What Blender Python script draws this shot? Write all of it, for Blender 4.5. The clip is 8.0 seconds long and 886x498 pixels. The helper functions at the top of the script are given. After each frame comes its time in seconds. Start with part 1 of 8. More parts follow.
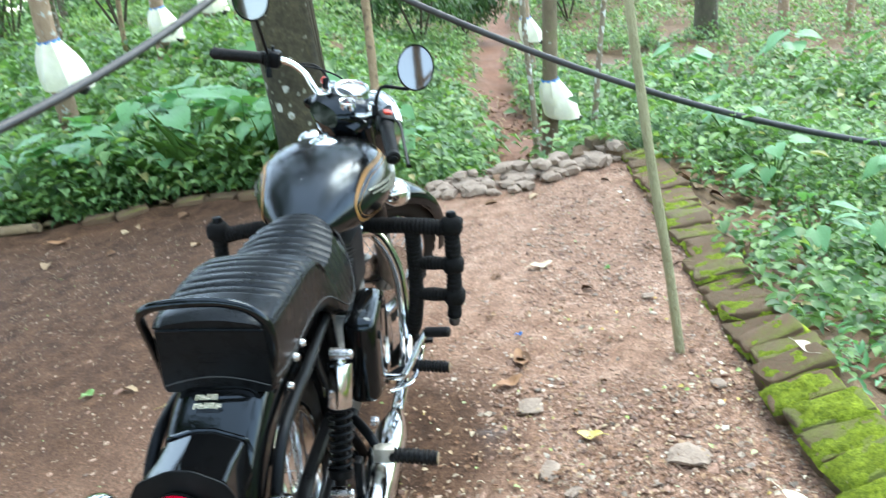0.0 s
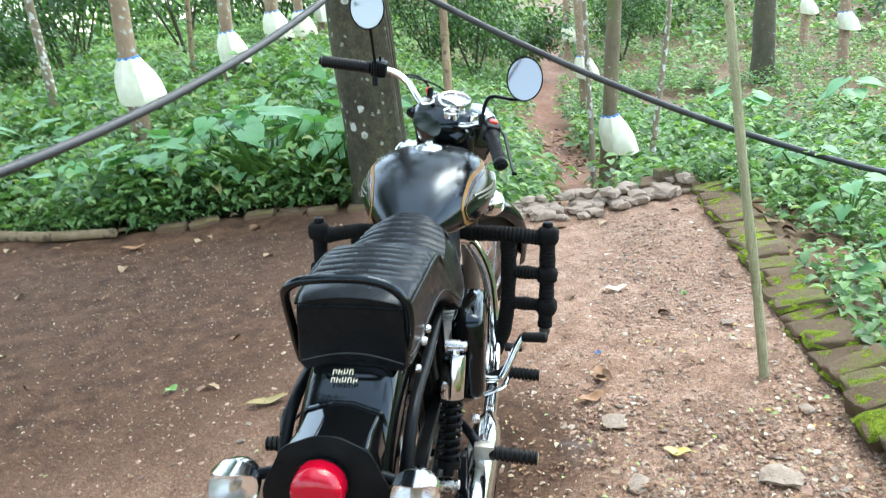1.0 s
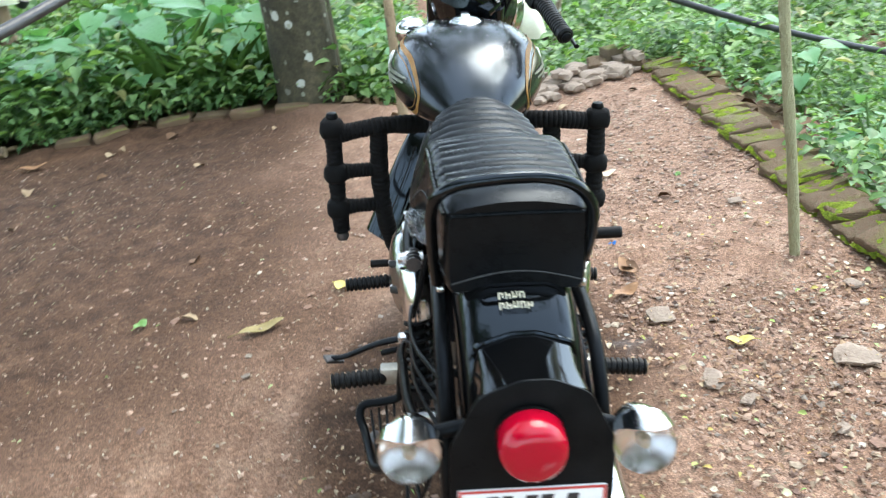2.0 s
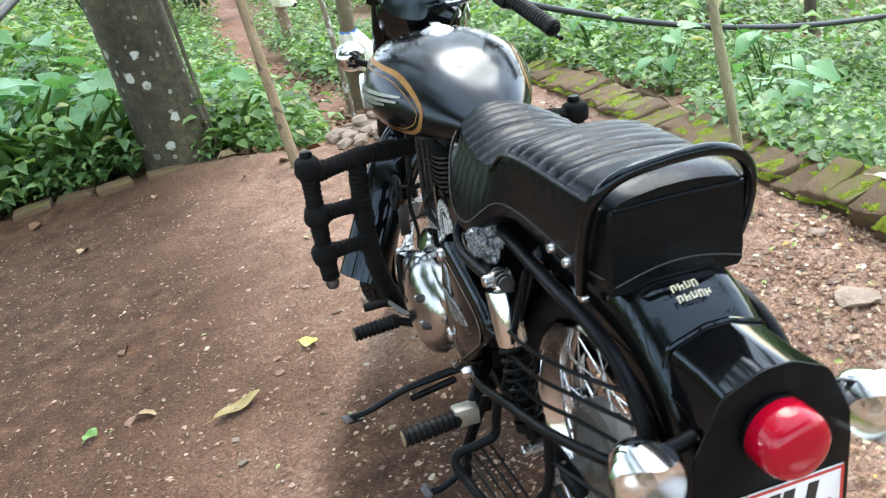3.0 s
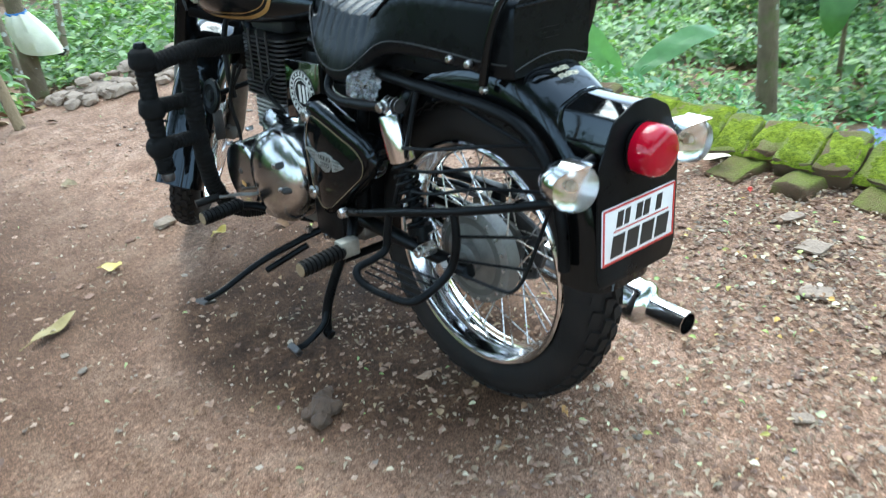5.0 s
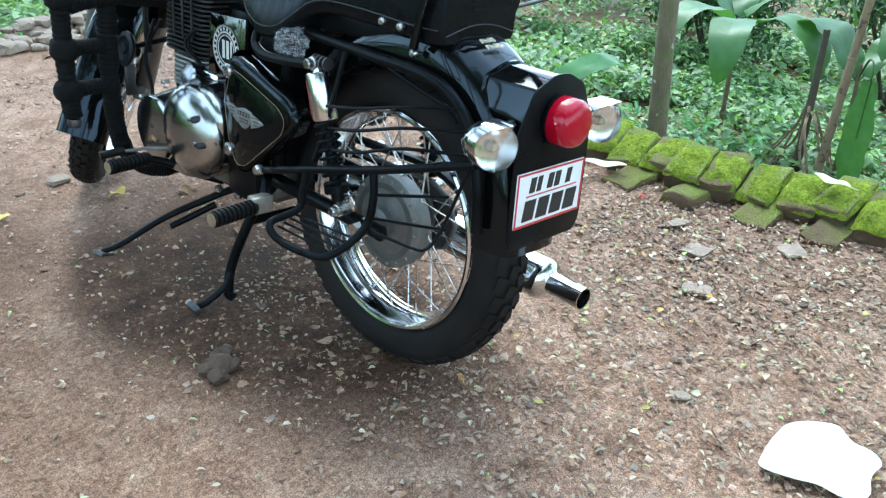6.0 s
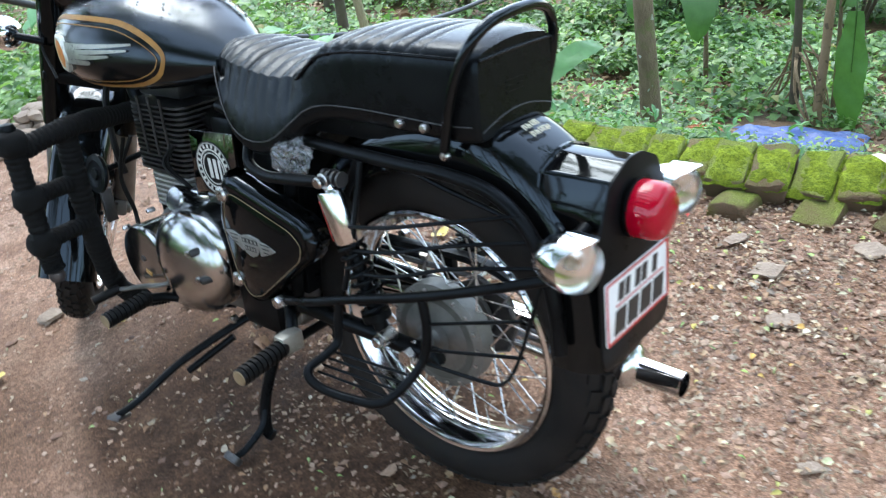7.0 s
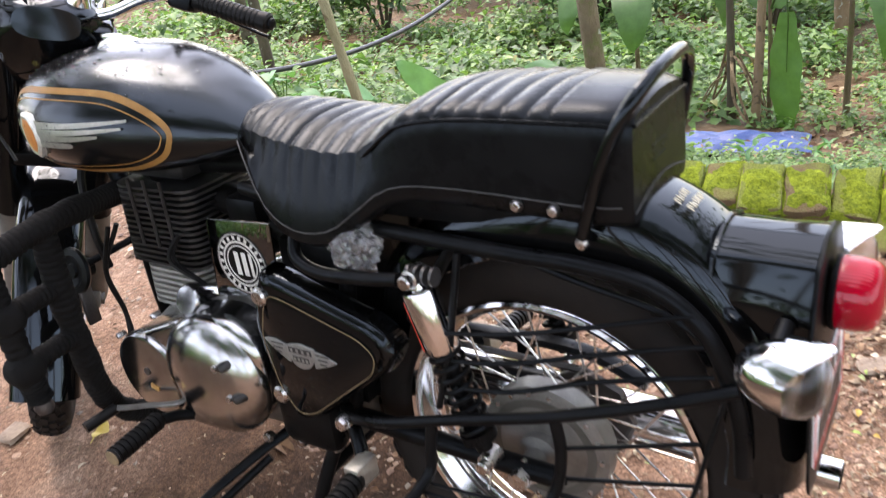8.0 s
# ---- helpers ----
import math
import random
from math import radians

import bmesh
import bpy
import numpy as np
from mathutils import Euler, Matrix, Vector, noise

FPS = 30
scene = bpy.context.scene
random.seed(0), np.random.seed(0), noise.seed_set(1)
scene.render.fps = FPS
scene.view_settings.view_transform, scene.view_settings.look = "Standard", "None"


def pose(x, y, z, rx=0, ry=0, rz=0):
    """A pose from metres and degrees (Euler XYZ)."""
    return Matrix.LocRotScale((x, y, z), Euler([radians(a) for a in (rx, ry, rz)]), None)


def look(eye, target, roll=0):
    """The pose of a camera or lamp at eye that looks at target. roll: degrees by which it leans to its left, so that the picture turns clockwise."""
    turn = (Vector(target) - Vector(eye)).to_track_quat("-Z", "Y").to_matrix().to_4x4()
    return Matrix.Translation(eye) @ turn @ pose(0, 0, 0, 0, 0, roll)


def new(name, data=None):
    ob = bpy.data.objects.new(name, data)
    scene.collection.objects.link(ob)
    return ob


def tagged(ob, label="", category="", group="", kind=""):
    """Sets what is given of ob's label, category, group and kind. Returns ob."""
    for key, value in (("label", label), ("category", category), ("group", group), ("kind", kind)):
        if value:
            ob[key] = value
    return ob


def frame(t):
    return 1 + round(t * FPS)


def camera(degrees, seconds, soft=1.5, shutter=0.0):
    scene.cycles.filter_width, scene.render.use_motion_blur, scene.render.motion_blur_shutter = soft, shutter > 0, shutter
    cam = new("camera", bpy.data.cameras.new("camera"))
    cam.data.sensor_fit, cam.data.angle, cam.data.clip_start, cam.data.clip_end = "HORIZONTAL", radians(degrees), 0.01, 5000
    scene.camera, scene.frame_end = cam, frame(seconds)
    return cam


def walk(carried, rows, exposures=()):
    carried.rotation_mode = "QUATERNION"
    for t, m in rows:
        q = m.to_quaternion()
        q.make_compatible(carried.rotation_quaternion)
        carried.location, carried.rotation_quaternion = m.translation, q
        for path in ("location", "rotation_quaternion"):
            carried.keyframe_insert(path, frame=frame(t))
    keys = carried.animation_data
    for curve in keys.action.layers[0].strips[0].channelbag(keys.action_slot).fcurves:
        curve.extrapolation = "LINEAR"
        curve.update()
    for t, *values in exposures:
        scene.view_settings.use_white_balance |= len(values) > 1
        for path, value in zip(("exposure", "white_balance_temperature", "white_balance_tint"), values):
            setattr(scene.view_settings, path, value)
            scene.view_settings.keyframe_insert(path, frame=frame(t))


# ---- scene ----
SOFT, SHUTTER = 1.15, 0.4
SKY, SUN = 0.15, 0.75
EXPOSURES = [(0.0, 2.68, 6250, 2), (1.5, 2.64, 6450, 4), (3.0, 2.64, 6700, 8), (4.0, 2.56, 6650, 10), (5.0, 2.56, 6000, -1), (6.5, 2.52, 5650, -4), (7.0, 2.48, 6150, 6), (7.5, 2.46, 6600, 13), (8.0, 2.55, 7350, 21)]

cam = camera(57.5, 8.0, soft=SOFT, shutter=SHUTTER)
PATH = [
    (0, (0.59, -1.358, 1.42), (0.37, 0.503, 0.722), -9.2),
    (0.5, (0.529, -1.452, 1.408), (0.217, 0.439, 0.835), -10.0),
    (1, (0.419, -1.447, 1.383), (0.113, 0.434, 0.778), -7.2),
    (1.5, (0.21, -1.306, 1.339), (0.059, 0.52, 0.537), -6.7),
    (1.7, (0.101, -1.25, 1.335), (-0.03, 0.535, 0.441), -7.4),
    (2.8, (-0.404, -1.025, 1.339), (-0.05, 0.77, 0.533), -12.7),
    (3, (-0.456, -0.993, 1.323), (-0.092, 0.772, 0.456), -14.2),
    (3.5, (-0.601, -1.069, 1.34), (-0.037, 0.656, 0.5), -13.6),
    (4, (-0.695, -1.15, 1.317), (0.04, 0.525, 0.509), -12.8),
    (4.5, (-0.827, -1.156, 1.277), (-0.003, 0.452, 0.421), -13.1),
    (5, (-1.015, -1.135, 1.212), (0.027, 0.259, 0.227), -8.2),
    (5.2, (-1.122, -1.183, 1.178), (0.015, 0.18, 0.256), -5.5),
    (6.3, (-1.119, -1.147, 1.139), (0.143, 0.051, 0.153), 1.4),
    (6.5, (-1.036, -1.092, 1.184), (0.212, 0.088, 0.16), -3.5),
    (7, (-0.946, -0.869, 1.225), (0.312, 0.338, 0.245), -10.0),
    (7.5, (-0.929, -0.653, 1.214), (0.4, 0.474, 0.233), -12.7),
    (8, (-0.872, -0.476, 1.245), (0.514, 0.587, 0.272), -12.0),
]
walk(cam, [(t, look(eye, target, roll)) for t, eye, target, roll in PATH], EXPOSURES)

# ---- light ----
world = bpy.data.worlds.new("overcast_sky")
scene.world = world
world.use_nodes = True
sky = world.node_tree.nodes.new("ShaderNodeTexSky")
sky.sky_type, sky.sun_disc = "NISHITA", False
sky.sun_elevation, sky.sun_rotation = radians(52), radians(40)
sky.dust_density, sky.air_density, sky.ozone_density = 0.7, 1.0, 1.1
veil = world.node_tree.nodes.new("ShaderNodeMix")
veil.data_type = "RGBA"
veil.inputs[0].default_value = 0.40                       # thin white cloud over the blue
veil.inputs[7].default_value = (5.0, 5.3, 5.6, 1)
world.node_tree.links.new(sky.outputs[0], veil.inputs[6])
world.node_tree.links.new(veil.outputs[2], world.node_tree.nodes["Background"].inputs[0])
world.node_tree.nodes["Background"].inputs[1].default_value = SKY
sun = new("sun", bpy.data.lights.new("sun", "SUN"))
sun.data.energy, sun.data.angle, sun.data.color = SUN, radians(30), (1.0, 0.97, 0.92)
sun.matrix_basis = look((3.96, 4.72, 7.88), (0, 0, 0))


# ---- materials ----
def nodes(name, colour, rough=0.5, metal=0.0):
    m = bpy.data.materials.new(name)
    m.use_nodes = True
    t = m.node_tree
    b = t.nodes["Principled BSDF"]
    b.inputs["Base Color"].default_value = (*colour, 1)
    b.inputs["Roughness"].default_value = rough
    b.inputs["Metallic"].default_value = metal
    return m, t, b


def noise_node(t, scale, detail=4.0, rough=0.6, coord="Object", stretch=None):
    c = t.nodes.new("ShaderNodeTexCoord")
    n = t.nodes.new("ShaderNodeTexNoise")
    n.inputs["Scale"].default_value, n.inputs["Detail"].default_value, n.inputs["Roughness"].default_value = scale, detail, rough
    out = c.outputs[coord]
    if stretch:
        mp = t.nodes.new("ShaderNodeMapping")
        mp.inputs["Scale"].default_value = stretch
        t.links.new(out, mp.inputs["Vector"])
        out = mp.outputs["Vector"]
    t.links.new(out, n.inputs["Vector"])
    return n


def ramp(t, source, stops):
    r = t.nodes.new("ShaderNodeValToRGB")
    while len(r.color_ramp.elements) < len(stops):
        r.color_ramp.elements.new(0.5)
    for e, (p, c) in zip(r.color_ramp.elements, stops):
        e.position, e.color = p, ((*c, 1) if isinstance(c, (tuple, list)) else (c, c, c, 1))
    t.links.new(source, r.inputs["Fac"])
    return r


def bump(t, b, source, strength=0.2, dist=0.002, after=None):
    n = t.nodes.new("ShaderNodeBump")
    n.inputs["Strength"].default_value, n.inputs["Distance"].default_value = strength, dist
    t.links.new(source, n.inputs["Height"])
    if after:
        t.links.new(after.outputs["Normal"], n.inputs["Normal"])
    t.links.new(n.outputs["Normal"], b.inputs["Normal"])
    return n


def mix(t, fac, a, b, mode="MIX"):
    n = t.nodes.new("ShaderNodeMix")
    n.data_type, n.blend_type = "RGBA", mode
    for s, v in ((n.inputs[0], fac), (n.inputs[6], a), (n.inputs[7], b)):
        if isinstance(v, (int, float)):
            s.default_value = v
        elif isinstance(v, tuple):
            s.default_value = (*v, 1)
        else:
            t.links.new(v, s)
    return n.outputs[2]


def surface(name, c0, c1, rough=(0.4, 0.6), metal=0.0, scale=30.0, fine=220.0, bump_to=0.15, dist=0.001, coat=0.0, spec=0.5, blue_sheen=False):
    """Two-scale variation in colour, gloss and relief."""
    m, t, b = nodes(name, c0, rough[0], metal)
    b.inputs["Specular IOR Level"].default_value = spec
    # Colours the reflections blue, so black parts seem to mirror cool sky
    if blue_sheen:
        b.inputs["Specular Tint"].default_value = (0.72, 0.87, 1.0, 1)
    big, small = noise_node(t, scale), noise_node(t, fine, 3.0)
    both = t.nodes.new("ShaderNodeMath")
    both.operation = "MULTIPLY_ADD"
    t.links.new(small.outputs["Fac"], both.inputs[0])
    both.inputs[1].default_value = 0.4
    t.links.new(big.outputs["Fac"], both.inputs[2])
    r = ramp(t, both.outputs[0], [(0.45, c0), (0.95, c1)])
    t.links.new(r.outputs["Color"], b.inputs["Base Color"])
    g = ramp(t, both.outputs[0], [(0.45, rough[0]), (0.95, rough[1])])
    t.links.new(g.outputs["Color"], b.inputs["Roughness"])
    if bump_to:
        bump(t, b, small.outputs["Fac"], bump_to, dist)
    if coat:
        b.inputs["Coat Weight"].default_value, b.inputs["Coat Roughness"].default_value = coat, 0.05
    return m


PAINT = surface("black_gloss_paint", (0.0020, 0.0021, 0.0024), (0.0045, 0.0044, 0.0042), (0.03, 0.08), 0.0, 9, 160, 0.0, spec=0.34, blue_sheen=True)
TANK_PAINT = surface("hazed_black_paint", (0.0020, 0.0021, 0.0024), (0.0045, 0.0044, 0.0042), (0.15, 0.23), 0.0, 9, 160, 0.0, spec=0.50, blue_sheen=True)
SATIN = surface("black_satin_steel", (0.0032, 0.0033, 0.0036), (0.0085, 0.0080, 0.0078), (0.24, 0.44), 0.0, 22, 260, 0.10, spec=0.10, blue_sheen=True)
VINYL = surface("black_vinyl", (0.0035, 0.0037, 0.0041), (0.0065, 0.0066, 0.0068), (0.22, 0.34), 0.0, 14, 700, 0.12, 0.0004, spec=0.15, blue_sheen=True)
SEAM = surface("seam_thread", (0.018, 0.018, 0.018), (0.045, 0.045, 0.045), (0.6, 0.8), 0.0, 60, 800, 0.2)
RUBBER = surface("black_rubber", (0.003, 0.003, 0.003), (0.008, 0.0077, 0.0074), (0.38, 0.6), 0.0, 30, 300, 0.2, spec=0.2)
TYRE = surface("dusty_tyre_rubber", (0.005, 0.0048, 0.0048), (0.021, 0.0165, 0.014), (0.6, 0.9), 0.0, 9, 120, 0.3, 0.002, spec=0.2)
CHROME = surface("chrome", (0.54, 0.55, 0.56), (0.72, 0.72, 0.72), (0.05, 0.16), 1.0, 10, 240, 0.02)
POLISHED = surface("polished_alloy", (0.34, 0.345, 0.35), (0.50, 0.50, 0.49), (0.13, 0.25), 1.0, 12, 260, 0.03)
ALLOY = surface("grey_alloy", (0.13, 0.128, 0.120), (0.27, 0.265, 0.25), (0.40, 0.65), 0.75, 24, 320, 0.2)
DULL = surface("dull_grey_alloy", (0.085, 0.085, 0.075), (0.150, 0.148, 0.135), (0.5, 0.7), 0.6, 16, 300, 0.15)
STEEL = surface("bright_steel", (0.42, 0.41, 0.40), (0.62, 0.61, 0.60), (0.18, 0.38), 1.0, 40, 300, 0.05)
STEEL_DARK = surface("dull_steel", (0.07, 0.07, 0.075), (0.16, 0.15, 0.145), (0.32, 0.55), 0.8, 26, 280, 0.15)
ZINC = surface("zinc_plate", (0.30, 0.29, 0.25), (0.48, 0.46, 0.40), (0.35, 0.6), 0.8, 60, 300, 0.15)
BLACK_FIN = surface("black_fins", (0.012, 0.012, 0.012), (0.040, 0.039, 0.038), (0.35, 0.55), 0.35, 26, 260, 0.15)
CAST = surface("cast_grey_alloy", (0.30, 0.30, 0.275), (0.46, 0.455, 0.42), (0.45, 0.65), 0.25, 22, 300, 0.2)
ROPE = surface("black_cord", (0.0025, 0.0025, 0.0025), (0.009, 0.0088, 0.0085), (0.7, 0.95), 0.0, 40, 420, 0.8, 0.002, spec=0.18)
GOLD = surface("gold_paint", (0.42, 0.22, 0.06), (0.58, 0.33, 0.11), (0.30, 0.45), 0.0, 40, 300, 0.0)
DIM_BADGE = surface("dull_silver_badge", (0.20, 0.20, 0.19), (0.34, 0.34, 0.32), (0.30, 0.45), 0.5, 120, 500, 0.3, 0.001)
COPPER = surface("orange_enamel", (0.46, 0.14, 0.03), (0.62, 0.24, 0.06), (0.25, 0.45), 0.0, 60, 300, 0.1)
BADGE = surface("cast_silver_badge", (0.46, 0.46, 0.41), (0.70, 0.70, 0.63), (0.25, 0.40), 0.55, 120, 500, 0.35, 0.001)
RED = surface("red_plastic", (0.55, 0.035, 0.02), (0.68, 0.06, 0.03), (0.3, 0.45), 0.0, 40, 300, 0.05)
PLATE_RED = surface("red_plate_paint", (0.45, 0.03, 0.025), (0.55, 0.05, 0.04), (0.35, 0.5), 0.0, 40, 300, 0.0)
WHITE = surface("white_plate_paint", (0.80, 0.80, 0.79), (0.88, 0.88, 0.87), (0.3, 0.45), 0.0, 30, 300, 0.0)
INK = surface("black_plate_paint", (0.012, 0.012, 0.012), (0.025, 0.025, 0.025), (0.35, 0.5), 0.0, 40, 300, 0.0)
# worn gold, its base colour lightened to hold the glare
GLARE_WORN_GOLD = surface("glared_worn_gold", (0.62, 0.54, 0.36), (0.76, 0.69, 0.50), (0.35, 0.5), 0.0, 60, 300, 0.0)
EMBLEM = surface("white_emblem_paint", (0.60, 0.60, 0.56), (0.75, 0.75, 0.70), (0.35, 0.5), 0.0, 60, 300, 0.0)
DIAL = surface("pale_dial", (0.55, 0.55, 0.52), (0.70, 0.70, 0.66), (0.15, 0.25), 0.0, 60, 300, 0.0, coat=1.0)
WET_CLOD = surface("dark_clod", (0.046, 0.027, 0.017), (0.125, 0.078, 0.050), (0.6, 0.9), 0.0, 30, 160, 0.8, 0.006)
WORN = surface("worn_tan_rubber", (0.16, 0.11, 0.06), (0.28, 0.20, 0.11), (0.6, 0.8), 0.0, 60, 300, 0.2)
AMBER = surface("amber_bulb", (0.40, 0.30, 0.20), (0.55, 0.42, 0.28), (0.2, 0.3), 0.0, 40, 300, 0.0)
MIRROR = nodes("mirror_glass", (0.18, 0.185, 0.19), 0.03, 1.0)[0]
RED_LENS, _t, _b = nodes("red_lens", (0.36, 0.0012, 0.016), 0.05)
_b.inputs["Specular IOR Level"].default_value = 0.42
_b.inputs["Subsurface Weight"].default_value = 0.03
_b.inputs["Subsurface Radius"].default_value = (0.03, 0.004, 0.004)
_w = _t.nodes.new("ShaderNodeTexWave")
_w.inputs["Scale"].default_value = 90
_c = _t.nodes.new("ShaderNodeTexCoord")
_t.links.new(_c.outputs["Object"], _w.inputs["Vector"])
bump(_t, _b, _w.outputs["Fac"], 0.15, 0.001)


def glassy(name, colour, rough, ior=1.45):
    m, t, b = nodes(name, colour, rough)
    b.inputs["Transmission Weight"].default_value, b.inputs["IOR"].default_value = 1.0, ior
    return m


CLEAR = glassy("clear_lens", (0.90, 0.91, 0.91), 0.16)
WATER = glassy("rain_water", (0.98, 0.98, 0.98), 0.02, 1.33)
PLASTIC, _t, _b = nodes("clear_plastic_film", (0.62, 0.63, 0.65), 0.06)
_b.inputs["Transmission Weight"].default_value = 0.85
BIKE = pose(-0.062, 0, 0, 0, 6, 0)


# ---- helpers for meshes ----
def finish(name, bm, material, parent=None, label="", smooth=True, flip=True):
    if flip:
        bmesh.ops.recalc_face_normals(bm, faces=bm.faces)
    me = bpy.data.meshes.new(name)
    bm.to_mesh(me)
    bm.free()
    mats = material if isinstance(material, (list, tuple)) else [material]
    for m in mats:
        me.materials.append(m)
    if smooth:
        me.polygons.foreach_set("use_smooth", [True] * len(me.polygons))
        me.set_sharp_from_angle(angle=radians(38))
    ob = new(name, me)
    if parent is not None:
        ob.parent = parent
    if label:
        ob["label"] = label
    return ob


def part(name, bm, material, parent, label="", smooth=True):
    return finish(name, bm, material, parent, label, smooth)


def shared(name, ob, parent, m=None):
    """Another part on the same mesh."""
    o = new(name, ob.data)
    o.parent = parent
    if m is not None:
        o.matrix_basis = m
    return o


def thing(name, label, category, m=None, group="", kind=""):
    ob = new(name)
    ob.empty_display_size = 0.1
    if m is not None:
        ob.matrix_basis = m
    return tagged(ob, label, category, group, kind)


def join(*bms):
    out = bms[0]
    for b in bms[1:]:
        me = bpy.data.meshes.new("tmp")
        b.to_mesh(me)
        b.free()
        out.from_mesh(me)
        bpy.data.meshes.remove(me)
    return out


def moved(bm, m):
    bmesh.ops.transform(bm, matrix=m, verts=bm.verts)
    return bm


def mirrored(bm):
    """A mirror image of bm on the other side of x = 0."""
    b = bm.copy()
    for v in b.verts:
        v.co.x = -v.co.x
    bmesh.ops.reverse_faces(b, faces=b.faces)
    return b


def smooth_line(pts, n):
    """n points on a Catmull-Rom curve through pts."""
    p = [Vector(q) for q in pts]
    p = [2 * p[0] - p[1]] + p + [2 * p[-1] - p[-2]]
    out = []
    for i in range(n):
        u = i / (n - 1) * (len(p) - 3)
        k = min(int(u), len(p) - 4)
        f = u - k
        a, b, c, d = p[k:k + 4]
        out.append(0.5 * (2 * b + (c - a) * f + (2 * a - 5 * b + 4 * c - d) * f * f + (3 * b - a - 3 * c + d) * f ** 3))
    return out


def sweep(pts, r, seg=10, n=0, caps=True, closed=False, flat=1.0):
    """A tube along pts; r: a radius or a function of 0..1; flat squeezes it across."""
    p = smooth_line(pts, n) if n else [Vector(q) for q in pts]
    bm = bmesh.new()
    rings, nrm = [], None
    for i, q in enumerate(p):
        if closed:
            d = p[(i + 1) % len(p)] - p[i - 1]
        else:
            d = p[min(i + 1, len(p) - 1)] - p[max(i - 1, 0)]
        d.normalize()
        if nrm is None:
            nrm = d.orthogonal().normalized() if abs(d.z) > 0.95 else d.cross(Vector((0, 0, 1))).normalized()
        nrm = (nrm - d * nrm.dot(d)).normalized()
        bi = d.cross(nrm)
        rr = r(i / max(1, len(p) - 1)) if callable(r) else r
        rings.append([bm.verts.new(q + rr * (math.cos(a) * nrm + flat * math.sin(a) * bi)) for a in (2 * math.pi * k / seg for k in range(seg))])
    for i in range(len(rings) if closed else len(rings) - 1):
        a, b = rings[i], rings[(i + 1) % len(rings)]
        for k in range(seg):
            bm.faces.new((a[k], a[(k + 1) % seg], b[(k + 1) % seg], b[k]))
    if caps and not closed:
        bm.faces.new(rings[0][::-1])
        bm.faces.new(rings[-1])
    return bm


def lathe(profile, seg=24, m=None, caps=True):
    """profile: (radius, height) along z, turned about z, then placed by m."""
    bm = bmesh.new()
    rings = []
    for r, h in profile:
        if r < 1e-5:
            rings.append([bm.verts.new((0, 0, h))])
        else:
            rings.append([bm.verts.new((r * math.cos(2 * math.pi * k / seg), r * math.sin(2 * math.pi * k / seg), h)) for k in range(seg)])
    for a, b in zip(rings, rings[1:]):
        for k in range(seg):
            j = (k + 1) % seg
            if len(a) == 1 and len(b) == 1:
                continue
            if len(a) == 1:
                bm.faces.new((a[0], b[j], b[k]))
            elif len(b) == 1:
                bm.faces.new((a[k], a[j], b[0]))
            else:
                bm.faces.new((a[k], a[j], b[j], b[k]))
    if caps:
        for ring in (rings[0], rings[-1]):
            if len(ring) > 2:
                bm.faces.new(ring)
    return moved(bm, m) if m is not None else bm


def between(a, b):
    """The pose that lays z along a -> b, at a."""
    a, b = Vector(a), Vector(b)
    return Matrix.Translation(a) @ (b - a).to_track_quat("Z", "Y").to_matrix().to_4x4()


def rod(a, b, r, seg=10, r2=None):
    d = (Vector(b) - Vector(a)).length
    return lathe([(r, 0), (r2 or r, d)], seg, between(a, b))


def rbox(size, bevel=0.005, m=None, seg=2):
    bm = bmesh.new()
    bmesh.ops.create_cube(bm, size=1)
    bmesh.ops.scale(bm, vec=size, verts=bm.verts)
    if bevel:
        bmesh.ops.bevel(bm, geom=list(bm.edges), offset=bevel, segments=seg, profile=0.5, affect="EDGES")
    return moved(bm, m) if m is not None else bm


def slab(outline, depth, bevel=0.0, m=None, seg=2):
    """A flat piece: outline in x, y, from z = 0 to depth."""
    bm = bmesh.new()
    f = bm.faces.new([bm.verts.new((x, y, 0)) for x, y in outline])
    top = bmesh.ops.extrude_face_region(bm, geom=[f])["geom"]
    bmesh.ops.translate(bm, vec=(0, 0, depth), verts=[g for g in top if isinstance(g, bmesh.types.BMVert)])
    if bevel:
        bmesh.ops.bevel(bm, geom=list(bm.edges), offset=bevel, segments=seg, profile=0.5, affect="EDGES")
    return moved(bm, m) if m is not None else bm


def loft(rings, caps=True, closed=True):
    bm = bmesh.new()
    vs = [[bm.verts.new(p) for p in ring] for ring in rings]
    for a, b in zip(vs, vs[1:]):
        n = len(a)
        for k in range(n if closed else n - 1):
            j = (k + 1) % n
            bm.faces.new((a[k], a[j], b[j], b[k]))
    if caps and closed:
        bm.faces.new(vs[0])
        bm.faces.new(vs[-1])
    return bm


def rounded(pts, r=0.01, n=4):
    """A polygon with its corners rounded."""
    out = []
    for i, p in enumerate(pts):
        p = Vector(p).to_2d()
        a, b = Vector(pts[i - 1]).to_2d() - p, Vector(pts[(i + 1) % len(pts)]).to_2d() - p
        k = min(r, a.length * 0.45, b.length * 0.45)
        s, e = p + a.normalized() * k, p + b.normalized() * k
        for j in range(n + 1):
            f = j / n
            out.append(tuple((1 - f) ** 2 * s + 2 * f * (1 - f) * p + f * f * e))
    return out


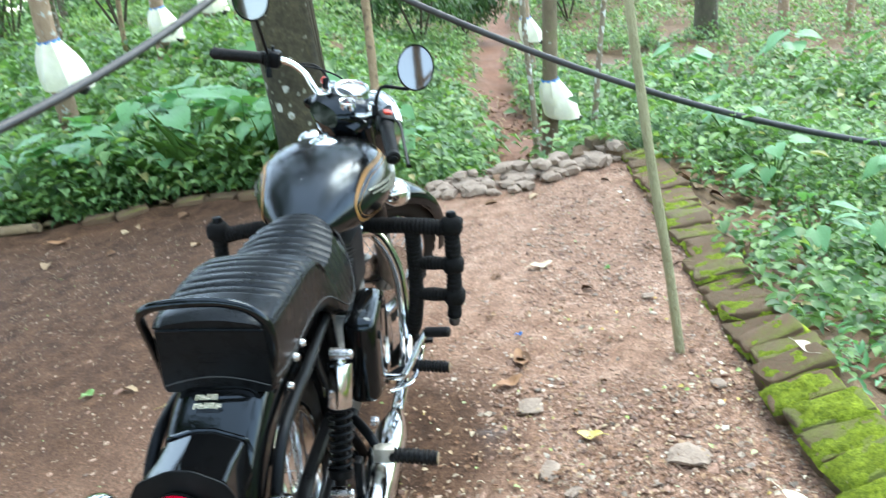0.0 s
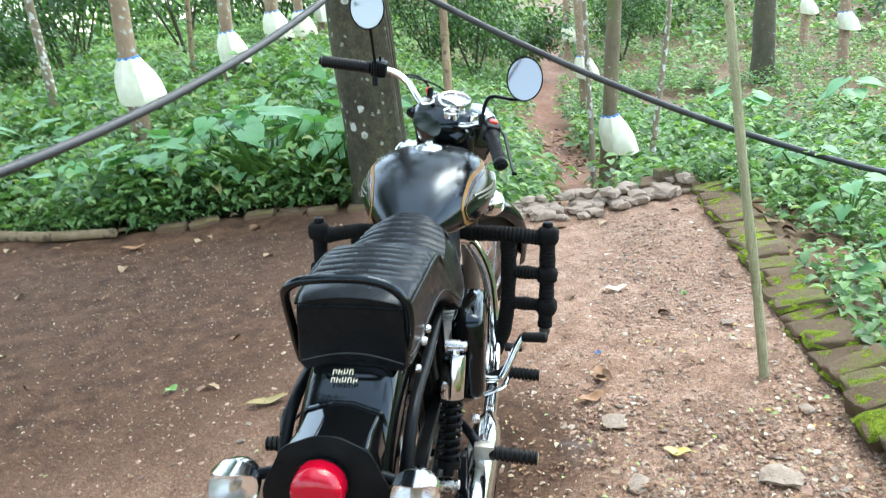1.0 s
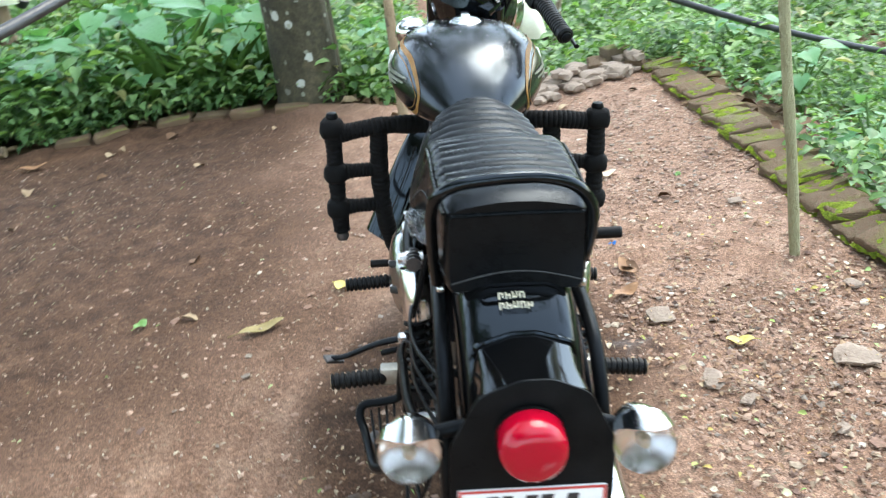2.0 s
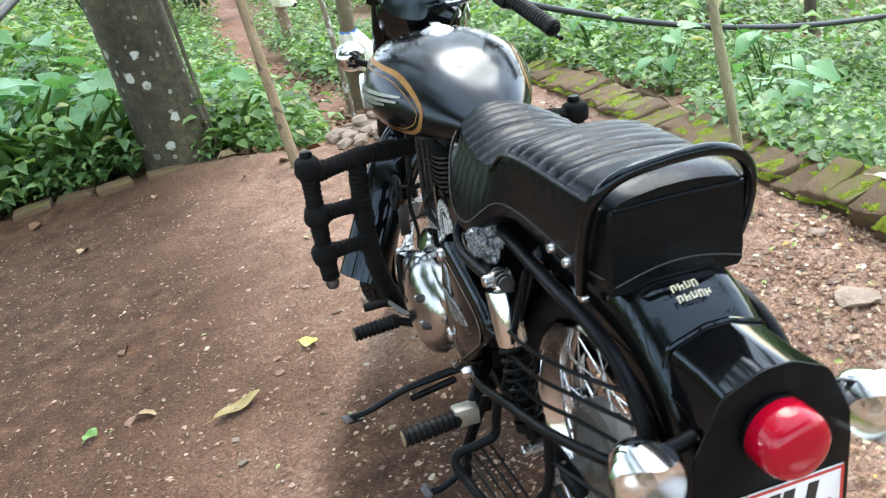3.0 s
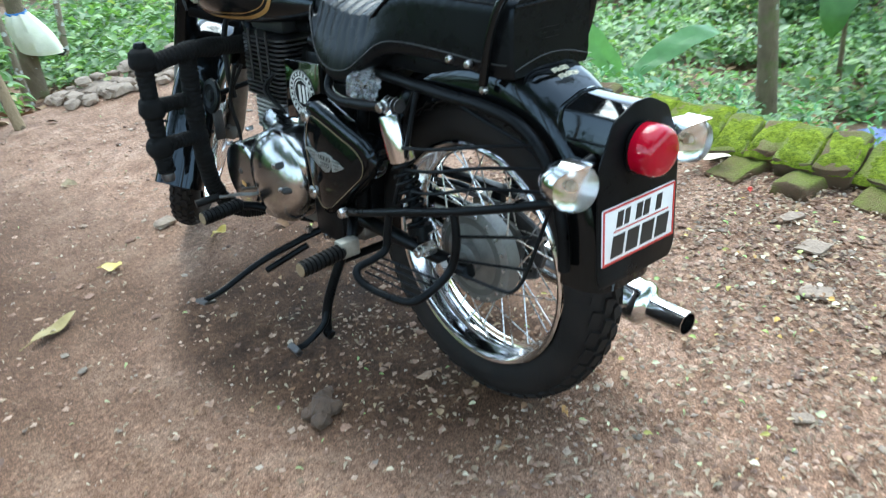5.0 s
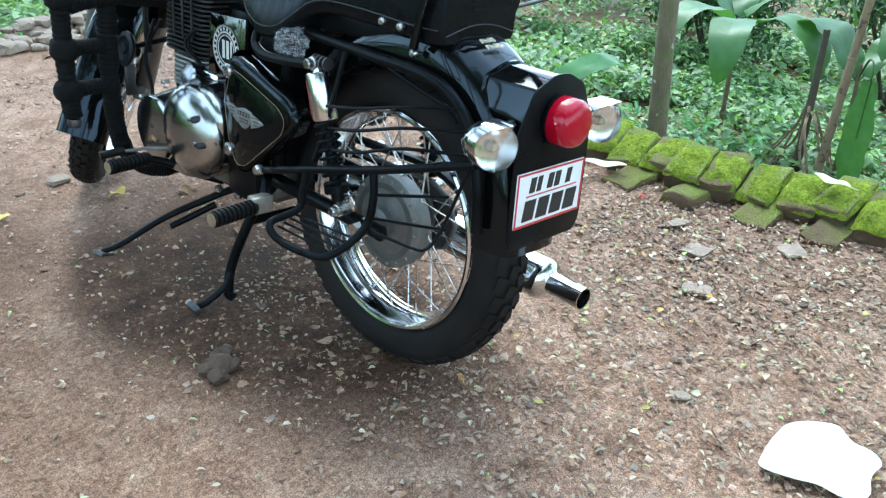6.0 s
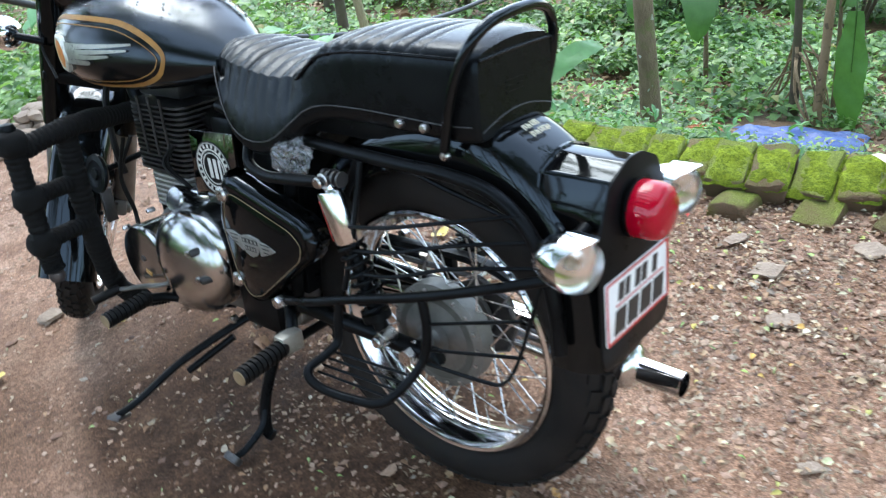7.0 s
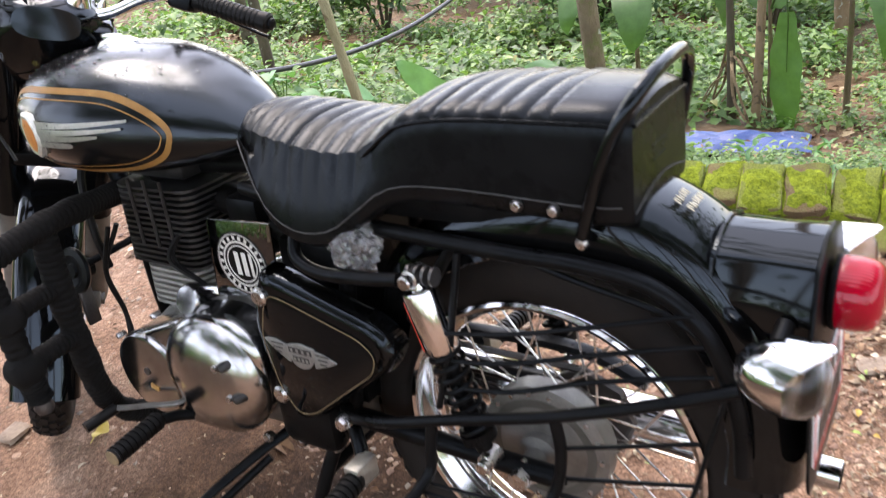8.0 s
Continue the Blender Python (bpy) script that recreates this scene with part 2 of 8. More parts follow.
def interp(table, y):
    """Columns of a table of rows (key, a, b, ...) at key = y, smoothly."""
    rows = sorted(table)
    ks = [r[0] for r in rows]
    y = min(max(y, ks[0]), ks[-1])
    i = max(0, min(len(ks) - 2, sum(k <= y for k in ks) - 1))
    f = (y - ks[i]) / (ks[i + 1] - ks[i])
    out = []
    for c in range(1, len(rows[0])):
        p0, p1, p2, p3 = (rows[max(0, min(len(rows) - 1, i + d))][c] for d in (-1, 0, 1, 2))
        k0, k1, k2, k3 = (ks[max(0, min(len(rows) - 1, i + d))] for d in (-1, 0, 1, 2))
        h = k2 - k1
        m1 = (p2 - p0) / (k2 - k0) * h
        m2 = (p3 - p1) / (k3 - k1) * h
        out.append((2 * f ** 3 - 3 * f * f + 1) * p1 + (f ** 3 - 2 * f * f + f) * m1 + (3 * f * f - 2 * f ** 3) * p2 + (f ** 3 - f * f) * m2)
    return out


# ---- the motorcycle ----
bike = thing("motorcycle", "black motorcycle with chrome parts standing on bare earth", "motorcycle", BIKE)
AX = (0.0, 0.022, 0.338)          # rear axle
FX = (0.0, 1.40, 0.333)         # front axle, wheel straight
RAKE, HEAD = radians(27), Vector((0, 1.082, 0.95))
STEER = Matrix.Translation(HEAD) @ Matrix.Rotation(-0.707, 4, Vector((0, -math.sin(RAKE), math.cos(RAKE)))) @ Matrix.Translation(-HEAD)
SIDE = Matrix(((0, 0, -1, 0), (1, 0, 0, 0), (0, 1, 0, 0), (0, 0, 0, 1)))   # x,y,z of a flat piece -> y,z,-x of the bike
TO_X = Matrix.Rotation(math.pi / 2, 4, "Y")                                   # z of a lathe -> x


def tyre_mesh(R, r, w):
    prof = []
    for i in range(19):
        a = math.pi * (-0.80 + 1.60 * i / 18)
        x, y = math.sin(a), math.cos(a)
        prof.append((R + r * (abs(y) ** 0.85) * (1 if y > 0 else -1), w * (abs(x) ** 0.8) * (1 if x > 0 else -1)))
    return lathe(prof, 56, TO_X, caps=False)


def tread_mesh(R, r, w, count):
    bm = bmesh.new()
    for k in range(count):
        for row, off, ang in ((-0.62, 0.0, 38), (-0.2, 0.5, 8), (0.2, 0.0, 8), (0.62, 0.5, 38)):
            a = 2 * math.pi * (k + off) / count
            top = R + r * math.cos(radians(ang)) ** 0.85 - 0.0005
            b = rbox((0.0065 * 2, 2 * math.pi * (R + r) / count * 0.66, w * 0.34), 0.0)
            moved(b, Matrix.Rotation(math.pi / 2, 4, "Y") @ Matrix.Rotation(a, 4, "Z") @ Matrix.Translation((top, 0, row * w)) @ Matrix.Rotation(-math.copysign(radians(ang), row), 4, "Y") @ Matrix.Rotation(radians(12 if row > 0 else -12), 4, "X"))
            me = bpy.data.meshes.new("tmp")
            b.to_mesh(me)
            b.free()
            bm.from_mesh(me)
            bpy.data.meshes.remove(me)
    return bm


def make_wheel(name, label, m, tyre_r, drum_left, steer=None):
    R, r, w = 0.288, 0.047, tyre_r
    M = (steer or Matrix()) @ Matrix.Translation(m)
    hub = lathe([(0.018, -0.115), (0.018, -0.075), (0.034, -0.07), (0.034, -0.055), (0.094 if drum_left else 0.05, -0.05), (0.107 if drum_left else 0.055, -0.045), (0.107 if drum_left else 0.055, -0.012), (0.06, -0.005), (0.032, 0.0), (0.032, 0.04), (0.055, 0.045), (0.055, 0.055), (0.018, 0.06), (0.018, 0.11)], 36, TO_X)
    wheel = part(name, moved(hub, M), ALLOY, bike, label)
    part("tyre", moved(tyre_mesh(R, r, w), M), TYRE, wheel, "black rubber tyre with dusty block tread")
    part("tread", moved(tread_mesh(R, r, w, 46), M), TYRE, wheel)
    rim = lathe([(0.252, -0.047), (0.247, -0.050), (0.241, -0.048), (0.240, -0.043), (0.236, -0.034), (0.226, -0.020), (0.222, -0.008), (0.222, 0.008), (0.226, 0.020), (0.236, 0.034), (0.240, 0.043), (0.241, 0.048), (0.247, 0.050), (0.252, 0.047)], 72, TO_X, caps=False)
    part("rim", moved(rim, M), CHROME, wheel, "chrome spoked wheel rim")
    for k in range(36):
        a = 2 * math.pi * k / 36
        side = -1 if k % 2 else 1
        lean = radians(24) * (1 if (k // 2) % 2 else -1)
        hr, hx = (0.103 if drum_left and side < 0 else 0.053), (-0.026 if side < 0 else 0.050)
        h = Vector((hx, hr * math.cos(a + lean * 1.4), hr * math.sin(a + lean * 1.4)))
        e = Vector((0.006 * side, 0.224 * math.cos(a), 0.224 * math.sin(a)))
        part("spoke", moved(rod(h, e, 0.0019, 5), M), STEEL, wheel)
    if drum_left:
        for k in range(18):
            a = 2 * math.pi * k / 18
            bolt = lathe([(0.004, 0), (0.004, -0.004), (0.0, -0.005)], 6, Matrix.Translation((-0.049, 0.097 * math.cos(a), 0.097 * math.sin(a))) @ TO_X)
            part("rivet", moved(bolt, M), STEEL, wheel)
        part("brake_plate", moved(lathe([(0.03, -0.052), (0.088, -0.0515), (0.092, -0.048)], 36, TO_X), M), DULL, wheel)
        part("axle_nut", moved(lathe([(0.016, -0.14), (0.016, -0.115), (0.024, -0.114), (0.024, -0.108)], 6, TO_X), M), STEEL, wheel)
    return wheel


rear_wheel = make_wheel("rear_wheel", "spoked rear wheel with a grey drum brake", AX, 0.056, True)
front_wheel = make_wheel("front_wheel", "spoked front wheel turned to one side", FX, 0.046, False, STEER)


# -- mudguards --
def guard_mesh(line, w, depth, axle, thick=0.003, n=46, crown=0.5):
    pts = smooth_line(line, n)
    rings = []
    for i, q in enumerate(pts):
        d = (pts[min(i + 1, n - 1)] - pts[max(i - 1, 0)]).normalized()
        up = Vector((1, 0, 0)).cross(d).normalized()
        if up.dot(q - Vector(axle)) < 0:
            up = -up
        ring = []
        for rr, dd in ((1.0, depth), (1 - thick / w, depth)):
            row = []
            for k in range(17):
                a = math.pi * (k / 16)
                x = -math.cos(a)
                s = math.sin(a)
                row.append(q + Vector((1, 0, 0)) * w * rr * math.copysign(abs(x) ** crown, x) + up * (dd * (s ** 0.75 - 1) - (0 if rr == 1 else thick)))
            ring += row if rr == 1 else row[::-1]
        rings.append(ring)
    return loft(rings)


REAR_LINE = [(0, 0.300, 0.545), (0, 0.262, 0.640), (0, 0.170, 0.722), (0, 0.050, 0.770), (0, -0.060, 0.785), (0, -0.150, 0.771), (0, -0.235, 0.722), (0, -0.298, 0.645), (0, -0.335, 0.555), (0, -0.352, 0.470), (0, -0.350, 0.395)]
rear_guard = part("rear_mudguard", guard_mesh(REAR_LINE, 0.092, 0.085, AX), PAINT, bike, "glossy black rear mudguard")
a0, a1 = radians(152), radians(12)
front_line = [(0, FX[1] + 0.372 * math.cos(a0 + (a1 - a0) * i / 8), FX[2] + 0.372 * math.sin(a0 + (a1 - a0) * i / 8)) for i in range(9)]
front_line = [(0, FX[1] - 0.40, 0.23)] + front_line
part("front_mudguard", moved(guard_mesh(front_line, 0.070, 0.055, FX), STEER), PAINT, bike, "glossy black front mudguard")
# worn gold lettering on the mudguard as plain bars, paled for the glare
for row, (zz, n) in enumerate(((-0.190, 4), (-0.206, 5))):
    for k in range(n):
        x = -0.022 + 0.0100 * k
        yy = zz
        zt = 0.742 if row == 0 else 0.7345
        at = Matrix.Translation((x - 0.004, yy + 0.006, zt + 0.0235 - 0.25 * abs(x) * 0.4)) @ Matrix.Rotation(radians(32), 4, "X")
        for dx, dy, w, h in ((-0.0028, 0.0, 0.0020, 0.0105), (0.0026, 0.0012 * (-1) ** k, 0.0018, 0.0080), (0.0, 0.0045 - 0.004 * (k % 3), 0.0058, 0.0018)):
            part("gold_mark", rbox((w, h, 0.0012), 0.0, at @ Matrix.Translation((dx, dy, 0))), GLARE_WORN_GOLD, rear_guard, "worn gold lettering bar paled for glare", smooth=False)

# -- tail: lamp bracket, lamp, plate --
tail_top = [(-0.074, 0.600), (-0.078, 0.660), (-0.064, 0.714), (-0.016, 0.731), (0.016, 0.731), (0.064, 0.714), (0.078, 0.660), (0.074, 0.600)]
tail_end = [(-0.092, 0.585), (-0.096, 0.655), (-0.072, 0.716), (-0.018, 0.733), (0.018, 0.733), (0.072, 0.716), (0.096, 0.655), (0.092, 0.585)]
box = loft([[(x * 1.02, -0.236, z + 0.002) for x, z in rounded(tail_top, 0.006)], [(x * 0.99, -0.30, z + 0.001) for x, z in rounded(tail_top, 0.006)], [(x * 0.94, -0.350, z) for x, z in rounded(tail_end, 0.006)]])
tail = part("tail_bracket", box, PAINT, bike, "black folded metal tail bracket")
seam = sweep([(x * 1.05, -0.238, z + 0.003) for x, z in rounded(tail_top, 0.006)], 0.0036, 6)
part("flange", seam, PAINT, tail)
board = [(-0.104, 0.425), (-0.112, 0.450), (-0.112, 0.640), (-0.074, 0.715), (-0.020, 0.738), (0.020, 0.738), (0.070, 0.715), (0.106, 0.640), (0.106, 0.450), (0.092, 0.425)]
BACK = Matrix(((1, 0, 0, 0), (0, 0, -1, 0), (0, 1, 0, 0), (0, 0, 0, 1)))          # z of a flat piece -> -y
TILT_B = Matrix.Translation((0, -0.358, 0.55)) @ Matrix.Rotation(radians(-2), 4, "X") @ Matrix.Translation((0, 0, -0.55))
part("plate_board", moved(slab(rounded(board, 0.012), 0.004, 0.001), TILT_B @ BACK), SATIN, tail, "satin black number plate board")
plate = part("number_plate", moved(slab(rounded([(-0.103, 0.468), (0.097, 0.468), (0.097, 0.572), (-0.103, 0.572)], 0.004), 0.0025, 0.0006), TILT_B @ Matrix.Translation((0, -0.0045, 0)) @ BACK), WHITE, tail, "white number plate with a red border and black bars")


def plate_bar(x0, z0, x1, z1, slant, material, name):
    o = [(x0, z0), (x1, z0), (x1 + slant, z1), (x0 + slant, z1)]
    part(name, moved(slab(o, 0.0008), TILT_B @ Matrix.Translation((0, -0.0072, 0)) @ BACK), material, plate, smooth=False)


for q in ((-0.102, 0.469, 0.096, 0.473), (-0.102, 0.567, 0.096, 0.571), (-0.102, 0.473, -0.098, 0.567), (0.092, 0.473, 0.096, 0.567)):
    plate_bar(*q, 0, PLATE_RED, "border")
plate_bar(-0.074, 0.5245, 0.078, 0.5268, 0.0, PLATE_RED, "red_rule")
for x0, wd in ((-0.068, 0.016), (-0.047, 0.013), (-0.016, 0.016), (0.005, 0.016), (0.040, 0.015)):
    plate_bar(x0, 0.532, x0 + wd, 0.560, 0.005, INK, "bar")
for x0, wd in ((-0.082, 0.032), (-0.042, 0.032), (-0.002, 0.034), (0.040, 0.034)):
    plate_bar(x0, 0.479, x0 + wd, 0.518, 0.007, INK, "bar")

lamp = part("tail_lamp", lathe([(0.044, 0.0), (0.046, 0.004), (0.046, 0.007)], 32, Matrix.Translation((-0.008, -0.362, 0.660)) @ Matrix.Rotation(math.pi / 2, 4, "X")), SATIN, tail)
lens = lathe([(0.0430, 0.002), (0.0445, 0.007), (0.0442, 0.030), (0.0428, 0.039), (0.039, 0.047), (0.031, 0.0525), (0.017, 0.0555), (0.0, 0.0565)], 36, Matrix.Translation((-0.008, -0.362, 0.660)) @ Matrix.Rotation(math.pi / 2, 4, "X"))
part("lens", lens, RED_LENS, lamp, "round domed red lens")
for s in (-1, 1):
    part("bolt", lathe([(0.005, 0), (0.005, 0.004), (0.003, 0.006)], 8, Matrix.Translation((s * 0.075, -0.338, 0.61)) @ Matrix.Rotation(s * math.pi / 2, 4, "Y")), STEEL, tail)


def indicator(at, stem_to, back, M=None, peak=True):
    """at: centre of the lens' bowl; back: way in which the lens looks."""
    b = Vector(back).normalized()
    base = Matrix.Translation(at) @ b.to_track_quat("Z", "Y").to_matrix().to_4x4()
    M = M or Matrix()
    body = lathe([(0.0, -0.045), (0.012, -0.044), (0.024, -0.036), (0.034, -0.022), (0.040, -0.004), (0.042, 0.010), (0.0425, 0.014)], 28, base, caps=False)
    ob = part("indicator", moved(body, M), CHROME, bike, "chrome indicator with a clear lens")
    part("lens", moved(lathe([(0.0405, 0.012), (0.0415, 0.020), (0.0395, 0.032), (0.033, 0.043), (0.020, 0.0505), (0.0, 0.053)], 28, base), M), CLEAR, ob, "clear lens")
    part("bulb", moved(lathe([(0.0, 0.0), (0.006, 0.004), (0.007, 0.012), (0.005, 0.018), (0.0, 0.020)], 12, base), M), AMBER, ob)
    if peak:
        rings = []
        for i in range(9):
            a = math.pi * (0.10 + 0.80 * i / 8)
            x, y = 0.0435 * math.cos(a), 0.0435 * math.sin(a)
            reach = 0.014 + 0.040 * math.sin(a) ** 3
            rings.append([base @ Vector((x, y, 0.006)), base @ Vector((x * 1.02, y * 1.02, reach)), base @ Vector((x * 1.07, y * 1.07, reach)), base @ Vector((x * 1.06, y * 1.06, 0.006))])
        part("visor", moved(loft(rings), M), CHROME, ob)
    part("stem", moved(rod(Vector(at) - b * 0.012, stem_to, 0.009, 12, 0.011), M), SATIN, ob)
    part("reflector", moved(lathe([(0.040, 0.011), (0.032, 0.0), (0.018, -0.010), (0.0, -0.013)], 24, base, caps=False), M), STEEL, ob)
    return ob


indicator((-0.163, -0.334, 0.631), (-0.088, -0.326, 0.650), (-0.04, -1, -0.02))
indicator((0.142, -0.340, 0.635), (0.080, -0.326, 0.650), (0.04, -1, -0.02))
indicator((-0.200, 1.180, 0.800), (-0.10, 1.150, 0.800), (0, 1, 0), STEER, False)
indicator((0.200, 1.180, 0.800), (0.10, 1.150, 0.800), (0, 1, 0), STEER, False)

# -- seat --
SEAT = [  # y, top, half-width at the top edge, half-width low, bottom
    (0.538, 0.845, 0.040, 0.046, 0.822),
    (0.518, 0.856, 0.064, 0.074, 0.806),
    (0.470, 0.860, 0.088, 0.112, 0.778),
    (0.430, 0.857, 0.100, 0.134, 0.728),
    (0.390, 0.853, 0.107, 0.146, 0.700),
    (0.340, 0.848, 0.114, 0.152, 0.688),
    (0.280, 0.846, 0.118, 0.152, 0.698),
    (0.235, 0.853, 0.118, 0.144, 0.728),
    (0.195, 0.873, 0.117, 0.132, 0.757),
    (0.160, 0.890, 0.116, 0.124, 0.766),
    (0.110, 0.899, 0.114, 0.118, 0.767),
    (0.050, 0.902, 0.112, 0.116, 0.766),
    (-0.020, 0.902, 0.110, 0.113, 0.762),
    (-0.085, 0.901, 0.107, 0.110, 0.758),
    (-0.128, 0.899, 0.103, 0.106, 0.757),
    (-0.150, 0.893, 0.098, 0.101, 0.758),
]


def seat_ring(y, grow=0.0):
    top, hw, low, bot = interp(SEAT, y)
    soft = min(1.0, max(0.0, (y - 0.17) / 0.06))          # the rider's part is more rounded
    edge = 0.020 + 0.014 * soft
    rib = 0.0
    if -0.060 < y < 0.505:
        ph = (y + 0.060) / 0.0333
        rib = -0.0050 * (1 - abs(math.sin(math.pi * ph)) ** 0.55)
    pts = []
    for x, z in ((-0.86, -0.0045 - 0.010 * soft), (-0.6, -0.002 * soft), (-0.3, 0.004), (0, 0.005), (0.3, 0.004), (0.6, -0.002 * soft), (0.86, -0.0045 - 0.010 * soft)):
        pts.append((x * hw, y, top + z + rib))
    out = rib * (0.15 + 0.45 * soft)
    pts += [(hw * 0.97 + 0.3 * out, y, top - 0.6 * edge + rib), (hw * 1.01 + 0.7 * out, y, top - edge + out), (hw * 1.015 + (low - hw) * 0.25 + 0.8 * out, y, top - edge - 0.02 + 0.3 * out),
            (hw + (low - hw) * 0.62 + 0.35 * soft * out, y, bot + (top - bot) * 0.40), (low + 0.12 * soft * out, y, bot + (top - bot) * 0.18), (low * 0.985, y, bot + 0.004), (low * 0.93, y, bot - 0.004)]
    left = [(-x, yy, z) for x, yy, z in pts[7:]][::-1]
    return [Vector(p) for p in pts + left]


ys = [0.538, 0.530, 0.522] + [0.515 - 0.0043 * i for i in range(149)] + [-0.130, -0.139, -0.146, -0.150]
rings = [seat_ring(y) for y in ys]
last = rings[-1]
c = sum((Vector(p) for p in last), Vector()) / len(last)
rings.append([c + (Vector(p) - c) * 0.965 + Vector((0, -0.005, 0)) for p in last])
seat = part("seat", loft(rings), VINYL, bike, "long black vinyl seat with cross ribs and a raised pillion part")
for s in (-1, 1):
    line = [(s * (interp(SEAT, y)[1] * 1.02 + 0.001), y, interp(SEAT, y)[0] - 0.0195 - 0.014 * min(1.0, max(0.0, (y - 0.17) / 0.06))) for y in [0.222 - 0.0182 * i for i in range(21)]]
    part("piping", sweep(line, 0.0028, 6), VINYL, seat)
    low = [(s * (interp(SEAT, y)[2] + 0.0005), y, interp(SEAT, y)[3] + 0.022) for y in [0.505 - 0.0216 * i for i in range(31)]]
    part("stitching", sweep(low, 0.0014, 5), SEAM, seat, "pale seam line")
back_top = [(-0.094 + 0.188 * i / 12, -0.1565, 0.877 + 0.002 * math.sin(math.pi * i / 12)) for i in range(13)]
part("piping", sweep(back_top, 0.0028, 6), VINYL, seat)
back_low = [(-0.094 + 0.188 * i / 12, -0.1555, 0.770 + 0.018 * math.sin(math.pi * i / 12)) for i in range(13)]
part("stitching", sweep(back_low, 0.0014, 5), SEAM, seat)
for k, (x0, x1, z) in enumerate(((-0.026, 0.020, 0.848), (-0.024, -0.010, 0.839), (0.006, 0.020, 0.839), (-0.024, 0.019, 0.830))):
    part("embossed_bar", rbox((x1 - x0, 0.0016, 0.0032), 0.0, Matrix.Translation(((x0 + x1) / 2 - 0.004, -0.1552, z - 0.016))), VINYL, seat)
grab = [(-0.114, -0.095, 0.742), (-0.118, -0.108, 0.785), (-0.120, -0.122, 0.830), (-0.120, -0.142, 0.876), (-0.112, -0.162, 0.910), (-0.085, -0.172, 0.930), (-0.04, -0.174, 0.937), (0, -0.172, 0.938), (0.04, -0.170, 0.935), (0.078, -0.164, 0.920), (0.102, -0.157, 0.890), (0.107, -0.150, 0.850), (0.101, -0.142, 0.805), (0.092, -0.134, 0.785), (0.080, -0.115, 0.778)]
part("grab_rail", sweep(grab, 0.0088, 12, 90), PAINT, bike, "black curved grab rail round the seat end")
for s in (-1, 1):
    for y, z in ((-0.009, 0.775), (-0.060, 0.773), (-0.091, 0.730)):
        m = Matrix.Translation((s * (0.113 if z > 0.75 else 0.105), y, z)) @ Matrix.Rotation(s * math.pi / 2, 4, "Y")
        part("bolt", lathe([(0.0085, 0), (0.0085, 0.006), (0.006, 0.010), (0.0, 0.011)], 10, m), STEEL, bike)

# -- tank --
TANK = [  # y, top, half-width, bottom
    (1.078, 0.858, 0.030, 0.815), (1.066, 0.898, 0.080, 0.790), (1.045, 0.924, 0.120, 0.772), (1.000, 0.944, 0.154, 0.760), (0.930, 0.956, 0.178, 0.754), (0.870, 0.960, 0.190, 0.752),
    (0.790, 0.955, 0.187, 0.752), (0.710, 0.938, 0.165, 0.756), (0.640, 0.912, 0.136, 0.764), (0.580, 0.880, 0.102, 0.775), (0.535, 0.850, 0.070, 0.788), (0.505, 0.826, 0.045, 0.800), (0.490, 0.815, 0.028, 0.806)]


def tank_point(y, a):
    """a: 0 at the top centre, 1 at the widest, 2 at the bottom centre."""
    top, hw, bot = interp(TANK, y)
    mid = bot + (top - bot) * 0.42
    if a <= 1:
        t = a * math.pi / 2
        return hw * math.sin(t) ** 0.80, mid + (top - mid) * math.cos(t) ** 0.95 if t < math.pi / 2 - 1e-6 else mid
    t = (a - 1) * math.pi / 2
    return hw * max(0.0, math.cos(t)) ** 0.42, mid - (mid - bot) * math.sin(t) ** 1.1


def tank_x(y, z):
    """Half-width of the tank at height z."""
    lo, hi = 0.0, 2.0
    for _ in range(26):
        m = (lo + hi) / 2
        if tank_point(y, m)[1] > z:
            lo = m
        else:
            hi = m
    return tank_point(y, lo)[0]


rings = []
for i in range(54):
    f = i / 53
    y = 1.078 - 0.588 * (0.5 - 0.5 * math.cos(math.pi * f))
    ring = []
    for k in range(25):
        x, z = tank_point(y, 2 * k / 24)
        ring.append(Vector((x, y, z)))
    for k in range(23, 0, -1):
        x, z = tank_point(y, 2 * k / 24)
        ring.append(Vector((-x, y, z)))
    rings.append(ring)
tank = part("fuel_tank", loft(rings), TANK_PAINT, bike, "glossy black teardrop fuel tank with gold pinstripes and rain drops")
LOOP = [(1.032, 0.885), (0.97, 0.908), (0.88, 0.915), (0.78, 0.912), (0.714, 0.901), (0.655, 0.875), (0.621, 0.846), (0.622, 0.820), (0.645, 0.797), (0.702, 0.779), (0.785, 0.774), (0.88, 0.772), (0.98, 0.774), (1.03, 0.787)]


def decal(line, width, s, lift, n=90, taper=0.0):
    """A thin strip on the side of the tank along a line in y, z."""
    p = smooth_line([(0, y, z) for y, z in line], n)
    bm = bmesh.new()
    rows = []
    for i, q in enumerate(p):
        d = (p[min(i + 1, n - 1)] - p[max(i - 1, 0)]).normalized()
        nn = Vector((0, -d.z, d.y)) * width / 2 * (1 - taper * (i / (n - 1)) ** 3)
        row = []
        for e in (q + nn, q, q - nn):
            row.append(bm.verts.new((s * (tank_x(e.y, e.z) + lift), e.y, e.z)))
        rows.append(row)
    for a, b in zip(rows, rows[1:]):
        for k in range(2):
            bm.faces.new((a[k], a[k + 1], b[k + 1], b[k]))
    bmesh.ops.solidify(bm, geom=list(bm.faces), thickness=0.0006)
    return bm


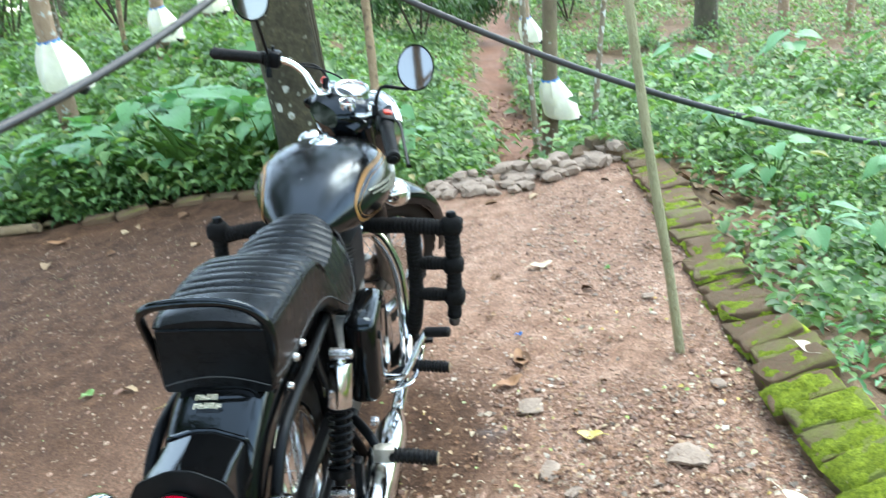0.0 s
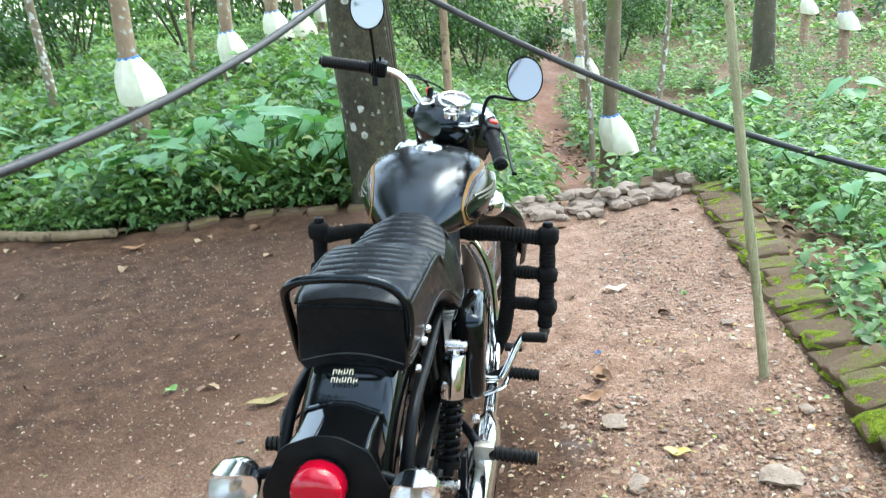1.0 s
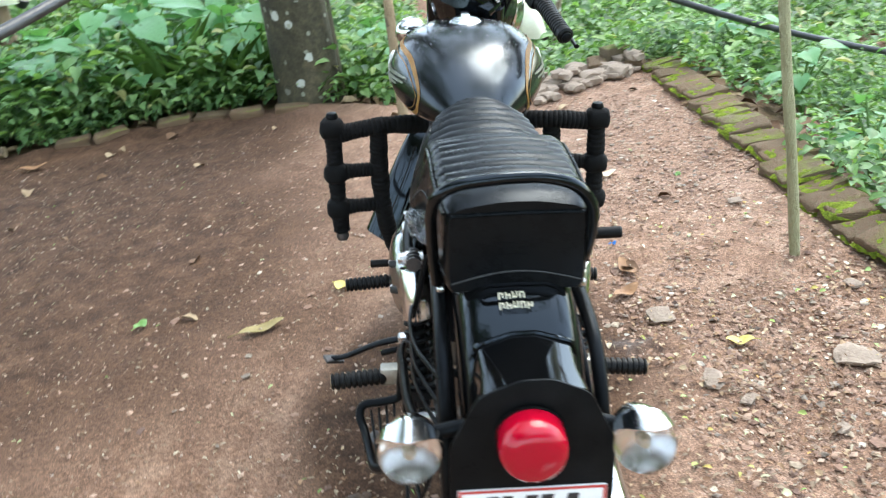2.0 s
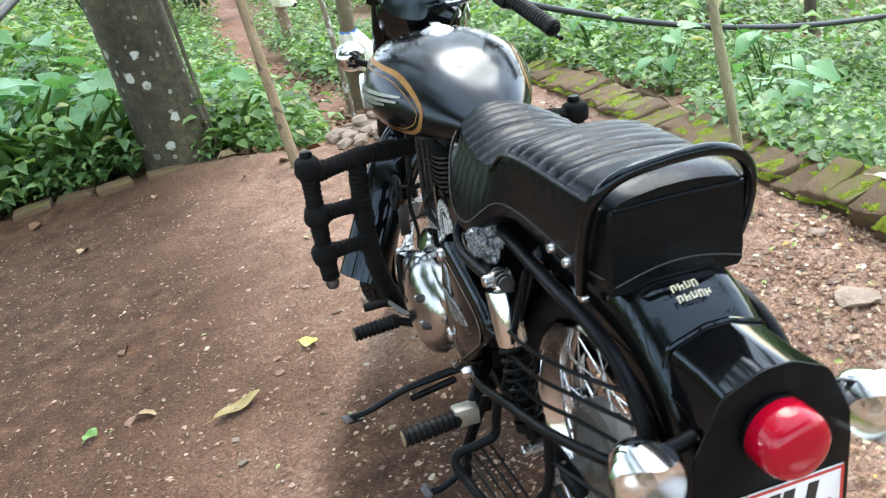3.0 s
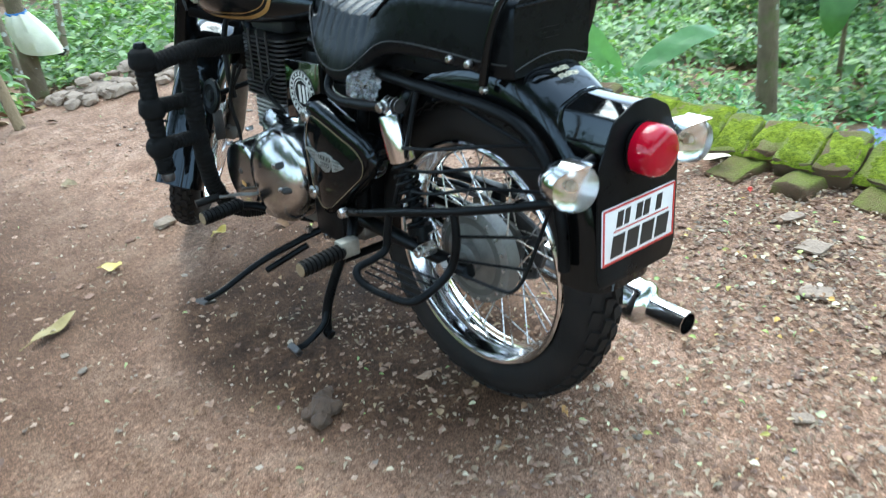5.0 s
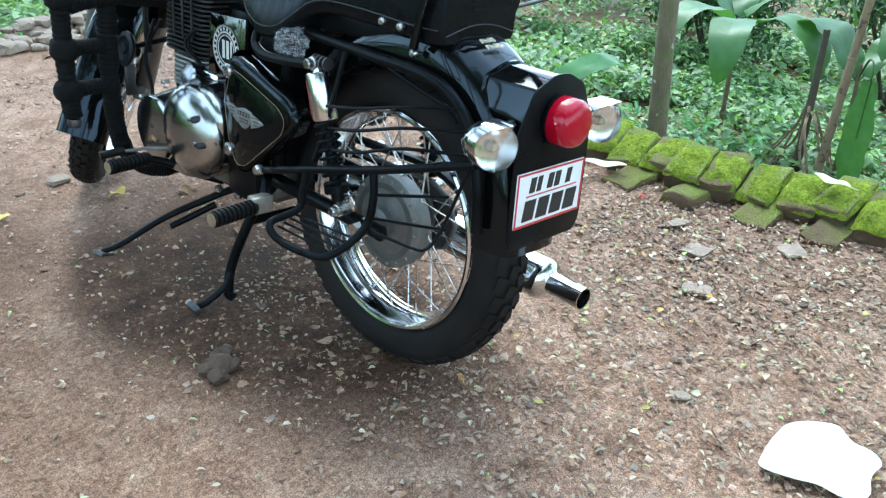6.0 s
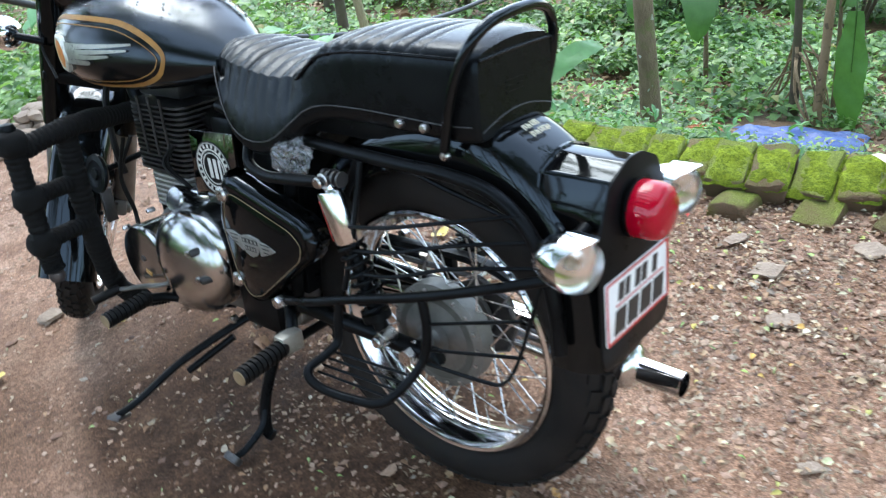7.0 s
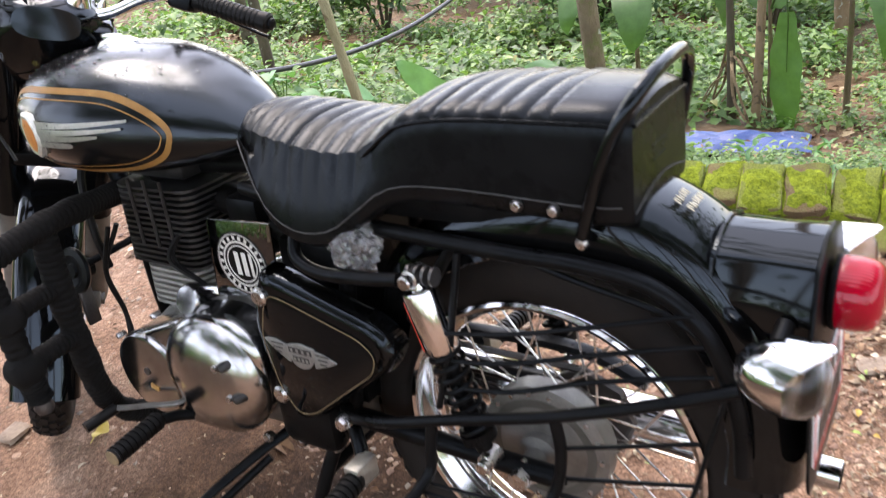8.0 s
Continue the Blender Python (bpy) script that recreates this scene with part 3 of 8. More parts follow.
for s in (-1, 1):
    part("pinstripe", decal(LOOP, 0.0085, s, 0.0012), GOLD, tank, "gold pinstripe round the tank panel")
    base = smooth_line([(0, y, z) for y, z in LOOP], 40)
    inner = []
    for i in range(40):
        d = (base[min(i + 1, 39)] - base[max(i - 1, 0)]).normalized()
        inner.append((base[i].y - 0.0125 * d.z, base[i].z + 0.0125 * d.y))
    part("pinstripe", decal(inner, 0.0018, s, 0.0012), GOLD, tank)
    # winged badge, feathers as thick cast slats
    for k, y1 in enumerate((0.682, 0.690, 0.735, 0.790)):
        z0 = 0.8640 - 0.0112 * k
        line = [(0.930, z0 + 0.008 - 0.005 * k), (0.88, z0 - 0.001), (0.80, z0 - 0.001), (y1, z0 + 0.0015)]
        part("badge_wing", decal(line, 0.0118, s, 0.0030 + 0.0016 * (k % 2), 24, 0.65), BADGE, tank, "cast silver wing badge")
    yc, zc = 0.908, 0.842
    px = tank_x(yc, zc)
    du = Vector((s * (tank_x(yc + 0.02, zc) - tank_x(yc - 0.02, zc)), 0.04, 0))
    dv = Vector((s * (tank_x(yc, zc + 0.02) - tank_x(yc, zc - 0.02)), 0, 0.04))
    nv = du.cross(dv).normalized()
    if nv.x * s < 0:
        nv = -nv
    mb = Matrix.Translation(Vector((s * px, yc, zc))) @ nv.to_track_quat("Z", "Y").to_matrix().to_4x4()
    rim_b = part("badge_rim", moved(lathe([(0.034, -0.006), (0.034, 0.003), (0.030, 0.0065), (0.025, 0.006)], 8), mb @ Matrix.Rotation(radians(22.5), 4, "Z") @ Matrix.Diagonal((1.0, 1.25, 1.0, 1))), BADGE, tank)
    part("badge_disc", moved(lathe([(0.0252, -0.004), (0.0252, 0.0062), (0.021, 0.0074), (0.0, 0.0078)], 8), mb @ Matrix.Rotation(radians(22.5), 4, "Z") @ Matrix.Diagonal((1.0, 1.25, 1.0, 1))), COPPER, rim_b, "orange enamel roundel")
cap = part("filler_cap", lathe([(0.040, -0.010), (0.041, 0.002), (0.036, 0.008), (0.024, 0.014), (0.010, 0.017), (0.0, 0.0175)], 30, Matrix.Translation((0.002, 0.862, 0.956)) @ Matrix.Rotation(radians(4), 4, "X")), CHROME, tank, "chrome filler cap")
part("latch", rbox((0.022, 0.040, 0.010), 0.003, Matrix.Translation((0.002, 0.874, 0.972)) @ Matrix.Rotation(radians(6), 4, "X")), CHROME, cap)
rng = random.Random(5)
drops = bmesh.new()
for _ in range(230):
    y, a = rng.uniform(0.62, 1.02), rng.uniform(0.03, 0.66) * rng.choice((-1, 1))
    x, z = tank_point(y, abs(a))
    r = rng.choice((0.0012, 0.0015, 0.002, 0.0028))
    b = lathe([(r, -0.0004), (r * 0.86, 0.45 * r), (r * 0.45, 0.75 * r), (0, 0.82 * r)], 7, Matrix.Translation((math.copysign(x, a), y, z)) @ Matrix.Rotation(a * 0.9, 4, "Y") @ Matrix.Diagonal((1, rng.uniform(1, 2.2), 1, 1)), caps=False)
    drops = join(drops, b)
tagged(part("rain_water", drops, WATER, tank, "beads of rain water"), kind="stuff")

# -- handlebar and what turns with it --
def front(name, bm, material, parent=None, label="", smooth=True):
    return part(name, moved(bm, STEER), material, parent or bike, label, smooth)


half = [(0.0, 1.062, 1.020), (0.055, 1.062, 1.020), (0.110, 1.066, 1.034), (0.165, 1.062, 1.066), (0.215, 1.035, 1.083), (0.262, 0.993, 1.079), (0.330, 0.942, 1.066), (0.395, 0.893, 1.051)]
bar_line = [(-x, y, z) for x, y, z in half[:0:-1]] + half
handlebar = front("handlebar", sweep(bar_line, 0.0112, 14, 90), CHROME, label="chrome handlebar turned to one side")
for s in (-1, 1):
    a, b = Vector((s * 0.268, 0.9885, 1.078)), Vector((s * 0.397, 0.892, 1.0505))
    d = (b - a).length
    prof = [(0.018, 0.0), (0.0225, 0.004)]
    for k in range(13):
        h = 0.010 + (d - 0.030) * k / 13
        prof += [(0.0190, h), (0.0190, h + 0.005), (0.0178, h + 0.006), (0.0178, h + 0.0085)]
    prof += [(0.0195, d - 0.014), (0.0200, d - 0.004), (0.0150, d)]
    grip = front("grip", lathe(prof, 18, between(a, b)), RUBBER, handlebar, "ribbed black rubber grip")
    front("bar_end", lathe([(0.008, 0.0), (0.012, 0.001), (0.012, 0.006), (0.006, 0.010)], 12, between(b, b + (b - a).normalized() * 0.01)), SATIN, grip)
    m = between(a, a + (a - b)) @ Matrix.Translation((0, 0, 0.026))
    sw = front("switch_box", rbox((0.048, 0.052, 0.052), 0.010, m), SATIN, handlebar, "black switch cluster")
    if s > 0:
        front("kill_switch", rbox((0.024, 0.012, 0.018), 0.003, m @ Matrix.Translation((0.0, 0.0, 0.0)) @ Matrix.Translation((0.0, 0.026, 0.004))), RED, sw, "red engine stop switch")
        front("kill_switch", rbox((0.020, 0.020, 0.014), 0.003, Matrix.Translation((0.246, 1.006, 1.108))), RED, sw)
    else:
        front("choke_lever", rbox((0.012, 0.030, 0.008), 0.003, m @ Matrix.Translation((0.0, 0.027, 0.0))), SATIN, sw)
    front("perch", rod((s * 0.236, 1.020, 1.082), (s * 0.218, 1.052, 1.080), 0.012, 10), SATIN, handlebar)
    lev = [(s * 0.224, 1.052, 1.080), (s * 0.262, 1.052, 1.074), (s * 0.320, 1.012, 1.054), (s * 0.390, 0.962, 1.030), (s * 0.408, 0.950, 1.026)]
    lever = front("brake_lever" if s > 0 else "clutch_lever", sweep(lev, lambda f: 0.0055 + (0.003 if f > 0.97 else 0), 8, 24, flat=0.7), SATIN, handlebar)
    cable = [(s * 0.215, 1.058, 1.076), (s * 0.165, 1.110, 1.085), (s * 0.118, 1.135, 1.04), (s * 0.105, 1.140, 0.93), (s * 0.110, 1.150, 0.80), (s * 0.06, 1.10, 0.72)]
    front("cable", sweep(cable, 0.0038, 7, 40), RUBBER, handlebar)
    if s < 0:
        front("cable", sweep([(s * 0.21, 1.05, 1.07), (s * 0.14, 1.08, 1.09), (s * 0.08, 1.15, 1.07), (s * 0.05, 1.18, 1.0)], 0.003, 6, 24), RUBBER, handlebar)

# mirrors, one lower than the other
for s, c, root, face in ((1, (0.278, 0.843, 1.158), (0.157, 0.852, 1.043), (-0.10, -1.0, 0.20)), (-1, (-0.184, 0.949, 1.350), (-0.205, 1.120, 1.118), (0.35, -1.0, 0.12))):
    f = Vector(face).normalized()
    m = Matrix.Translation(c) @ f.to_track_quat("Z", "Y").to_matrix().to_4x4() @ Matrix.Diagonal((0.84, 1.02, 1, 1))
    mir = part("mirror", lathe([(0.0, -0.022), (0.030, -0.020), (0.050, -0.010), (0.060, 0.0), (0.061, 0.006), (0.057, 0.007), (0.056, 0.004)], 32, m, caps=False), SATIN, bike, "round mirror in a black shell")
    part("glass", lathe([(0.0565, 0.0045), (0.0, 0.0045)], 32, m, caps=False), MIRROR, mir, "silvered mirror glass")
    cc = Vector(c) - f * 0.014 + Vector((0, 0, -0.055))
    rt = Vector(root)
    if s > 0:
        line = [rt, rt + Vector((0.012, 0.0, 0.050)), rt + Vector((0.035, 0.0, 0.066)), cc + Vector((-0.02, 0, 0.0)), cc + Vector((0, 0, 0.03))]
    else:
        line = [rt, rt + Vector((0.004, -0.006, 0.05)), rt + Vector((0.006, -0.02, 0.075)), cc + Vector((0.008, 0, 0.01)), cc + Vector((0, 0, 0.03))]
    part("stem", sweep(line, 0.0052, 8, 30), SATIN, mir)
    part("collar", lathe([(0.010, -0.012), (0.010, 0.012), (0.007, 0.018)], 8, Matrix.Translation(rt)), SATIN, mir)

# nacelle with headlamp and dials
sec = []
for y, zc, w, h in ((1.012, 1.000, 0.060, 0.030), (1.035, 0.998, 0.088, 0.050), (1.075, 0.985, 0.104, 0.082), (1.130, 0.965, 0.110, 0.104), (1.190, 0.950, 0.106, 0.105), (1.235, 0.943, 0.099, 0.099)):
    sec.append([(w * math.copysign(abs(math.cos(a)) ** 0.75, math.cos(a)), y, zc + h * math.copysign(abs(math.sin(a)) ** 0.75, math.sin(a))) for a in (2 * math.pi * k / 32 for k in range(32))])
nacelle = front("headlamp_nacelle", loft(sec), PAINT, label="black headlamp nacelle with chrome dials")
FWD = Matrix.Translation((0, 1.235, 0.943)) @ Matrix.Rotation(-math.pi / 2, 4, "X")
lampf = front("headlamp_rim", lathe([(0.099, -0.016), (0.107, -0.010), (0.109, 0.010), (0.107, 0.030), (0.098, 0.036), (0.088, 0.026)], 36, FWD, caps=False), CHROME, nacelle, "chrome headlamp rim")
front("lens", lathe([(0.089, 0.022), (0.075, 0.034), (0.045, 0.043), (0.0, 0.047)], 36, FWD, caps=False), CLEAR, lampf)
front("reflector", lathe([(0.088, 0.020), (0.06, -0.01), (0.02, -0.03), (0.0, -0.031)], 32, FWD, caps=False), CHROME, lampf)
front("lamp_peak", sweep([(0.106 * math.sin(a), 1.262, 0.943 + 0.106 * math.cos(a)) for a in (-1.1 + 2.2 * i / 14 for i in range(15))], 0.004, 6), CHROME, nacelle)


def dial(x, y, z, r, tilt, face, label):
    m = Matrix.Translation((x, y, z)) @ Matrix.Rotation(radians(tilt), 4, "X")
    d = front("dial", lathe([(r * 1.16, -0.026), (r * 1.18, 0.002), (r * 1.10, 0.011), (r * 0.96, 0.010), (r * 0.93, 0.004)], 30, m, caps=False), CHROME, nacelle, label)
    front("face", lathe([(r * 0.95, 0.0035), (0.0, 0.0035)], 30, m, caps=False), face, d)
    for k in range(11):
        a = radians(-130 + 26 * k)
        front("tick", rbox((r * 0.05, r * 0.16, 0.0008), 0, m @ Matrix.Rotation(-a, 4, "Z") @ Matrix.Translation((0, r * 0.76, 0.0042))), INK, d, smooth=False)
    front("needle", rbox((r * 0.05, r * 0.8, 0.001), 0, m @ Matrix.Rotation(radians(40), 4, "Z") @ Matrix.Translation((0, r * 0.3, 0.0052))), RED, d, smooth=False)
    return d


dial(0.0, 1.112, 1.068, 0.047, 16, DIAL, "chrome-rimmed speedometer")
dial(0.050, 1.052, 1.048, 0.022, 14, DIAL, "small chrome-rimmed dial")
m = Matrix.Translation((-0.052, 1.056, 1.046)) @ Matrix.Rotation(radians(14), 4, "X")
ign = front("ignition_switch", lathe([(0.026, -0.02), (0.026, 0.004), (0.022, 0.010), (0.012, 0.011), (0.011, 0.018), (0.0, 0.018)], 24, m), CHROME, nacelle, "chrome ignition switch with its key")
front("key", rbox((0.005, 0.022, 0.034), 0.002, m @ Matrix.Translation((0, 0, 0.034))), SATIN, ign)
front("key_fob", lathe([(0.0, -0.006), (0.011, -0.004), (0.013, 0.0), (0.011, 0.004), (0.0, 0.006)], 12, m @ Matrix.Translation((-0.016, 0.01, 0.030)) @ Matrix.Rotation(1.2, 4, "Y")), RED, ign, "small red key fob")
for x in (-0.085, 0.088):
    front("pilot_lamp", lathe([(0.014, -0.01), (0.014, 0.006), (0.010, 0.012), (0.0, 0.014)], 16, Matrix.Translation((x, 1.115, 1.052))), CHROME, nacelle)
front("top_yoke", rbox((0.235, 0.060, 0.026), 0.008, Matrix.Translation((0, 1.060, 0.998)) @ Matrix.Rotation(RAKE, 4, "X")), PAINT, nacelle)
for s in (-1, 1):
    front("bar_clamp", rbox((0.030, 0.036, 0.040), 0.006, Matrix.Translation((s * 0.048, 1.062, 1.016))), SATIN, handlebar)
down = Vector((0, math.sin(RAKE), -math.cos(RAKE)))
for s in (-1, 1):
    top = Vector((s * 0.088, 1.085, 1.000))
    front("fork_shroud", rod(top, top + down * 0.47, 0.036, 20, 0.034), PAINT, label="black fork shroud")
    leg = front("fork_leg", lathe([(0.026, 0), (0.026, 0.06), (0.030, 0.062), (0.031, 0.10), (0.030, 0.40), (0.024, 0.43)], 18, between(top + down * 0.335, top + down)), ALLOY, label="grey alloy fork leg")
    front("axle_clamp", rbox((0.040, 0.050, 0.050), 0.010, Matrix.Translation((s * 0.082, 1.40, 0.333))), ALLOY, leg)
    front("mudguard_stay", rod((s * 0.072, 1.40, 0.34), (s * 0.068, 1.06, 0.40), 0.005, 8), SATIN, leg)
front("lower_yoke", rbox((0.225, 0.060, 0.035), 0.008, Matrix.Translation((0, 1.225, 0.720)) @ Matrix.Rotation(RAKE, 4, "X")), SATIN)
front("front_brake_disc", lathe([(0.145, -0.002), (0.145, 0.002), (0.075, 0.002), (0.075, -0.002)], 40, Matrix.Translation((0.062, 1.40, 0.333)) @ TO_X), STEEL)

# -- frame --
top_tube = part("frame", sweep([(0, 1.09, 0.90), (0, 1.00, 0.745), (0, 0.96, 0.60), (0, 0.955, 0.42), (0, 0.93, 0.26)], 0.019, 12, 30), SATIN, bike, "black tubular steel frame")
part("backbone", sweep([(0, 1.10, 0.84), (0, 0.80, 0.745), (0, 0.50, 0.755)], 0.019, 12, 20), SATIN, top_tube)
for s in (-1, 1):
    loop = [(s * 0.085, 0.52, 0.74), (s * 0.100, 0.30, 0.715), (s * 0.108, 0.182, 0.709), (s * 0.112, 0.010, 0.703), (s * 0.112, -0.086, 0.701), (s * 0.112, -0.172, 0.688), (s * 0.112, -0.228, 0.652), (s * 0.112, -0.262, 0.600), (s * 0.112, -0.285, 0.520), (s * 0.110, -0.290, 0.440)]
    part("rear_loop", sweep(loop, 0.0115, 12, 70), SATIN, top_tube)
    seat_tube = [(s * 0.090, 0.30, 0.71), (s * 0.095, 0.33, 0.55), (s * 0.100, 0.36, 0.34), (s * 0.09, 0.45, 0.26)]
    part("seat_tube", sweep(seat_tube, 0.014, 12, 24), SATIN, top_tube)
    part("swing_arm", sweep([(s * 0.105, 0.42, 0.345), (s * 0.108, 0.2, 0.345), (s * 0.108, -0.01, 0.343), (s * 0.108, -0.03, 0.342)], 0.017, 12, 20), SATIN, top_tube)
    part("loop_brace", sweep([(s * 0.107, 0.10, 0.705), (s * 0.10, 0.16, 0.62), (s * 0.10, 0.20, 0.56)], 0.009, 10, 14), SATIN, top_tube)
    part("mudguard_stay", sweep([(s * 0.108, 0.02, 0.702), (s * 0.103, -0.08, 0.672), (s * 0.100, -0.20, 0.640), (s * 0.100, -0.27, 0.585)], 0.0045, 8, 20), SATIN, top_tube)
part("inner_guard", loft([[(x, 0.335 - 0.03 * f, 0.36 + 0.36 * f) for x in (-0.085, 0.085)] + [(x, 0.350 - 0.03 * f, 0.36 + 0.36 * f) for x in (0.085, -0.085)] for f in (0, 0.5, 1)]), SATIN, top_tube)
part("battery_box", rbox((0.15, 0.17, 0.20), 0.012, Matrix.Translation((0.0, 0.40, 0.55))), SATIN, bike)
part("under_seat_tray", rbox((0.17, 0.40, 0.05), 0.010, Matrix.Translation((0, 0.16, 0.745))), SATIN, bike)

# -- shock absorbers --
for s in (-1, 1):
    t, b = Vector((s * 0.152, 0.143, 0.668)), Vector((s * 0.142, 0.063, 0.372))
    d = (b - t).normalized()
    n = (b - t).length
    sh = part("shock_absorber", lathe([(0.010, -0.005), (0.012, 0.017), (0.0245, 0.018), (0.026, 0.021), (0.026, 0.112), (0.0248, 0.115)], 26, between(t, b)), CHROME, bike, "chrome-topped rear shock absorber with a black spring")
    spring = []
    for i in range(150):
        f = i / 149
        a = 2 * math.pi * 8.0 * f
        q = between(t, b) @ Vector((0.0225 * math.cos(a), 0.0225 * math.sin(a), 0.114 + f * 0.140))
        spring.append(q)
    part("spring", sweep(spring, 0.0042, 7), SATIN, sh, "black coil spring")
    part("damper", rod(t + d * 0.12, t + d * (n - 0.02), 0.013, 14), SATIN, sh)
    part("spring_seat", rod(t + d * 0.252, t + d * 0.268, 0.027, 20), SATIN, sh)
    ang = radians(245 if s < 0 else 250)
    part("red_stripe", moved(slab([(0.032, -0.0045), (0.108, -0.0045), (0.108, 0.0045), (0.032, 0.0045)], 0.0012), between(t, b) @ Matrix.Rotation(ang, 4, "Z") @ Matrix.Translation((0.0258, 0, 0)) @ Matrix.Rotation(math.pi / 2, 4, "Y") @ Matrix.Rotation(math.pi, 4, "Z") @ Matrix.Translation((-0.0, 0, 0))), RED, sh, smooth=False)
    for q in (t, b):
        part("bolt", lathe([(0.014, -0.02), (0.014, 0.012), (0.011, 0.013), (0.011, 0.024), (0.0085, 0.027)], 10, Matrix.Translation(q) @ Matrix.Rotation(s * math.pi / 2, 4, "Y")), STEEL, sh)
# black tube with a rubber sleeve from the shock's top, and thin upright rod
part("lift_handle", sweep([(-0.158, 0.165, 0.662), (-0.160, 0.23, 0.655), (-0.158, 0.31, 0.650), (-0.150, 0.36, 0.662), (-0.135, 0.375, 0.685), (-0.12, 0.37, 0.70)], 0.0105, 12, 36), SATIN, bike, "black lifting handle")
for k in range(4):
    part("washer", lathe([(0.014, 0), (0.014, 0.004)], 12, Matrix.Translation((-0.150 - 0.0, 0.150 - 0.013 * k, 0.672)) @ Matrix.Rotation(math.pi / 2, 4, "X")), STEEL_DARK, bike)

# -- sari guard with its foot loop --
guard = part("sari_guard", sweep([(-0.160, 0.330, 0.385), (-0.184, 0.222, 0.421), (-0.180, 0.10, 0.458), (-0.170, -0.060, 0.503), (-0.150, -0.19, 0.543), (-0.124, -0.285, 0.572)], 0.0088, 10, 40), SATIN, bike, "black tubular guard beside the rear wheel")
part("foot_loop", sweep([(-0.181, 0.128, 0.450), (-0.186, 0.134, 0.405), (-0.192, 0.137, 0.365), (-0.225, 0.140, 0.352), (-0.262, 0.142, 0.345), (-0.272, 0.128, 0.330), (-0.262, 0.100, 0.312), (-0.250, 0.040, 0.308), (-0.238, -0.012, 0.316), (-0.205, -0.045, 0.350), (-0.178, -0.064, 0.392), (-0.172, -0.072, 0.450), (-0.170, -0.066, 0.500)], 0.0088, 10, 90), SATIN, guard)
for k in range(4):
    f = (k + 0.5) / 4
    part("rod", rod((-0.195 - 0.062 * f, 0.135, 0.352 - 0.02 * f), (-0.192 - 0.045 * f, -0.052 + 0.038 * f, 0.366 - 0.045 * f), 0.0026, 6), SATIN, guard)
part("wire_loop", sweep([(-0.128, -0.272, 0.560), (-0.140, -0.258, 0.500), (-0.160, -0.243, 0.430), (-0.174, -0.226, 0.398), (-0.176, -0.190, 0.388), (-0.176, -0.066, 0.380)], 0.0036, 8, 40), SATIN, guard)
for z0, z1 in ((0.455, 0.505), (0.405, 0.440)):
    part("rod", rod((-0.172, -0.068, z0), (-0.152, -0.250, z1), 0.0034, 7), SATIN, guard)
for k, (z0, z1) in enumerate(((0.500, 0.560), (0.545, 0.600), (0.590, 0.640))):
    part("rod", sweep([(-0.158, 0.10, z0), (-0.160, 0.0, z0 + 0.02), (-0.150, -0.12, z1), (-0.118, -0.255 + 0.012 * k, z1 + 0.02)], 0.0036, 7, 24), SATIN, guard)
part("upright", sweep([(-0.172, 0.118, 0.470), (-0.158, 0.098, 0.555), (-0.142, 0.090, 0.630), (-0.126, 0.084, 0.700)], 0.0055, 8, 16), SATIN, guard)

# -- engine --
eng = part("engine", slab(rounded([(0.36, 0.27), (0.86, 0.235), (0.92, 0.30), (0.90, 0.40), (0.80, 0.475), (0.62, 0.490), (0.44, 0.52), (0.36, 0.44)], 0.03), 0.19, 0.012, Matrix.Translation((0.095, 0, 0)) @ SIDE), ALLOY, bike, "grey alloy engine with a finned black cylinder")


def fin_block(z0, z1, step, w, d, yc, material, name):
    n = int((z1 - z0) / step)
    for k in range(n + 1):
        z = z0 + step * k
        o = rounded([(-w / 2, -d / 2), (w / 2, -d / 2), (w / 2, d / 2), (-w / 2, d / 2)], 0.035)
        m = Matrix.Translation((0, yc - (z - 0.45) * 0.10, z))
        part(name, slab(o, step * 0.42, 0.0, m), material, eng, smooth=False)


part("cylinder", lathe([(0.062, 0.0), (0.062, 0.26)], 28, Matrix.Translation((0, 0.80, 0.46)) @ Matrix.Rotation(radians(5.7), 4, "X")), BLACK_FIN, eng, "black finned cylinder")
fin_block(0.470, 0.545, 0.0125, 0.178, 0.160, 0.785, CAST, "grey_fin")
part("barrel_base", lathe([(0.070, 0.0), (0.070, 0.082)], 24, Matrix.Translation((0, 0.785, 0.462))), CAST, eng, "grey cast barrel base")
fin_block(0.560, 0.722, 0.0118, 0.184, 0.212, 0.795, BLACK_FIN, "fin")
part("rocker_cover", rbox((0.12, 0.17, 0.045), 0.014, Matrix.Translation((0, 0.785, 0.745))), BLACK_FIN, eng)
for k in range(3):
    part("head_bolt", rod((-0.094, 0.73 + 0.045 * k, 0.60), (-0.094, 0.725 + 0.045 * k, 0.735), 0.0035, 8), BLACK_FIN, eng)
part("intake", sweep([(0.0, 0.70, 0.68), (0.0, 0.60, 0.66), (0.0, 0.50, 0.62)], 0.030, 14, 12), RUBBER, eng)
part("carburettor", rbox((0.09, 0.08, 0.12), 0.015, Matrix.Translation((-0.005, 0.585, 0.64))), SATIN, eng)

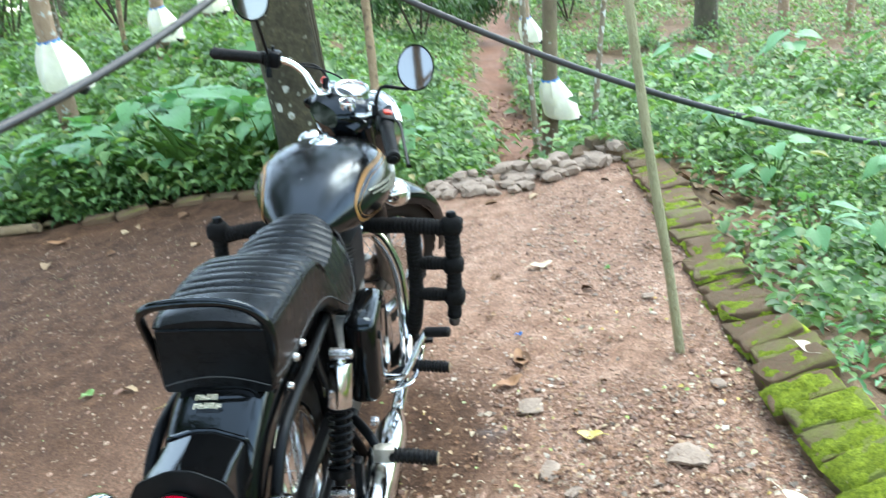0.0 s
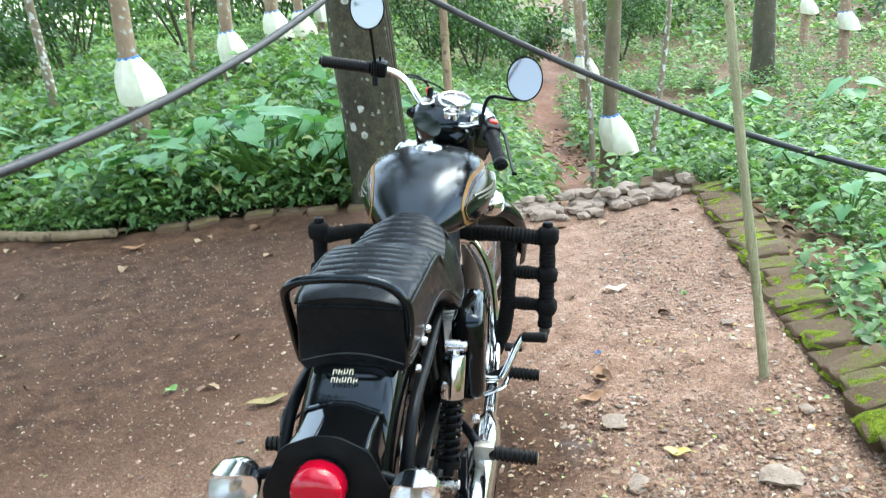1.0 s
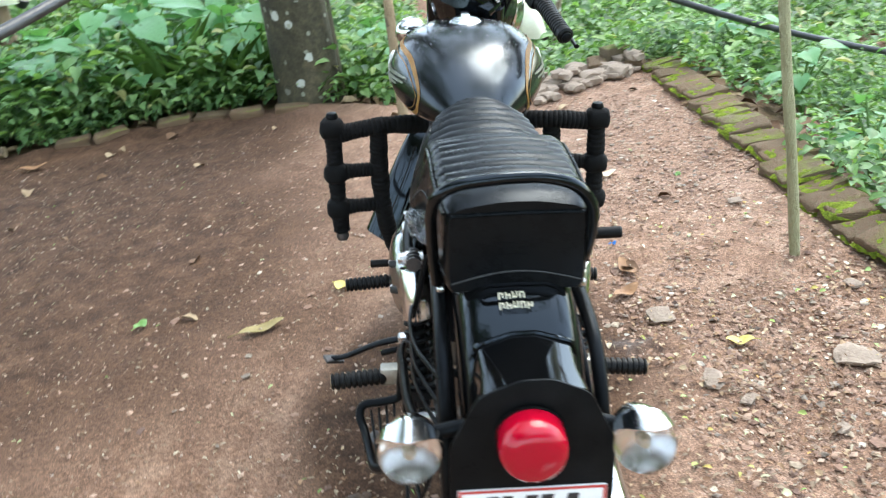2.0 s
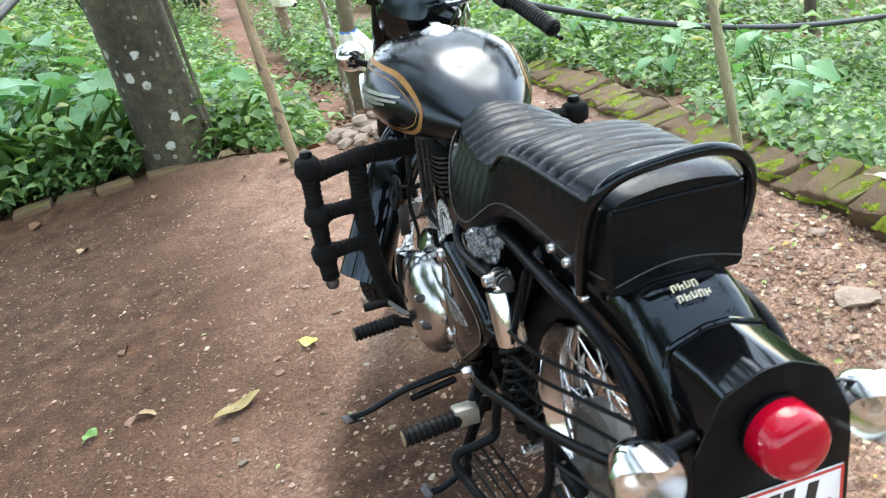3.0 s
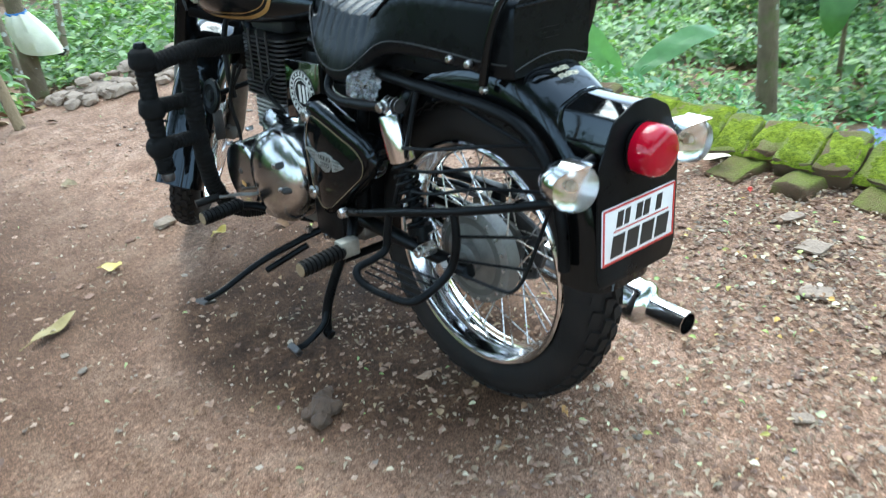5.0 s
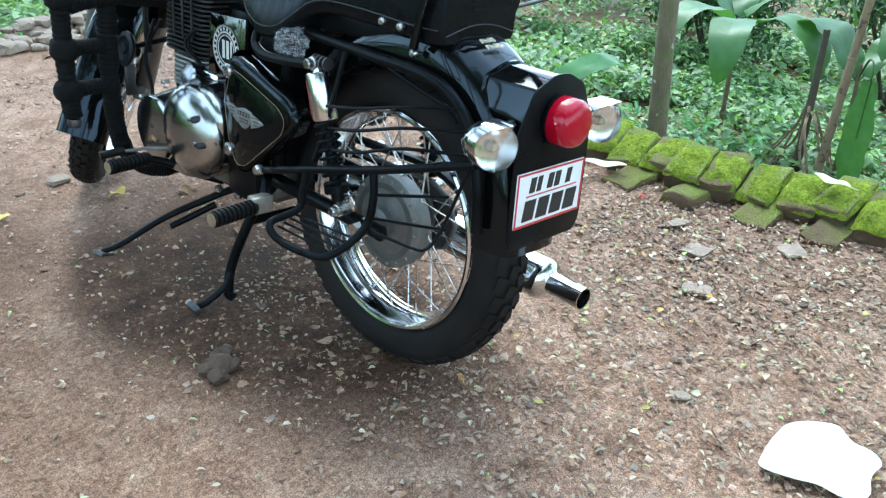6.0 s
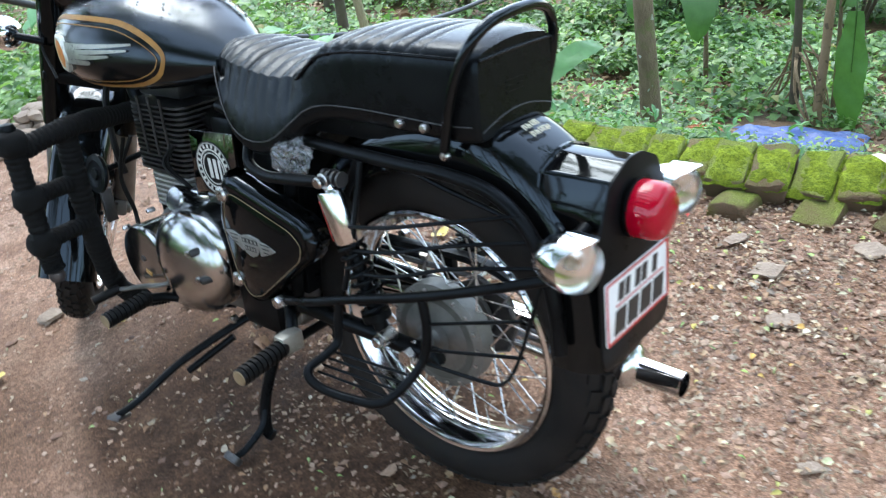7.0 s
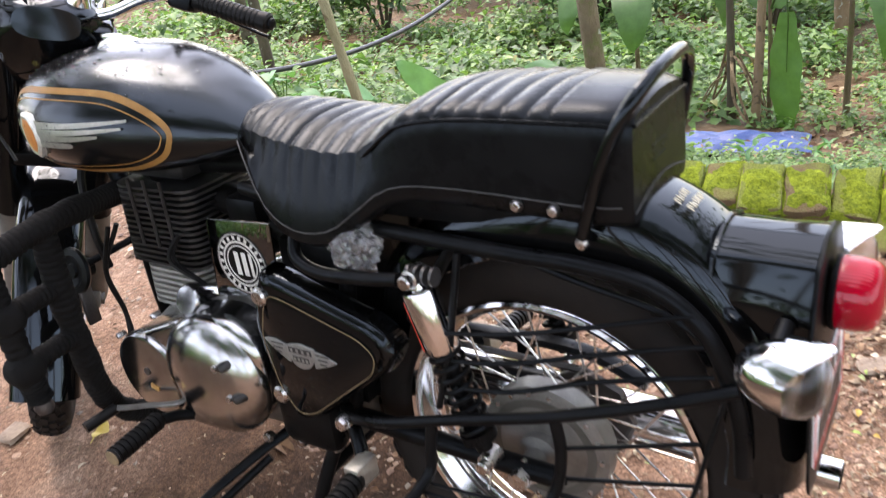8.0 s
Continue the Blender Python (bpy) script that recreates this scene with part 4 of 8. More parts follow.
# polished cover on the clutch side
cov = rounded([(0.488, 0.480), (0.560, 0.528), (0.650, 0.515), (0.770, 0.468), (0.865, 0.430), (0.902, 0.370), (0.892, 0.305), (0.820, 0.268), (0.740, 0.262), (0.640, 0.265), (0.545, 0.300), (0.490, 0.365)], 0.05, 6)
cx, cz = 0.690, 0.39
rings = []
for dx, sc in ((-0.100, 1.0), (-0.150, 1.0), (-0.160, 0.985), (-0.168, 0.95), (-0.172, 0.88)):
    rings.append([(dx, cx + (y - cx) * sc, cz + (z - cz) * sc) for y, z in cov])
cover = part("clutch_cover", loft(rings), POLISHED, eng, "polished clutch cover")
dome = lathe([(0.121, 0.0), (0.120, 0.010), (0.115, 0.022), (0.103, 0.035), (0.084, 0.046), (0.058, 0.0535), (0.030, 0.0575), (0.0, 0.0590)], 48, Matrix.Translation((-0.158, 0.610, 0.402)) @ Matrix.Rotation(-math.pi / 2, 4, "Y"))
part("dome", dome, POLISHED, cover)
part("small_dome", lathe([(0.090, 0.0), (0.089, 0.012), (0.085, 0.018), (0.078, 0.020), (0.0, 0.021)], 40, Matrix.Translation((-0.162, 0.800, 0.362)) @ Matrix.Rotation(-math.pi / 2, 4, "Y")), POLISHED, cover)
for a in (20, 75, 130, 190, 245, 310):
    y, z = 0.695 + 0.195 * math.cos(radians(a)), 0.390 + 0.112 * math.sin(radians(a))
    part("bolt", lathe([(0.006, 0), (0.006, 0.016), (0.004, 0.019)], 8, Matrix.Translation((-0.156, y, z)) @ Matrix.Rotation(-math.pi / 2, 4, "Y")), STEEL, cover)
# solid black blocks give the two slots their shaded look
for y, z, tilt in ((0.548, 0.452, -25), (0.530, 0.395, -8)):
    slot = part("adjuster_slot", rbox((0.030, 0.040, 0.018), 0.006, Matrix.Translation((-0.192, y, z)) @ Matrix.Rotation(radians(tilt), 4, "X") @ Matrix.Rotation(radians(-28), 4, "Z")), BLACK_FIN, cover, "black block for a shaded recess, with a bright screw")
    part("screw", lathe([(0.006, 0.0), (0.006, 0.006), (0.0, 0.008)], 10, Matrix.Translation((-0.206, y + 0.008, z)) @ Matrix.Rotation(-math.pi / 2, 4, "Y")), STEEL, slot)
part("cover_mark", lathe([(0.008, 0.0), (0.008, 0.0018), (0.0, 0.0022)], 14, Matrix.Translation((-0.183, 0.800, 0.372)) @ Matrix.Rotation(-math.pi / 2, 4, "Y")), STEEL_DARK, cover)
part("cover_mark", rbox((0.0020, 0.022, 0.010), 0.0008, Matrix.Translation((-0.1838, 0.790, 0.338)) @ Matrix.Rotation(radians(15), 4, "X")), GOLD, cover, "small yellow paint mark")
part("starter_motor", lathe([(0.0, 0.0), (0.026, 0.001), (0.031, 0.008), (0.031, 0.07), (0.028, 0.075)], 20, Matrix.Translation((-0.150, 0.665, 0.535)) @ Matrix.Rotation(radians(90), 4, "Y") @ Matrix.Rotation(radians(25), 4, "Y")), POLISHED, eng)
part("timing_cover", moved(mirrored(slab(cov, 0.060, 0.012, Matrix.Translation((-0.095, 0, 0)) @ SIDE)), Matrix()), POLISHED, eng, "polished timing cover")
part("sump_guard", rbox((0.10, 0.30, 0.03), 0.01, Matrix.Translation((0, 0.66, 0.235))), SATIN, eng)
for k in range(2):
    part("hose", sweep([(-0.07 - 0.02 * k, 0.93, 0.62), (-0.10, 0.97, 0.52), (-0.09, 0.965, 0.42), (-0.11, 0.93 + 0.02 * k, 0.34)], 0.005, 8, 24), RUBBER, eng)
    part("hose", sweep([(-0.05, 0.70, 0.66), (-0.11 - 0.01 * k, 0.72, 0.60), (-0.10, 0.66, 0.54)], 0.004, 7, 18), RUBBER, eng)
part("cable", sweep([(0.02, 1.02, 0.80), (-0.06, 1.01, 0.72), (-0.085, 0.99, 0.60), (-0.08, 0.985, 0.52)], 0.008, 8, 24), RUBBER, eng)

# horn
hm = Matrix.Translation((-0.118, 1.050, 0.520)) @ Matrix.Rotation(radians(-78), 4, "Y")
horn = part("horn", lathe([(0.0, -0.035), (0.020, -0.034), (0.022, -0.015), (0.046, -0.006), (0.050, 0.0), (0.048, 0.006), (0.034, 0.008), (0.030, 0.005), (0.016, 0.005), (0.014, 0.010), (0.0, 0.011)], 30, hm), SATIN, bike, "round black horn")
part("bracket", rod((-0.118, 1.05, 0.52), (-0.01, 0.97, 0.56), 0.008, 8), SATIN, horn)
part("reflector", rbox((0.030, 0.012, 0.09), 0.004, Matrix.Translation((-0.100, 1.075, 0.425))), STEEL_DARK, bike)

# tool box on one side, air filter box on the other
tool = [(0.462, 0.605), (0.440, 0.634), (0.405, 0.628), (0.225, 0.575), (0.192, 0.545), (0.205, 0.505), (0.385, 0.362), (0.432, 0.352), (0.468, 0.41), (0.486, 0.53)]
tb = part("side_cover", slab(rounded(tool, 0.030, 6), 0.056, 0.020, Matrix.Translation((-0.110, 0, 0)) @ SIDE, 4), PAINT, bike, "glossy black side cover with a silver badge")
cy, cz = 0.36, 0.515
raised = [(cy + (y - cy) * 0.80, cz + (z - cz) * 0.80 - 0.012) for y, z in tool]
part("raised_panel", slab(rounded(raised, 0.02, 5), 0.004, 0.0015, Matrix.Translation((-0.1652, 0, 0)) @ SIDE), PAINT, tb)
part("pinstripe", sweep([(-0.1690, y, z) for y, z in rounded(raised, 0.02, 5)], 0.0008, 4, closed=True), WORN, tb)
for wing in ([(0.456, 0.516), (0.430, 0.519), (0.402, 0.510), (0.404, 0.478), (0.424, 0.490), (0.442, 0.503)], [(0.352, 0.512), (0.330, 0.509), (0.302, 0.499), (0.324, 0.488), (0.352, 0.478)]):
    wg = part("badge", slab(rounded(wing, 0.004), 0.0026, 0.0008, Matrix.Translation((-0.1692, 0, 0)) @ SIDE), DIM_BADGE, tb, "silver wing of the side badge")
    wy, wz = sum(p[0] for p in wing) / len(wing), sum(p[1] for p in wing) / len(wing)
    for k in range(3):
        part("groove", rbox((0.0008, 0.026 - 0.006 * k, 0.0022), 0, Matrix.Translation((-0.1721, wy, wz + 0.009 - 0.008 * k))), INK, wg, smooth=False)
shield = [(0.408, 0.513), (0.378, 0.520), (0.346, 0.515), (0.350, 0.494), (0.364, 0.476), (0.380, 0.471), (0.396, 0.476), (0.406, 0.494)]
sh_b = part("badge", slab(rounded(shield, 0.005), 0.0032, 0.001, Matrix.Translation((-0.1692, 0, 0)) @ SIDE), DIM_BADGE, tb, "silver side badge with dark fields")
for y0, y1, z in ((0.354, 0.402, 0.506), (0.362, 0.396, 0.490)):
    part("field", rbox((0.001, y1 - y0, 0.0095), 0, Matrix.Translation((-0.1727, (y0 + y1) / 2, z))), INK, sh_b, smooth=False)
    for k in range(4):
        part("mark", rbox((0.001, 0.005, 0.006), 0, Matrix.Translation((-0.1732, y0 + (y1 - y0) * (k + 0.5) / 4, z))), DIM_BADGE, sh_b, smooth=False)
for y, z in ((0.447, 0.590), (0.452, 0.402)):
    part("bolt", lathe([(0.016, 0), (0.016, 0.005), (0.012, 0.009), (0.0, 0.010)], 18, Matrix.Translation((-0.165, y, z)) @ Matrix.Rotation(-math.pi / 2, 4, "Y")), STEEL, tb)
part("cover_plate", rbox((0.05, 0.13, 0.15), 0.02, Matrix.Translation((-0.120, 0.44, 0.345))), SATIN, bike)
part("air_filter_box", rbox((0.080, 0.215, 0.225), 0.028, Matrix.Translation((0.165, 0.395, 0.560)), 3), PAINT, bike, "glossy black air filter box")

# chrome plate with a round emblem, bolted beside the cylinder
em = part("emblem_plate", slab(rounded([(0.441, 0.572), (0.597, 0.548), (0.577, 0.696), (0.428, 0.704)], 0.006), 0.004, 0.0008, Matrix.Translation((-0.126, 0, 0)) @ SIDE), MIRROR, bike, "chrome plate with a round white emblem")
ec = (0.512, 0.622)
for r0, r1, mt in ((0.058, 0.054, INK), (0.056, 0.0530, EMBLEM), (0.042, 0.0385, EMBLEM), (0.0385, 0.0365, INK), (0.034, 0.032, EMBLEM)):
    ringm = lathe([(r0, 0.0), (r0, 0.0012), (r1, 0.0012), (r1, 0.0)], 40, Matrix.Translation((-0.1302, ec[0], ec[1])) @ Matrix.Rotation(-math.pi / 2, 4, "Y"), caps=False)
    part("emblem_ring", ringm, mt, em)
part("emblem_field", lathe([(0.052, 0.0), (0.052, 0.0006), (0.0, 0.0006)], 40, Matrix.Translation((-0.1300, ec[0], ec[1])) @ Matrix.Rotation(-math.pi / 2, 4, "Y")), SATIN, em)
for k in range(22):
    a = 2 * math.pi * k / 22
    part("emblem_mark", rbox((0.0008, 0.0055, 0.0072), 0, Matrix.Translation((-0.1312, ec[0] + 0.0475 * math.cos(a), ec[1] + 0.0475 * math.sin(a))) @ Matrix.Rotation(a - math.pi / 2, 4, "X")), EMBLEM, em, smooth=False)
for y0, w in ((0.522, 0.010), (0.505, 0.010), (0.490, 0.006)):
    part("emblem_mark", rbox((0.0008, w, 0.042), 0, Matrix.Translation((-0.1312, y0, ec[1]))), EMBLEM, em, smooth=False)
# crumpled clear plastic bag tucked under the seat
rng = random.Random(11)
bm = bmesh.new()
bmesh.ops.create_icosphere(bm, subdivisions=4, radius=0.046)
for v in bm.verts:
    v.co *= 1 + 0.36 * noise.noise(v.co * 38) + 0.34 * abs(noise.noise(v.co * 75)) + 0.16 * noise.noise(v.co * 150)
moved(bm, Matrix.Translation((-0.128, 0.262, 0.690)) @ Matrix.Diagonal((0.6, 0.9, 0.75, 1)))
part("plastic_bag", bm, PLASTIC, bike, "crumpled clear plastic bag tucked under the seat", False)

# -- exhaust --
pipe = part("exhaust_pipe", sweep([(0.06, 0.90, 0.67), (0.11, 0.965, 0.64), (0.165, 0.985, 0.52), (0.185, 0.96, 0.36), (0.195, 0.86, 0.275), (0.200, 0.70, 0.262), (0.200, 0.52, 0.262)], 0.021, 18, 60), CHROME, bike, "chrome exhaust pipe and silencer")
sil = lathe([(0.022, 0.0), (0.030, 0.03), (0.044, 0.09), (0.047, 0.14), (0.048, 0.800), (0.0472, 0.812), (0.042, 0.822), (0.030, 0.829), (0.0255, 0.833), (0.0255, 0.918), (0.0228, 0.918), (0.0228, 0.86)], 30, between((0.200, 0.545, 0.262), (0.170, -0.373, 0.246)), caps=False)
part("silencer", sil, CHROME, pipe)
# black disc inside the tip stands in for the shaded hollow
part("tail_hole_disc", lathe([(0.0226, 0.875), (0.0, 0.875)], 24, between((0.200, 0.545, 0.262), (0.170, -0.373, 0.246)), caps=False), SATIN, pipe)
part("heat_shield", loft([[between((0.200, 0.545, 0.262), (0.170, -0.373, 0.246)) @ Vector((0.051 * math.cos(a), 0.051 * math.sin(a), h)) for a in (-1.9 + 1.5 * k / 8 for k in range(9))] for h in (0.20, 0.42, 0.64)], closed=False), CHROME, pipe)
part("silencer_hanger", rbox((0.02, 0.03, 0.12), 0.004, Matrix.Translation((0.165, 0.16, 0.33))), SATIN, pipe)

# -- rests, levers and stands --
for s in (-1, 1):
    for y, z, nm in ((0.735, 0.300, "rider_peg"), (0.250, 0.328, "pillion_peg")):
        a, b = Vector((s * 0.225, y + 0.01, z + 0.003)), Vector((s * 0.338, y, z))
        d = (b - a).length
        prof = [(0.012, -0.006), (0.0165, 0.0)]
        for k in range(9):
            h = 0.003 + (d - 0.008) * k / 9
            prof += [(0.0185, h), (0.0185, h + 0.0065), (0.0150, h + 0.0075), (0.0150, h + 0.0105)]
        prof += [(0.0185, d - 0.004), (0.0160, d)]
        peg = part(nm, lathe(prof, 16, between(a, b)), RUBBER, bike, "ribbed black rubber foot peg")
        part("peg_end", lathe([(0.0158, d - 0.0005), (0.0145, d + 0.0015), (0.0, d + 0.0018)], 16, between(a, b)), WORN, peg)
        if nm == "rider_peg":
            part("bracket", sweep([a + Vector((s * 0.005, 0, 0)), (s * 0.18, y - 0.005, z - 0.012), (s * 0.12, y - 0.05, z - 0.04), (s * 0.07, y - 0.10, z - 0.055)], 0.011, 10, 18), SATIN, peg)
        else:
            part("hinge_plate", rbox((0.050, 0.030, 0.040), 0.004, Matrix.Translation((s * 0.208, y + 0.012, z + 0.006))), ZINC, peg, "zinc-plated hinge bracket")
            part("bracket", sweep([(s * 0.195, y + 0.016, z + 0.01), (s * 0.165, y + 0.05, z + 0.035), (s * 0.125, y + 0.10, z + 0.045)], 0.012, 10, 14), SATIN, peg)
            part("bolt", lathe([(0.013, 0), (0.013, 0.012), (0.010, 0.018)], 6, Matrix.Translation((s * 0.175, y + 0.055, z + 0.068)) @ Matrix.Rotation(s * math.pi / 2, 4, "Y")), STEEL, peg)
gear = part("gear_lever", sweep([(-0.170, 0.700, 0.335), (-0.205, 0.705, 0.338), (-0.212, 0.78, 0.318), (-0.212, 0.86, 0.290), (-0.212, 0.90, 0.278)], 0.0065, 8, 24, flat=0.7), ALLOY, bike, "steel gear lever with a rubber toe piece")
part("toe_rubber", rod((-0.212, 0.902, 0.278), (-0.278, 0.915, 0.270), 0.0115, 12), RUBBER, gear)
brake = part("brake_pedal", sweep([(0.18, 0.60, 0.30), (0.235, 0.64, 0.31), (0.245, 0.76, 0.30), (0.250, 0.86, 0.32)], 0.008, 8, 22, flat=0.7), CHROME, bike, "chrome brake pedal")
part("pad", rbox((0.055, 0.040, 0.014), 0.004, Matrix.Translation((0.255, 0.865, 0.328))), RUBBER, brake)
kick = part("kick_starter", sweep([(0.155, 0.520, 0.395), (0.225, 0.520, 0.395), (0.242, 0.526, 0.410), (0.272, 0.570, 0.465), (0.290, 0.592, 0.492)], 0.0098, 10, 30), CHROME, bike, "chrome kick starter with a rubber pedal")
part("pedal", lathe([(0.010, 0), (0.0145, 0.002), (0.0145, 0.066), (0.010, 0.070)], 14, between((0.288, 0.590, 0.490), (0.358, 0.575, 0.498))), RUBBER, kick)
side = part("side_stand", sweep([(-0.115, 0.520, 0.268), (-0.165, 0.560, 0.238), (-0.255, 0.620, 0.185), (-0.345, 0.672, 0.118), (-0.388, 0.695, 0.097)], lambda f: 0.0125 - 0.003 * f, 10, 30, flat=0.75), SATIN, bike, "black side stand swung out")
part("foot", rbox((0.055, 0.030, 0.010), 0.003, Matrix.Translation((-0.386, 0.694, 0.094)) @ Matrix.Rotation(radians(25), 4, "Y") @ Matrix.Rotation(radians(30), 4, "Z")), STEEL_DARK, side)
part("spring", rod((-0.15, 0.545, 0.225), (-0.245, 0.605, 0.165), 0.0085, 10), SATIN, side)
stand = part("centre_stand", sweep([(-0.10, 0.40, 0.295), (-0.135, 0.43, 0.20), (-0.165, 0.455, 0.09), (-0.175, 0.455, 0.018), (-0.172, 0.440, 0.008)], 0.013, 10, 26), SATIN, bike, "black centre stand on the ground")
part("leg", sweep([(0.10, 0.40, 0.295), (0.128, 0.43, 0.20), (0.140, 0.452, 0.10), (0.142, 0.452, 0.035)], 0.013, 10, 26), SATIN, stand)
part("cross_tube", rod((-0.13, 0.425, 0.215), (0.125, 0.425, 0.215), 0.011, 10), SATIN, stand)
part("foot_tang", sweep([(-0.165, 0.455, 0.085), (-0.190, 0.445, 0.045), (-0.235, 0.460, 0.004), (-0.262, 0.466, -0.004)], 0.0085, 8, 18), SATIN, stand)
part("foot_pad", lathe([(0.0, -0.009), (0.020, -0.008), (0.022, 0.0), (0.020, 0.008), (0.0, 0.009)], 16, Matrix.Translation((-0.268, 0.467, -0.004)) @ Matrix.Rotation(radians(60), 4, "Y")), STEEL_DARK, stand)
for k in range(3):
    part("bolt", lathe([(0.011, 0), (0.011, 0.010), (0.008, 0.016)], 6, Matrix.Translation((-0.115 - 0.01 * k, 0.395 + 0.075 * k, 0.275 - 0.005 * k)) @ Matrix.Rotation(-math.pi / 2, 4, "Y")), STEEL, bike)

# -- chain --
chain_pts = [(0.066, 0.52 + 0.035 * math.sin(a), 0.375 + 0.035 * math.cos(a)) for a in (0.0, 0.8, 1.57, 2.3, 3.14)] + [(0.066, 0.0 - 0.082 * math.sin(a), 0.333 - 0.082 * math.cos(a)) for a in (0.0, 0.8, 1.57, 2.3, 3.14)]
chain = part("chain", sweep(chain_pts, 0.006, 6, closed=True), STEEL_DARK, bike, "dark oily drive chain")
part("sprocket", lathe([(0.078, -0.003), (0.078, 0.003), (0.030, 0.003)], 40, Matrix.Translation((0.066, 0, 0.333)) @ TO_X), STEEL_DARK, chain)
part("chain_case", sweep([(0.085, 0.50, 0.43), (0.085, 0.25, 0.435), (0.085, 0.02, 0.440), (0.085, -0.10, 0.400)], 0.016, 8, 20, flat=0.6), SATIN, bike)


# -- leg guard wound with rope --
def wound(line, r, n):
    """A bar wound with cord: many slight ridges."""
    p = smooth_line(line, n)
    length = sum((b - a).length for a, b in zip(p, p[1:]))
    turns = length / 0.0105
    m = int(turns * 5)
    return sweep(smooth_line(line, m), lambda f: r + 0.0026 * abs(math.sin(math.pi * f * turns)) + 0.003 * noise.noise(Vector((f * 9 * length * 4, r * 90, line[0][0] * 7))), 12)


lg = part("leg_guard", wound([(-0.345, 0.890, 0.672), (-0.22, 0.895, 0.690), (-0.08, 0.950, 0.672), (0.0, 0.968, 0.665), (0.08, 0.950, 0.672), (0.22, 0.895, 0.690), (0.352, 0.895, 0.678)], 0.0225, 60), ROPE, bike, "steel leg guard wound with black cord")
for s in (-1, 1):
    part("outer_bar", wound([(s * 0.352, 0.890, 0.690), (s * 0.354, 0.890, 0.56), (s * 0.352, 0.885, 0.43), (s * 0.350, 0.880, 0.395)], 0.0215, 30), ROPE, lg)
    part("inner_bar", wound([(s * 0.232, 0.900, 0.685), (s * 0.236, 0.905, 0.56), (s * 0.230, 0.915, 0.42), (s * 0.200, 0.950, 0.29), (s * 0.150, 0.955, 0.215), (s * 0.085, 0.935, 0.195), (s * 0.03, 0.91, 0.21)], 0.0225, 50), ROPE, lg)
    for z in (0.565, 0.462):
        part("rung", wound([(s * 0.350, 0.890, z), (s * 0.290, 0.897, z + 0.002), (s * 0.234, 0.905, z)], 0.0185, 12), ROPE, lg)
    part("knob", lathe([(0.007, 0.0), (0.009, 0.010), (0.015, 0.014), (0.017, 0.022), (0.013, 0.031), (0.0, 0.034)], 14, Matrix.Translation((s * 0.352, 0.890, 0.700))), SATIN, lg)
    part("end_cap", lathe([(0.016, 0.0), (0.018, -0.012), (0.014, -0.022), (0.0, -0.024)], 14, Matrix.Translation((s * 0.350, 0.880, 0.392))), STEEL_DARK, lg)
    for z in (0.690, 0.565, 0.462):
        b = rbox((0.064, 0.060, 0.058), 0.022, Matrix.Translation((s * 0.354, 0.888, z)), 3)
        for v in b.verts:
            v.co += 0.004 * noise.noise_vector(v.co * 60)
        part("cord_knot", b, ROPE, lg)


